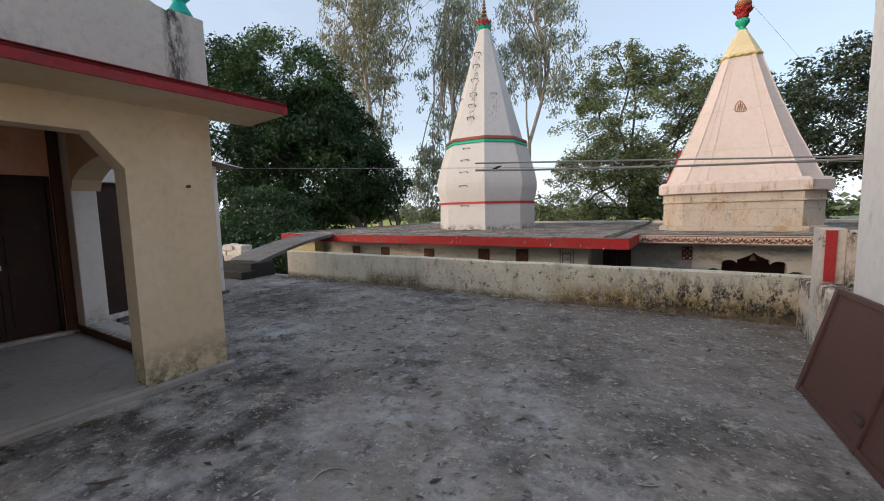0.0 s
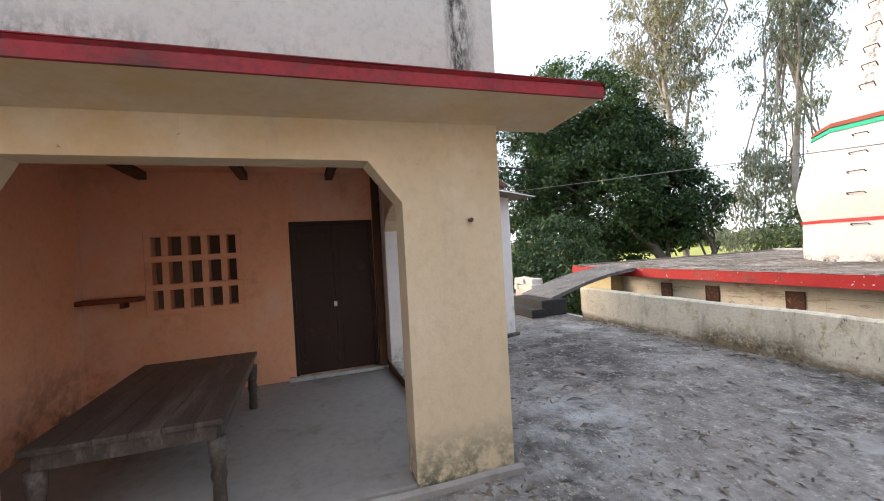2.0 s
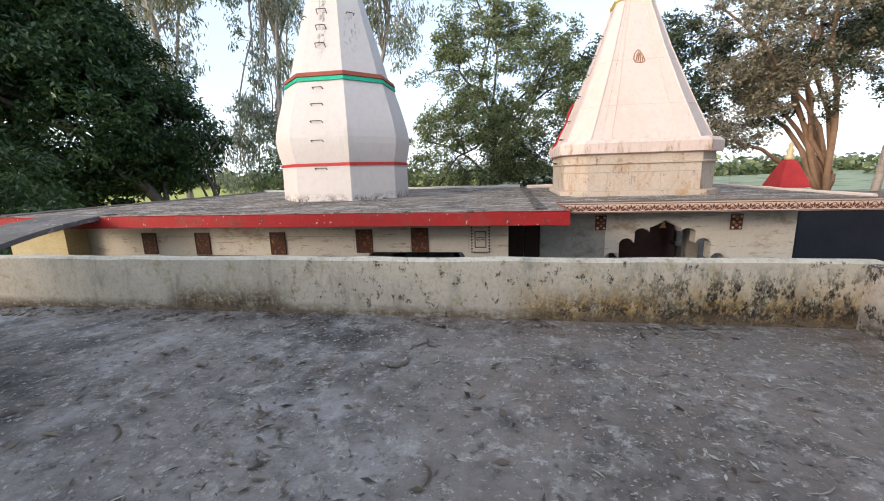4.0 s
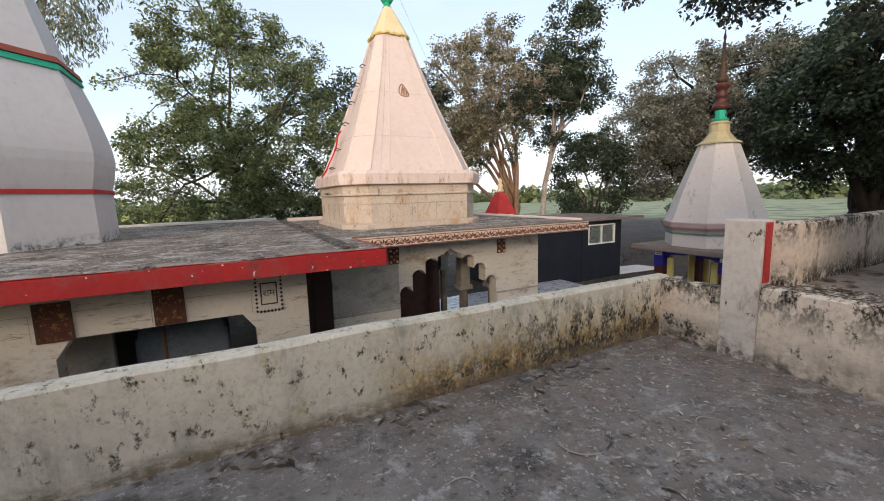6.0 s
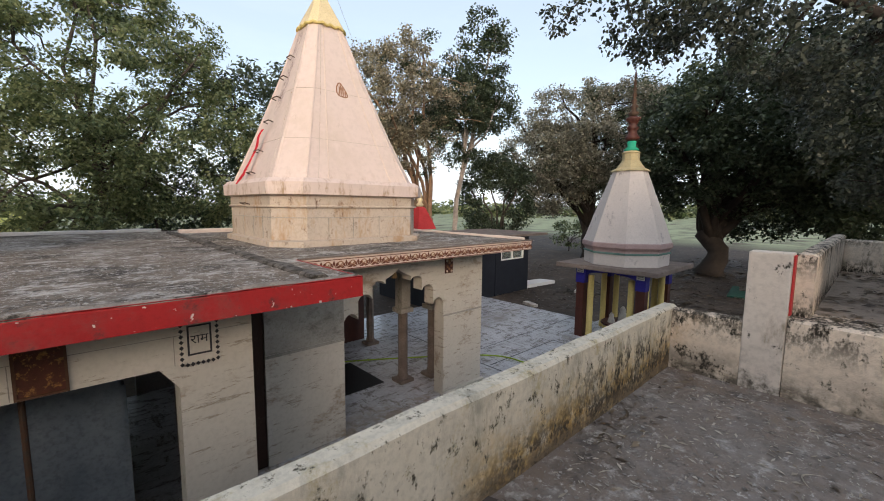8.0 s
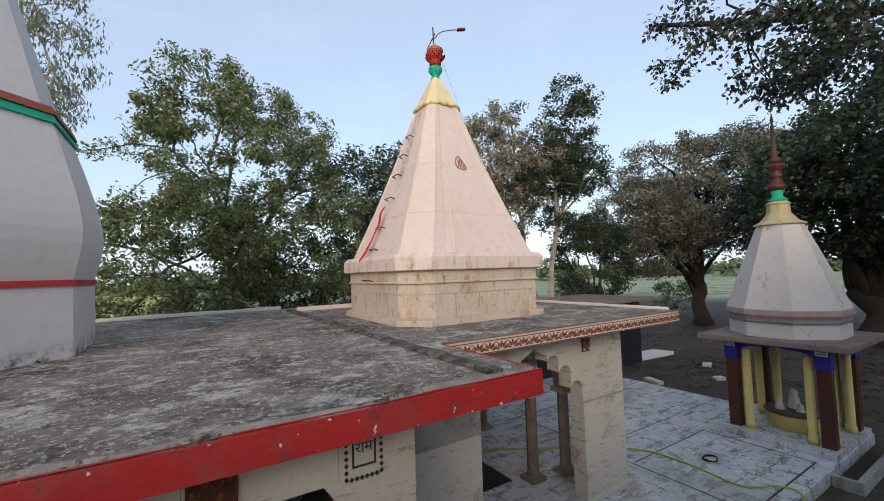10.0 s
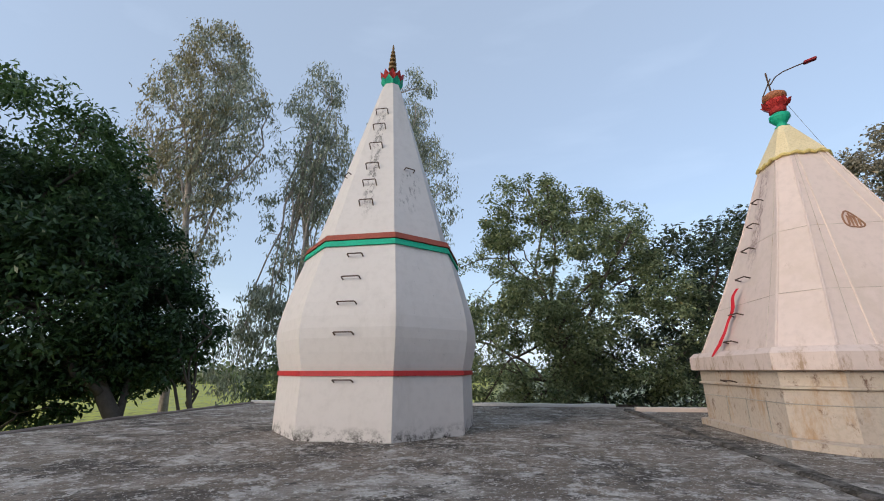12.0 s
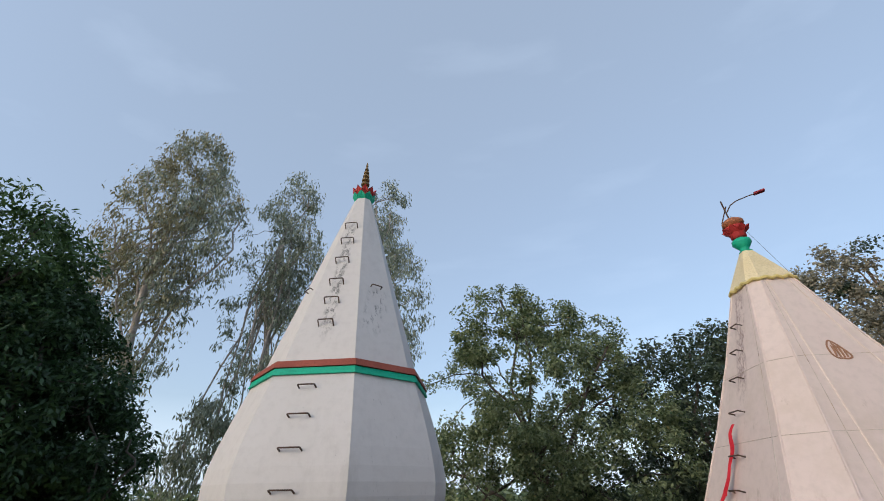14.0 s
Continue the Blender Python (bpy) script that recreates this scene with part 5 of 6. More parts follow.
solar = thing("pole_lamp", (PX, PY, 6.2), "thin iron pole with a small lamp on a bent arm", "lamp")
part("pole", tube([(PX - 0.02, PY, 6.12), (PX - 0.03, PY, 6.62)], 0.013, 8), M_iron, solar)
part("brace", tube([(PX - 0.14, PY + 0.05, 6.17), (PX + 0.02, PY, 6.5)], 0.010, 6), M_iron, solar)
part("arm", tube([(PX, PY, 6.38), (PX + 0.08, PY - 0.03, 6.5), (PX + 0.18, PY - 0.07, 6.56), (PX + 0.36, PY - 0.14, 6.60), (PX + 0.46, PY - 0.18, 6.615)], 0.010, 8), M_iron, solar)
bm = box(-0.085, 0.085, -0.04, 0.04, -0.02, 0.02, 0.010)
bmesh.ops.transform(bm, verts=bm.verts, matrix=Matrix.Translation((PX + 0.53, PY - 0.21, 6.625)) @ Matrix.Rotation(radians(-22), 4, "Z") @ Matrix.Rotation(radians(-8), 4, "Y"))
part("lamp_head", bm, M_maroon, solar, "small reddish lamp head")

guy = thing("stay_wire", (PX, PY, 6.0), "thin pale wire running down from the lamp pole", "wire")
part("strand", tube([(PX + 0.02, PY, 6.3), (PX + 0.45, PY + 0.2, 5.75), (PX + 1.1, PY + 0.5, 4.9), (PX + 2.6, PY + 1.3, 2.6), (PX + 3.12, PY + 1.6, 0.86)], 0.003, 5), M_wire, guy)

# ---- marble court ----
solid("pavement_marble", box(0.4, 10.35, 7.80, 15.38, MF - 0.24, MF, 0.012), M_marble_floor, "veined white marble courtyard floor", "pavement", "structure")
court = thing("floor_inlay", (5, 9, MF), "black inlay lines in the marble floor", "inlay", kind="structure")
for x0, x1, y0, y1 in ((0.5, 7.68, 8.05, 8.08), (7.65, 7.68, 8.081, 10.05), (5.0, 7.649, 10.02, 10.05), (4.4, 10.2, 10.9, 10.92), (4.4, 10.2, 13.2, 13.23), (4.9, 4.93, 8.081, 13.2)):
    part("strip", box(x0, x1, y0, y1, MF + 0.001, MF + 0.004), M_inlay, court)
solid("mat", box(0.5, 2.6, 10.9, 12.3, MF + 0.001, MF + 0.012, 0.004), M_rubber, "black floor mat under the porch", "mat")




hz = MF + 0.018
solid("garden_hose", tube(curve_pts([(1.5, 13.0, hz), (3.4, 11.9, hz), (5.37, 10.48, hz), (5.7, 9.5, hz), (5.60, 8.51, hz), (5.95, 8.1, hz + 0.05), (6.05, 7.83, hz + 0.03), (5.9, 7.66, MF - 0.15), (5.75, 7.5, -2.43), (5.2, 7.2, -2.43)]), 0.018, 8), M_hose, "yellow-green garden hose lying across the marble", "hose", smooth=True)
solid("cable_coil", tube([(6.25 + (0.16 + 0.02 * math.sin(k * 1.7)) * math.cos(k * 0.55), 9.25 + (0.12 + 0.02 * math.cos(k * 2.3)) * math.sin(k * 0.55), MF + 0.012 + 0.001 * k) for k in range(30)], 0.010, 6), M_rubber, "small coil of black cable on the marble", "cable", smooth=True)
kerb = thing("kerb_trough", (8.9, 7.45, -2.45), "low cement trough beside the small shrine", "trough")
part("long_side", box(7.4, 10.1, 7.36, 7.46, -2.45, -2.22, 0.012), M_marble_dark, kerb)
part("end", box(7.4, 7.5, 7.461, 7.79, -2.45, -2.24, 0.012), M_marble_dark, kerb)

# ---- small shrine ----
HX, HY, PZ = 9.13, 8.8, MF + 0.12
shrine = thing("small_shrine", (HX, HY, MF), "small open shrine with painted columns and a grey pointed roof", "shrine")
part("plinth", box(HX - 1.15, HX + 1.15, HY - 0.98, HY + 1.15, MF + 0.001, PZ, 0.012), M_marble_floor, shrine)
for sx in (-1, 1):
    for sy in (-1, 1):
        cx, cy = HX + sx * 0.80, HY + sy * 0.80
        c = part("column", box(cx - 0.11, cx + 0.11, cy - 0.11, cy + 0.11, PZ, -0.12, 0.01), M_colbrown, shrine, "brown tiled corner column")
        part("capital", box(cx - 0.125, cx + 0.125, cy - 0.125, cy + 0.125, -0.56, -0.14, 0.006), M_blue, c, "deep blue painted capital")
        for dx, dy in ((-sx * 0.26, 0), (0, -sy * 0.26)):
            part("half_column", lathe(cx + dx, cy + dy, [(0.095, PZ), (0.095, PZ + 0.12), (0.08, PZ + 0.13), (0.08, -0.34)], 12), M_colyellow, c, "round yellow painted column", smooth=True)
for sx in (-1, 1):
    part("sign_plate", box(HX - 0.935, HX - 0.926, HY + sx * 0.80 - 0.10, HY + sx * 0.80 + 0.10, -0.28, -0.14, 0.003), M_white, shrine, "small white lettered plate")
    for k in range(2):
        part("lettering", box(HX - 0.939, HX - 0.9355, HY + sx * 0.80 - 0.07, HY + sx * 0.80 + 0.07, -0.20 - k * 0.05, -0.185 - k * 0.05), M_inlay, shrine)


def scalloped(axis, fixed, a0, a1, lo=-0.36, hi=-0.12):
    pts = [(a0, hi), (a0, lo)]
    n = 24
    for k in range(n + 1):
        t = k / n
        pts.append((a0 + (a1 - a0) * t, lo + 0.13 * math.sin(math.pi * t) ** 0.6 + 0.02 * abs(math.sin(3 * math.pi * t))))
    pts += [(a1, lo), (a1, hi)]
    return slab_poly(pts, axis, fixed - 0.05, fixed + 0.05)


for s in (-1, 1):
    part("lintel", scalloped("x", HX + s * 0.80, HY - 0.68, HY + 0.68), M_blue, shrine, "scalloped blue lintel")
    part("lintel", scalloped("y", HY + s * 0.80, HX - 0.68, HX + 0.68), M_blue, shrine, "scalloped blue lintel")
part("slab", box(HX - 1.32, HX + 1.32, HY - 1.32, HY + 1.32, -0.12, 0.0, 0.02), M_slab, shrine, "weathered roof slab")


def ngon(r, z, n=8, t=math.pi / 8):
    return [(HX + r * math.cos(t + 2 * math.pi * k / n), HY + r * math.sin(t + 2 * math.pi * k / n), z) for k in range(n)]


drum = part("drum", rings([ngon(1.07, 0.001), ngon(1.07, 0.30)]), M_greyspire, shrine, "pale eight-sided drum")
part("green_line", rings([ngon(1.07, 0.30), ngon(1.095, 0.305), ngon(1.095, 0.345), ngon(1.07, 0.35)]), M_dullgreen, drum, "thin green line")
part("mauve_band", rings([ngon(1.06, 0.351), ngon(1.07, 0.40), ngon(1.135, 0.48), ngon(1.13, 0.58), ngon(1.11, 0.60)]), M_mauve, drum, "dull mauve band")
part("pointed_roof", rings([ngon(1.11, 0.60), ngon(1.05, 0.74), ngon(0.87, 1.28), ngon(0.65, 1.87), ngon(0.43, 2.46)]), M_greyspire, shrine)
part("yellow_collar", rings([ngon(0.49, 2.46), ngon(0.48, 2.49), ngon(0.36, 2.55), ngon(0.26, 2.68), ngon(0.22, 2.75), ngon(0.21, 2.92), ngon(0.24, 2.95), ngon(0.18, 3.0)]), M_faded, shrine, "faded yellow collar")
part("finial_green", lathe(HX, HY, [(0.17, 3.0), (0.19, 3.04), (0.10, 3.12), (0.12, 3.24), (0.10, 3.26)], 14), M_green, shrine, smooth=True)
part("finial_red", lathe(HX, HY, [(0.11, 3.26), (0.19, 3.32), (0.17, 3.38), (0.11, 3.46), (0.12, 3.56), (0.16, 3.60), (0.10, 3.66), (0.12, 3.74), (0.19, 3.82), (0.18, 3.86), (0.09, 3.90)], 14), M_colbrown, shrine, smooth=True)
part("finial_tip", lathe(HX, HY, [(0.09, 3.90), (0.14, 3.98), (0.05, 4.06), (0.11, 4.15), (0.04, 4.22), (0.08, 4.30), (0.03, 4.37), (0.06, 4.44), (0.03, 4.52), (0.05, 4.6), (0.022, 4.68), (0.045, 4.76), (0.018, 4.84), (0.035, 4.92), (0.004, 5.1)], 14), M_iron, shrine, smooth=True)
basin = thing("offering_basin", (HX, HY, PZ), "round yellow basin with small pale stone figures", "basin")
part("bowl", lathe(HX, HY, [(0.42, PZ), (0.46, PZ + 0.02), (0.50, PZ + 0.30), (0.53, PZ + 0.36), (0.50, PZ + 0.38), (0.40, PZ + 0.36), (0.02, PZ + 0.35)], 24), M_colyellow, basin, smooth=True)
part("rim", lathe(HX, HY, [(0.52, PZ + 0.33), (0.545, PZ + 0.35), (0.52, PZ + 0.39), (0.50, PZ + 0.385)], 24), M_colbrown, basin, "dark brown rim")
for dx, dy, s in ((-0.18, 0.2, 1.0), (-0.1, -0.15, 0.85), (0.12, 0.02, 1.25)):
    solid("stone_figure", lathe(HX + dx, HY + dy, [(0.09 * s, PZ + 0.36), (0.10 * s, PZ + 0.40), (0.08 * s, PZ + 0.46 * s + 0.02), (0.06 * s, PZ + 0.50 * s + 0.04), (0.065 * s, PZ + 0.56 * s + 0.04), (0.02 * s, PZ + 0.62 * s + 0.04)], 12), M_deity, "small pale rounded stone figure in the basin", "figure", group="shrine figures", smooth=True)

# ---- black hut, red cone shrine, far slabs ----
hut = thing("black_hut", (11.0, 16.8, -2.45), "black painted hut with a flat roof and a white framed window", "hut")
part("wall", wall_with_holes("y", 15.4, 15.55, 7.9, 14.0, -2.45, 0.15, [(11.95, 13.6, -0.90, -0.03)]), M_blackmetal, hut)
part("wall", box(13.85, 14.0, 15.551, 18.8, -2.45, 0.15), M_blackmetal, hut)
part("wall", box(7.9, 8.05, 15.551, 18.8, -2.45, 0.15), M_blackmetal, hut)
part("wall", box(7.9, 14.0, 18.801, 18.95, -2.45, 0.15), M_blackmetal, hut)
part("corner_post", box(11.55, 11.63, 15.37, 15.399, -2.45, 0.15, 0.006), M_blackmetal, hut)
part("roof", box(6.3, 15.1, 15.07, 19.1, 0.151, 0.26, 0.01), M_slab, hut, "thin flat roof slab")
win = part("window", wall_with_holes("y", 15.388, 15.50, 11.951, 13.599, -0.899, -0.031, [(12.0, 12.75, -0.85, -0.08), (12.79, 13.55, -0.85, -0.08)]), M_white, hut, "white window frame")
part("pane", box(12.0, 12.75, 15.45, 15.46, -0.85, -0.08), M_glass, win)
part("pane", box(12.79, 13.55, 15.45, 15.46, -0.85, -0.08), M_glass, win)
solid("marble_slab", slab_poly([(14.05, 15.5), (16.3, 15.3), (16.1, 16.1), (14.05, 16.4)], "z", -2.44, -2.28), M_white, "pale stone slab lying beside the black hut", "slab")

cone = thing("red_cone_shrine", (7.85, 16.1, 0.26), "little shrine with a red four-sided cone roof", "shrine")
part("body", box(7.49, 8.21, 15.74, 16.46, 0.261, 0.62, 0.01), M_whitewash, cone)


def square(r, z):
    return [(7.85 + r * a, 16.1 + r * b, z) for a, b in ((1, -1), (1, 1), (-1, 1), (-1, -1))]


part("roof", rings([square(0.44, 0.621), square(0.43, 0.68), square(0.17, 1.37), square(0.11, 1.46)]), M_redband, cone, "red painted cone roof")
part("finial", lathe(7.85, 16.1, [(0.11, 1.46), (0.15, 1.54), (0.07, 1.63), (0.12, 1.73), (0.045, 1.82), (0.08, 1.89), (0.01, 2.03)], 12), M_yellow, cone, "pale yellow finial", smooth=True)
solid("far_green_mat", slab_poly([(19.6, 7.6), (22.6, 8.0), (22.4, 8.9), (19.4, 8.5)], "z", -2.44, -2.37), M_matgreen, "green covered low slab on the earth", "slab")
solid("far_kerb", box(21.2, 21.5, 4.5, 8.4, -2.46, -2.15, 0.03), M_crust, "low earth-coloured kerb", "kerb", "structure")
for k, (x, y, w, d, a) in enumerate(((15.2, 13.4, 0.5, 0.3, 20), (13.4, 12.2, 0.35, 0.25, -30), (11.4, 13.4, 0.7, 0.25, 70))):
    bm = box(-w / 2, w / 2, -d / 2, d / 2, 0, 0.12, 0.02)
    bmesh.ops.transform(bm, verts=bm.verts, matrix=Matrix.Translation((x, y, -2.46)) @ Matrix.Rotation(radians(a), 4, "Z"))
    solid("stone_block", bm, M_marble, "pale loose stone block on the earth", "stone", group="loose stone blocks")

# ---- cables over the terrace ----
A, B = Vector((2.05, 3.44, 1.68)), Vector((-2.66, 1.47, 1.84))
for k, (sag, dz, r) in enumerate(((0.02, 0.0, 0.0019), (0.05, 0.02, 0.0085), (0.0, 0.035, 0.0065))):
    pts = [A.lerp(B, i / 30) + Vector((0, 0, dz * (1 - i / 30) - sag * 4 * (i / 30) * (1 - i / 30))) for i in range(31)]
    pts = pts if k == 0 else pts[:17]
    c = thing("overhead_cable", A, "thin sagging grey cable strung over the terrace", "cable", "overhead cables")
    part("strand", tube(pts, r, 6), M_wire, c)
    if k == 0:
        for i in (8, 15):
            part("knot", tube([pts[i] - Vector((0.04, 0, 0.01)), pts[i], pts[i] + Vector((0.04, 0, 0.012))], [0.004, 0.010, 0.004], 6), M_rubber, c, "dark tape knot")

# ---- trees ----
def leaf_cloud(centres, spread, per, length, width, droop, seed, flat=1.0):
    """Leaves in clumps: arrays of vertices and quads. droop: 0 level, 1 hanging."""
    r = np.random.default_rng(seed)
    n = len(centres) * per
    c = np.repeat(centres, per, axis=0)
    s = np.repeat(spread, per)[:, None]
    off = r.normal(size=(n, 3))
    off /= np.linalg.norm(off, axis=1)[:, None] + 1e-9
    off *= (r.random((n, 1)) ** 0.55)
    off[:, 2] *= 0.75
    p = c + off * s
    az = r.random(n) * 2 * np.pi
    dip = droop * 1.25 + (r.random(n) - 0.5) * 1.1
    d = np.stack([np.cos(az) * np.cos(dip), np.sin(az) * np.cos(dip), -np.sin(dip)], 1)
    up = np.stack([r.normal(size=n) * flat, r.normal(size=n) * flat, np.ones(n)], 1)
    side = np.cross(d, up)
    side /= np.linalg.norm(side, axis=1)[:, None] + 1e-9
    nrm = np.cross(side, d)
    k = (0.65 + 0.7 * r.random(n))[:, None]
    L, W = length * k, width * k
    v = np.empty((n, 4, 3))
    v[:, 0] = p
    v[:, 1] = p + d * L * 0.45 + side * W * 0.5 + nrm * W * 0.12
    v[:, 2] = p + d * L
    v[:, 3] = p + d * L * 0.45 - side * W * 0.5 + nrm * W * 0.12
    return v.reshape(-1, 3)


def leaf_part(name, verts, material, parent):
    o = np.array(ORIGIN[parent.name])
    n = len(verts) // 4
    me = bpy.data.meshes.new(name)
    me.vertices.add(4 * n)
    me.vertices.foreach_set("co", (verts - o).astype(np.float32).ravel())
    me.loops.add(4 * n)
    me.loops.foreach_set("vertex_index", np.arange(4 * n, dtype=np.int32))
    me.polygons.add(n)
    me.polygons.foreach_set("loop_start", np.arange(0, 4 * n, 4, dtype=np.int32))
    me.update()
    me.validate()
    me.materials.append(material)
    ob = new(name, me)
    ob.parent = parent
    ORIGIN[ob.name] = ORIGIN[parent.name]
    return ob


def limb_to(start, end, r0, r1, sway, seed, n=7):
    a, b = Vector(start), Vector(end)
    pts, rs = [], []
    for k in range(n + 1):
        t = k / n
        p = a.lerp(b, t)
        p.z += (b - a).length * 0.10 * math.sin(math.pi * t)
        w = max(sway, 0.13 * (b - a).length) * math.sin(math.pi * t)
        p += Vector((noise.noise((seed, t * 2.2, 0)), noise.noise((seed, t * 2.2, 5)), 0.5 * noise.noise((seed, t * 2.2, 9)))) * w
        pts.append(p)
        rs.append(r0 + (r1 - r0) * t ** 0.8)
    return pts, rs


def tree(name, base, trunk_top, r0, lobes, clumps, per, leaf, cr, mats, bark, label, seed, droop=0.3, limbs=9, twigs=3, shell=0.6, gap=-9.0, gap_scale=0.5, low=-9.0):
    """A tapered trunk, limbs that fork towards the lobes of the crown, and leaves in clumps with gaps between.
    lobes: (x, y, z, rx, ry, rz) in metres; leaf: (length, width); cr: clump radius."""
    r = np.random.default_rng(seed)
    t = thing(name, base, label, "tree")
    bm = bmesh.new()
    pts, rs = limb_to(base, trunk_top, r0, r0 * 0.55, r0 * 1.6, seed, 8)
    rs[0] *= 1.35
    tube(pts, rs, 10, bm)
    vol = np.array([l[3] * l[4] * l[5] for l in lobes])
    which = r.choice(len(lobes), clumps, p=vol ** 0.65 / (vol ** 0.65).sum())
    L = np.array(lobes, float)[which]
    d = r.normal(size=(clumps, 3))
    d /= np.linalg.norm(d, axis=1)[:, None]
    rad = r.random((clumps, 1)) ** (1 / 3) * (1 - shell) + shell * (0.72 + 0.36 * r.random((clumps, 1)))
    c = L[:, :3] + d * L[:, 3:] * rad
    c = c[c[:, 2] > max(base[2] + 0.5, low)]
    c = c[np.array([noise.noise((q[0] * gap_scale + seed, q[1] * gap_scale, q[2] * gap_scale)) for q in c]) > gap]
    order = r.permutation(len(c))
    hubs = []
    for k in range(limbs):
        e = c[order[k % len(c)]]
        f = 0.35 + 0.6 * (k / limbs)
        i = min(len(pts) - 1, int(f * (len(pts) - 1)) + 1)
        p, q = limb_to(pts[i], e, rs[i] * 0.6, 0.025 + r0 * 0.05, 0.8, seed + k * 1.7 + 3)
        tube(p, q, 7, bm)
        hubs += [(p[j], q[j]) for j in (3, 4, 5, 6)]
    hp = np.array([h[0] for h in hubs])
    for k in range(limbs * twigs):
        e = c[order[(limbs + k) % len(c)]]
        j = int(np.argmin(np.linalg.norm(hp - e, axis=1)))
        p, q = limb_to(hubs[j][0], e, hubs[j][1] * 0.6, 0.012, 0.4, seed + k * 0.9 + 60, 4)
        tube(p, q, 5, bm)
    part("trunk", bm, bark, t, smooth=True)
    cut = np.array_split(r.permutation(len(c)), len(mats)) if len(mats) > 1 else [np.arange(len(c))]
    if len(mats) > 1:
        by = np.argsort(c[:, 0] + 0.8 * r.normal(size=len(c)) * np.ptp(c[:, 0]) * 0.3)
        cut = np.array_split(by, len(mats))
    for m, idx in zip(mats, cut):
        sp = cr * (0.6 + 0.8 * r.random(len(idx)))
        leaf_part("crown", leaf_cloud(c[idx], sp, per, leaf[0], leaf[1], droop, seed + 11), m, t)
    return t


G = -2.45
# dark dense tree west of the temple
tree("mango_tree", (-14.9, 17.0, G), (-16.4, 16.8, 3.0), 0.30, [(-19.0, 16.4, 4.4, 5.0, 4.8, 3.9), (-17.8, 17.5, 3.4, 3.0, 3.6, 2.8), (-22.8, 12.8, 6.6, 4.6, 4.6, 5.4), (-17.1, 18.6, 2.2, 1.7, 2.4, 1.5), (-18.2, 17.0, 7.0, 2.4, 2.4, 2.2)], 1600, 78, (0.23, 0.085), 0.66, [M_leaf_mango], M_bark, "dense dark green spreading tree beyond the roof", 11, 0.45, 16, 3, 0.6, -0.34, 0.55, 0.9)
tree("mango_tree", (-13.4, 18.2, G), (-14.2, 18.5, 1.3), 0.13, [(-16.1, 18.4, 3.0, 2.4, 2.5, 2.3)], 180, 75, (0.22, 0.08), 0.55, [M_leaf_mango], M_bark, "small dark leaning tree beside the larger one", 12, 0.45, 6, 2, 0.6, -0.15, 0.7, 1.1)
tree("bush_tree", (-11.6, 8.8, G), (-11.6, 8.8, -0.9), 0.10, [(-11.6, 8.8, -0.2, 1.3, 1.3, 1.1), (-12.8, 7.6, -0.3, 1.3, 1.3, 1.0), (-13.8, 9.6, 0.4, 2.0, 1.8, 1.5), (-15.6, 10.8, 0.9, 2.2, 2.0, 2.0), (-14.6, 8.4, 0.2, 1.8, 1.8, 1.4)], 420, 60, (0.18, 0.07), 0.42, [M_leaf_mango], M_bark, "low dark bush by the roof corner", 13, 0.45, 6, 2)
tree("bush_tree", (-17.6, 15.4, G), (-17.6, 15.4, -1.0), 0.10, [(-17.4, 15.6, 0.0, 1.5, 1.4, 1.7), (-19.2, 15.2, 0.4, 1.8, 1.6, 1.8)], 170, 45, (0.26, 0.10), 0.45, [M_leaf_mango], M_bark, "dark bush under the spreading tree", 14, 0.45, 6, 2, 0.6, -0.15, 0.8)
tree("mango_tree", (-20.6, 15.8, G), (-20.4, 15.7, 5.0), 0.22, [(-20.2, 15.6, 8.6, 4.0, 3.8, 3.4), (-19.0, 16.4, 6.6, 2.6, 2.6, 2.4)], 520, 72, (0.24, 0.09), 0.64, [M_leaf_lime], M_bark, "tall fresh green tree behind the darker one", 15, 0.45, 12, 3, 0.6, -0.22, 0.6)
# gums
tree("eucalyptus_tree", (-19.4, 23.4, G), (-21.2, 24.0, 17.0), 0.21, [(-21.3, 23.8, 16.3, 3.2, 3.0, 5.6), (-18.7, 23.6, 15.3, 2.5, 2.4, 4.6), (-23.3, 24.0, 12.8, 2.0, 2.0, 3.4), (-20.6, 23.8, 21.0, 2.1, 1.9, 2.7), (-19.8, 24.0, 9.4, 1.8, 1.7, 2.8), (-21.6, 24.0, 7.0, 1.6, 1.6, 2.0)], 1150, 30, (0.27, 0.075), 0.58, [M_leaf_gum_y, M_leaf_gum_y, M_leaf_gum], M_bark_gum, "tall sparse eucalyptus with yellowing leaves", 21, 0.85, 26, 4, 0.25, -0.2, 0.5)
tree("eucalyptus_tree", (-14.6, 27.0, G), (-15.6, 27.4, 17.0), 0.19, [(-15.6, 27.4, 15.6, 2.6, 2.4, 5.4), (-13.6, 27.0, 13.6, 2.0, 2.0, 3.8), (-17.2, 27.6, 11.6, 1.6, 1.6, 3.0), (-15.2, 27.4, 20.0, 1.7, 1.7, 2.6), (-16.8, 27.0, 6.6, 1.3, 1.3, 1.8), (-14.6, 27.0, 7.6, 1.4, 1.4, 2.0), (-14.0, 27.0, 2.6, 1.4, 1.4, 1.8), (-17.0, 26.8, 4.4, 1.7, 1.8, 2.4), (-18.2, 26.2, 2.2, 1.8, 1.8, 2.2), (-15.6, 27.0, 4.0, 1.6, 1.8, 2.2)], 1120, 28, (0.27, 0.075), 0.58, [M_leaf_gum], M_bark_gum, "tall slender pale-trunked eucalyptus", 22, 0.85, 26, 4, 0.25, -0.18, 0.5)
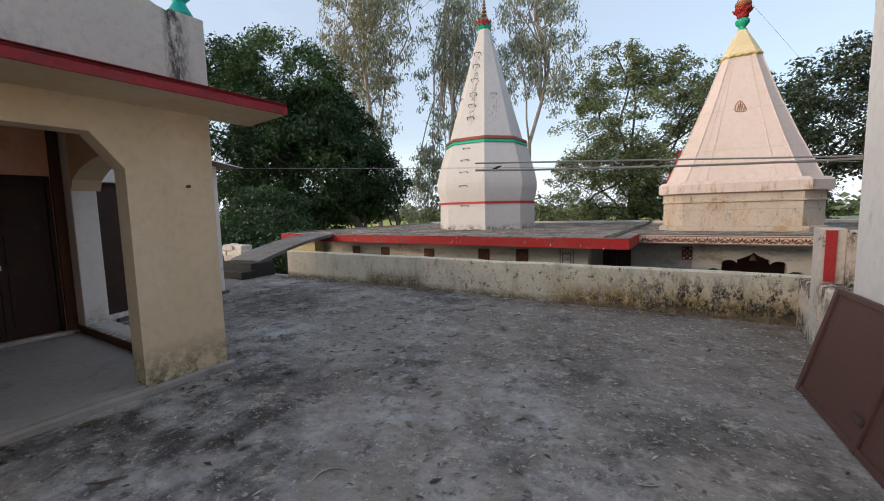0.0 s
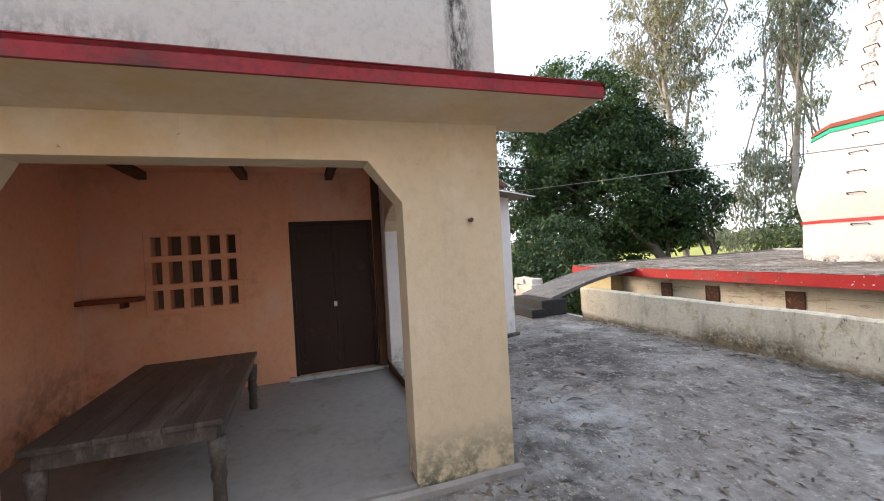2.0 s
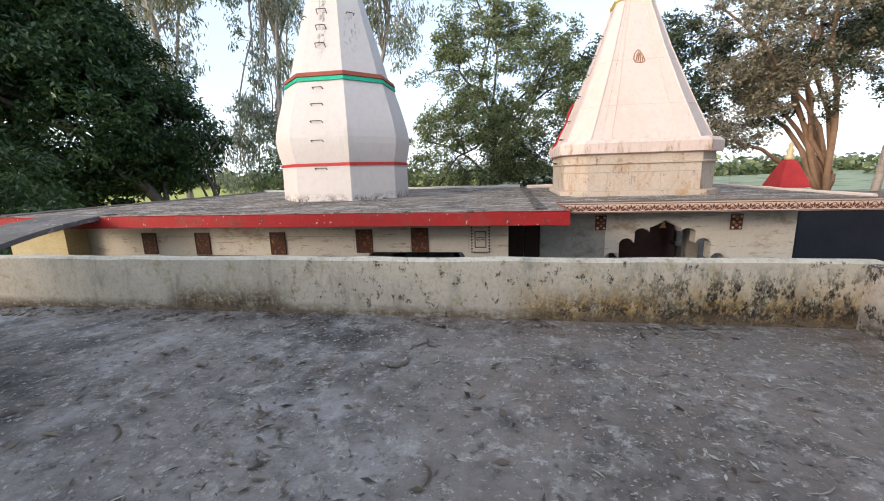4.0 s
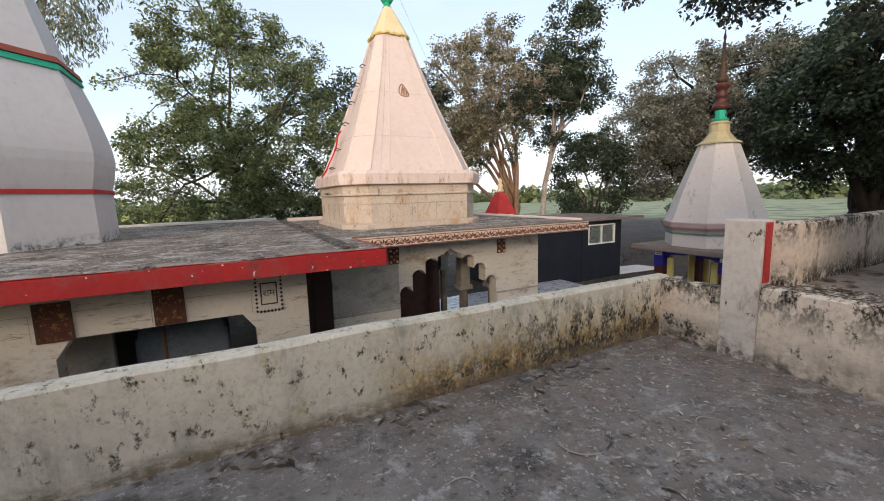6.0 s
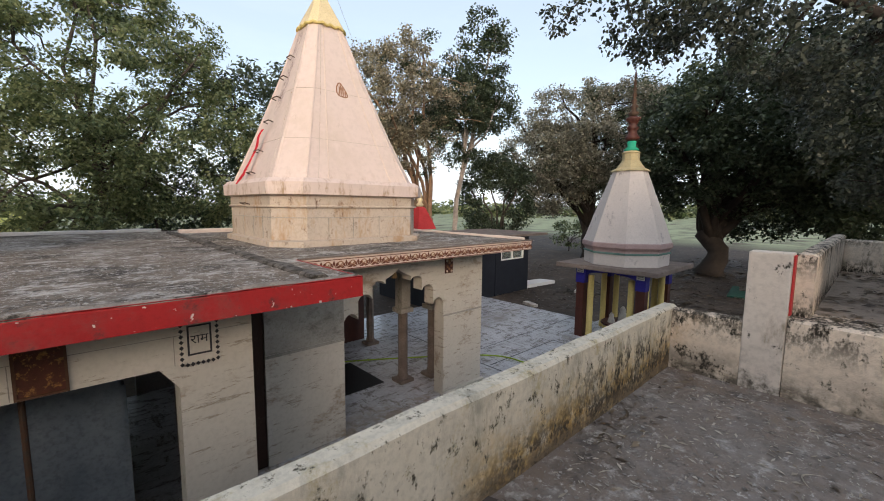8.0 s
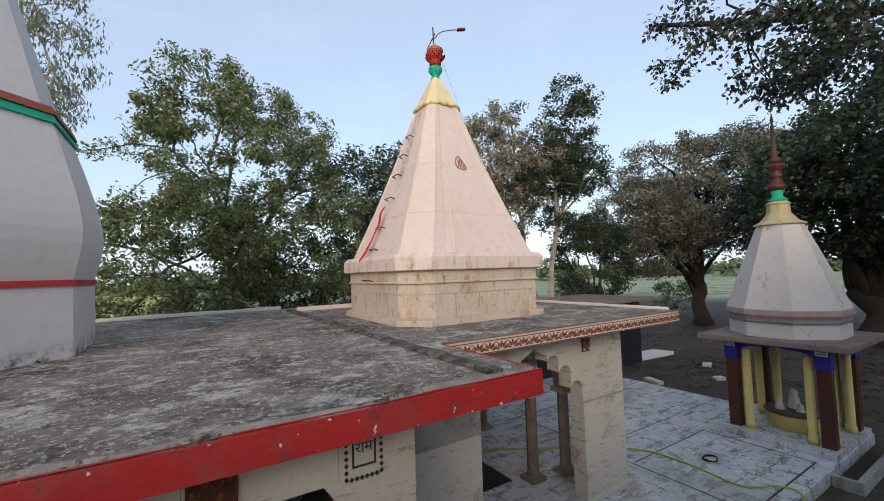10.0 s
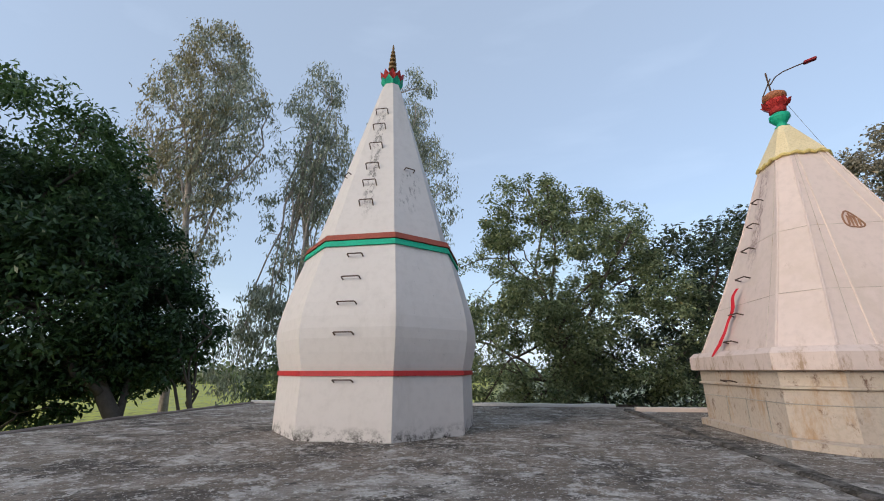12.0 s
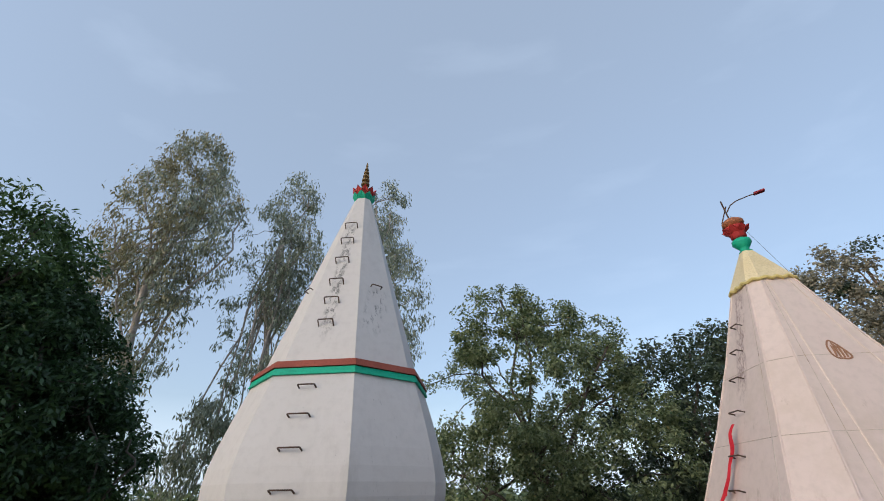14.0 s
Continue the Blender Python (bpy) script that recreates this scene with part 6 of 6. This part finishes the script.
tree("eucalyptus_tree", (-9.4, 30.0, G), (-9.6, 30.2, 17.0), 0.18, [(-9.9, 30.2, 16.4, 2.5, 2.4, 5.2), (-8.0, 30.0, 13.2, 1.9, 2.0, 5.0), (-11.2, 30.4, 12.6, 1.8, 1.8, 3.6), (-9.2, 30.2, 21.0, 1.6, 1.6, 2.6)], 720, 28, (0.27, 0.075), 0.60, [M_leaf_gum], M_bark_gum, "tall eucalyptus standing behind the white spire", 23, 0.85, 22, 4, 0.25, -0.18, 0.5)
tree("bush_tree", (-13.0, 24.0, G), (-13.0, 24.0, -0.5), 0.12, [(-13.0, 24.0, 0.4, 2.4, 2.0, 2.6)], 150, 45, (0.30, 0.09), 0.55, [M_leaf_mid], M_bark, "low green bush behind the roof", 24, 0.5, 6, 2)
# trees behind the roof
tree("broadleaf_tree", (-1.2, 18.8, G), (-1.4, 18.9, 2.8), 0.14, [(-1.2, 18.8, 4.6, 3.4, 3.2, 3.0), (-2.6, 18.6, 2.2, 2.6, 2.6, 2.4), (0.6, 18.8, 3.0, 2.6, 2.6, 2.4), (-2.2, 18.8, 7.0, 1.6, 1.6, 1.4), (0.4, 19.0, 6.6, 1.6, 1.6, 1.2), (-0.6, 18.6, 0.2, 4.2, 2.2, 1.8)], 1400, 100, (0.115, 0.054), 0.38, [M_leaf_mid], M_bark, "open-crowned broadleaf tree behind the temple roof", 31, 0.4, 24, 4, 0.45, -0.10, 0.75)
tree("broadleaf_tree", (4.2, 20.5, G), (4.0, 20.6, 2.0), 0.15, [(4.0, 20.5, 4.0, 3.0, 2.8, 2.8), (2.6, 20.0, 1.0, 2.8, 2.4, 2.6), (6.4, 21.5, 5.0, 2.4, 2.4, 2.6)], 620, 70, (0.165, 0.075), 0.48, [M_leaf_ficus], M_bark, "darker broadleaf tree behind the peach spire", 32, 0.4, 16, 3, 0.5, -0.18, 0.7)
tree("bush_tree", (-6.6, 20.2, G), (-6.6, 20.2, -0.6), 0.12, [(-6.6, 20.0, 0.0, 2.2, 1.8, 2.0)], 120, 45, (0.26, 0.09), 0.5, [M_leaf_mid], M_bark, "low green bush behind the roof", 33, 0.4, 6, 2)
# fig beyond the black hut, warm sunlight in its bark and leaf colours
tree("fig_tree", (11.5, 19.6, G), (11.5, 19.7, 0.9), 0.30, [(8.6, 19.4, 6.2, 2.4, 2.6, 2.6), (10.9, 20.0, 7.3, 2.8, 2.8, 2.5), (12.8, 19.6, 5.4, 1.9, 2.2, 1.9), (9.8, 19.4, 4.5, 2.2, 2.0, 1.6), (8.0, 19.4, 3.6, 1.7, 1.6, 1.9)], 640, 130, (0.115, 0.072), 0.46, [M_leaf_sunlit, M_leaf_sunlit, M_leaf_ficus], M_bark_warm, "fig tree with sunlight put into its leaves and brown forking limbs", 41, 0.4, 10, 4, 0.5, -0.16, 0.6)
tree("slim_tree", (12.1, 19.3, G), (14.3, 19.1, 7.0), 0.16, [(14.7, 19.2, 9.4, 1.4, 1.5, 2.6), (13.8, 19.4, 6.8, 1.8, 1.8, 1.5), (15.4, 19.0, 7.0, 1.4, 1.5, 1.5)], 300, 60, (0.15, 0.09), 0.45, [M_leaf_ficus], M_bark_gum, "slim leaning pale-stemmed tree beside the fig", 42, 0.4, 10, 3, 0.3, -0.4, 0.7)
tree("dark_tree", (17.6, 20.4, G), (17.6, 20.4, -0.2), 0.18, [(17.6, 20.4, 2.1, 2.2, 2.2, 3.0)], 230, 80, (0.17, 0.09), 0.5, [M_leaf_ficus], M_bark, "compact dark round tree beyond the hut", 43, 0.4, 8, 3, 0.6, -0.3, 0.7)
for k, (x, y, q) in enumerate(((21.5, 25.0, 1.3), (25.0, 28.0, 1.7), (31.0, 23.0, 1.5))):
    tree("shrub", (x, y, G), (x, y, G + 0.9), 0.06, [(x, y, G + 1.1 * q, 1.3 * q, 1.2 * q, 0.9 * q)], 60, 34, (0.22, 0.10), 0.4, [M_leaf_mid], M_bark, "low green shrub at the edge of the field", 44 + k, 0.4, 6, 2, 0.5, -0.3, 0.8)
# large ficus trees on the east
tree("ficus_tree", (27.0, 19.0, G), (27.4, 19.4, 1.2), 0.50, [(26.0, 19.5, 6.3, 5.0, 4.6, 4.2), (29.5, 17.0, 6.6, 5.4, 5.0, 4.4), (23.6, 21.0, 4.2, 3.6, 3.6, 3.4)], 900, 150, (0.165, 0.10), 0.72, [M_leaf_haze, M_leaf_haze, M_leaf_ficus], M_bark_shaded, "broad ficus tree with haze put into one side's leaf colour", 51, 0.4, 14, 3, 0.6, -0.25, 0.4)
tree("ficus_tree", (26.0, 10.8, G), (26.6, 10.6, 0.8), 0.70, [(26.5, 10.5, 5.4, 6.0, 6.0, 4.4), (28.5, 5.5, 5.6, 6.4, 6.0, 4.8), (23.2, 8.0, 6.4, 4.0, 4.6, 3.6), (27.0, 3.6, 2.0, 3.6, 3.6, 2.6), (31.0, 9.5, 1.6, 3.0, 3.2, 2.2)], 1100, 110, (0.22, 0.135), 0.8, [M_leaf_ficus], M_bark_shaded, "huge dark ficus with low sweeping limbs", 52, 0.4, 16, 3)
tree("ficus_tree", (15.5, 0.8, G), (14.8, 1.4, 3.4), 0.55, [(15.0, 2.0, 8.0, 4.6, 3.6, 2.8), (7.6, 9.7, 7.1, 1.35, 1.1, 1.2), (8.6, 8.3, 6.2, 1.5, 1.3, 1.0), (9.4, 7.4, 6.2, 2.1, 1.7, 1.2), (10.6, 5.6, 5.7, 2.6, 2.0, 1.3), (13.0, 4.6, 4.9, 2.6, 2.0, 2.0), (16.5, 3.6, 4.8, 3.4, 3.0, 3.4), (20.0, 2.0, 5.6, 4.6, 4.6, 4.4), (9.0, 5.4, 7.2, 2.2, 2.0, 1.0)], 1500, 62, (0.125, 0.08), 0.46, [M_leaf_near], M_bark_shaded, "near ficus whose leafy branches hang over the court", 53, 0.45, 24, 4, 0.5, -0.10, 0.55)


def hanging_branch(at, ctrl, n, seed):
    """A drooping leafy spray beside the portico."""
    t = thing("leaf_spray", at, "drooping spray of narrow grey-green leaves by the eave", "branch", "leaf sprays")
    pts = curve_pts(ctrl, 6)
    part("stem", tube(pts, [0.012 - 0.008 * k / (len(pts) - 1) for k in range(len(pts))], 6), M_bark, t)
    c = np.array([list(p) for p in pts[len(pts) // 3:]])
    leaf_part("leaves", leaf_cloud(c, np.full(len(c), 0.10), n, 0.14, 0.034, 0.75, seed), M_leaf_gum, t)


hanging_branch((-1.9, -2.2, 2.7), [(-1.75, -2.7, 2.84), (-1.85, -2.1, 2.82), (-1.9, -1.7, 2.70), (-1.9, -1.42, 2.58), (-1.9, -1.22, 2.48)], 20, 71)
hanging_branch((-1.9, -2.2, 1.9), [(-1.75, -2.6, 1.92), (-1.85, -2.0, 1.82), (-1.9, -1.62, 1.67), (-1.9, -1.36, 1.58)], 11, 72)
spray_tree = tree("small_neem_tree", (-1.6, -3.4, 0.0), (-1.6, -3.3, 1.9), 0.06, [(-1.6, -3.2, 2.6, 0.8, 0.7, 0.7)], 60, 40, (0.14, 0.024), 0.25, [M_leaf_gum], M_bark, "slender young tree growing beside the portico", 73, 0.7, 7, 2)

# distant tree line
far = []
fr = np.random.default_rng(5)
for k in range(150):
    a = radians(-120 + 250 * k / 150 + fr.random() * 1.5)
    d = 150 + 90 * fr.random()
    far.append((d * math.sin(a), d * math.cos(a), -2.0 + 2.5 * fr.random()))
far = np.array(far)
hedge = thing("far_trees", (0, 150, G), "hazy distant tree line beyond the fields", "trees", kind="stuff")
leaf_part("crown", leaf_cloud(far, 5 + 4 * fr.random(len(far)), 220, 2.2, 1.6, 0.3, 6), M_leaf_mid, hedge)

# ---- fallen leaves ----
def litter(count, seed, region, z, clump, size, thin=1.0):
    """Curled dry leaves scattered over a floor, thicker in drifts."""
    r = np.random.default_rng(seed)
    x0, x1, y0, y1 = region
    p = np.stack([x0 + (x1 - x0) * r.random(count * 3), y0 + (y1 - y0) * r.random(count * 3)], 1)
    keep = np.array([noise.noise((a * clump, b * clump, seed)) + 0.35 * r.random() > 0.12 for a, b in p])
    p = p[keep][:count]
    n = len(p)
    az = r.random(n) * 2 * np.pi
    d = np.stack([np.cos(az), np.sin(az), 0.05 * r.normal(size=n)], 1)
    s = np.stack([-np.sin(az), np.cos(az), 0.25 * r.normal(size=n)], 1)
    L = (size * (0.4 + 1.0 * r.random(n) ** 1.6))[:, None]
    W = L * thin * (0.09 + 0.12 * r.random(n))[:, None]
    c = np.stack([p[:, 0], p[:, 1], np.full(n, z + 0.004)], 1)
    lift = np.zeros((n, 3))
    lift[:, 2] = L[:, 0] * (0.04 + 0.14 * r.random(n))
    v = np.empty((n, 4, 3))
    v[:, 0] = c - d * L * 0.5
    v[:, 1] = c + s * W + lift
    v[:, 2] = c + d * L * 0.5 + lift * 0.6
    v[:, 3] = c - s * W + lift * 0.5
    v[..., 2] = np.maximum(v[..., 2], z + 0.003)
    return v.reshape(-1, 3)


drift = thing("fallen_leaves", (-2, 2, 0), "dry brown and pale fallen leaves on the terrace", "leaves", kind="stuff")
leaf_part("litter", np.concatenate([litter(1700, 81, (-9, -0.8, -3, 5.3), 0.0, 0.9, 0.065, 0.75), litter(260, 93, (-0.8, 2.0, -3, 5.3), 0.0, 0.9, 0.055), litter(330, 82, (-6.0, -1.6, 1.6, 4.4), 0.0, 1.6, 0.10, 0.6), litter(420, 91, (-6.9, 2.0, 5.05, 5.36), 0.0, 1.8, 0.08), litter(130, 92, (-2.2, 0.4, 0.6, 4.2), 0.0, 1.1, 0.09), litter(160, 83, (FX + 0.06, -2.3, -1.6, 1.6), 0.0, 2.0, 0.08)]), M_litter, drift)
roof_drift = thing("fallen_leaves", (-4, 9, RZ), "small dry leaves scattered on the temple roof", "leaves", kind="stuff")
leaf_part("litter", np.concatenate([litter(500, 84, (-9.5, 4.8, 7.7, 15.0), RZ + 0.012, 0.8, 0.055), litter(900, 86, (-5.5, 0.0, 7.6, 10.2), RZ + 0.012, 1.4, 0.035)]), M_litter, roof_drift)
raised_drift = thing("fallen_leaves", (4, 3.8, 0.63), "dark dry leaves on the raised terrace", "leaves", kind="stuff")
leaf_part("litter", litter(500, 85, (2.1, 5.9, 3.1, 4.4), 0.633, 1.2, 0.12), M_litter, raised_drift)
leaf_part("straw", np.concatenate([litter(900, 87, (-7, 2.0, -2, 5.3), 0.0, 1.3, 0.065, 0.4), litter(350, 88, (-1.0, 2.0, 3.2, 5.3), 0.0, 1.0, 0.05, 0.9)]), M_straw, drift)
crumbs = thing("crust_chips", (-0.5, 4, 0), "small pale chips of lime crust on the terrace", "chips", kind="stuff")
leaf_part("chips", np.concatenate([litter(2600, 94, (-2.6, 2.0, 2.2, 5.3), 0.0, 1.5, 0.030, 1.8), litter(1500, 95, (-5.0, 1.6, -1.0, 2.6), 0.0, 1.1, 0.026, 1.8), litter(900, 96, (-8.0, -2.6, 2.0, 5.3), 0.0, 1.2, 0.03, 1.6)]), M_chip, crumbs)
roof_crumbs = thing("crust_chips", (-3, 9, RZ), "small pale chips of lime crust on the temple roof", "chips", kind="stuff")
leaf_part("chips", np.concatenate([litter(2600, 97, (-6.5, 0.0, 7.65, 11.0), RZ + 0.012, 1.3, 0.030, 1.8), litter(700, 98, (-6.0, 0.0, 7.62, 7.9), RZ + 0.012, 2.0, 0.035, 1.8)]), M_chip, roof_crumbs)
earth_drift = thing("fallen_leaves", (16, 10, G), "dark dry leaves strewn over the bare earth", "leaves", kind="stuff")
leaf_part("litter", np.concatenate([litter(3600, 89, (11.6, 27, 2, 21), G + 0.02, 0.35, 0.22), litter(2600, 90, (14, 36, 3, 14), G + 0.02, 0.5, 0.30)]), M_litter_dark, earth_drift)


def curled(length, bend, width, seed):
    """A dry curled leaf or pod: a thin strip, folded along its middle and bent."""
    lv = []
    n = 9
    for k in range(n + 1):
        t = k / n
        a = bend * (t - 0.5)
        w = width * math.sin(math.pi * (0.06 + 0.90 * t)) ** 0.8
        x, y = length * (t - 0.5), length * 0.5 * bend * (t - 0.5) ** 2 * 2
        z = 0.006 + 0.035 * abs(noise.noise((seed, t * 2.5, 0.3))) + 0.02 * t * t
        c, sn = math.cos(a), math.sin(a)
        lv.append([(x - sn * w, y + c * w, z + 0.5 * w), (x, y, z), (x + sn * w, y - c * w, z + 0.4 * w), (x, y, z - 0.004)])
    return rings(lv)


LEAVES = [(-1.55, 4.72, 0.15, 40), (-1.50, 4.80, 0.13, 120), (-1.45, 4.70, 0.14, -20), (-1.60, 4.66, 0.12, 80), (-1.49, 4.75, 0.11, 160), (-0.94, 4.41, 0.16, 75), (-2.88, 4.98, 0.17, 20), (0.21, 4.39, 0.12, 30), (0.83, 5.25, 0.2, 15), (-0.86, 2.03, 0.13, 10), (-1.62, 4.33, 0.22, 30), (-1.58, 0.19, 0.20, 50), (-1.42, 0.76, 0.16, 15), (-3.5, 2.6, 0.18, 70), (-4.1, 3.1, 0.18, 10), (-3.0, 3.4, 0.16, 130), (-1.2, 3.3, 0.15, 100)]
PODS = [(-0.02, 4.41, 0.24, -50), (-0.64, 4.55, 0.18, -40), (-1.36, 4.44, 0.16, 60), (-0.99, 5.07, 0.14, 80), (0.08, 2.07, 0.14, -40), (-0.62, 0.87, 0.22, 60), (1.31, 2.8, 0.16, -30), (0.5, 3.4, 0.15, 20), (-2.2, 4.5, 0.18, 10), (0.9, 4.3, 0.18, -15), (-0.3, 3.0, 0.14, 75), (0.9, 1.6, 0.16, 25)]
for name, rows, width, mat, label, group in (("dry_leaf", LEAVES, 0.012, M_litter, "large brown curled dry leaf on the concrete", "large dry leaves"), ("dry_pod", PODS, 0.006, M_straw, "pale curved dry pod lying on the concrete", "dry pods")):
    shapes = []
    for k in range(4):
        me = mesh_of(curled(1.0, (0.9, -1.3, 1.6, 0.5)[k], width / 0.2, k + 1.0), name)
        me.materials.append(mat)
        shapes.append(me)
    for k, (x, y, size, turn) in enumerate(rows):
        ob = new(name, shapes[k % 4])
        ob.matrix_world = Matrix.Translation((x, y, 0.002)) @ Matrix.Rotation(radians(turn), 4, "Z") @ Matrix.Diagonal((size, size, size, 1))
        tagged(ob, label, "leaf" if name == "dry_leaf" else "pod", group)
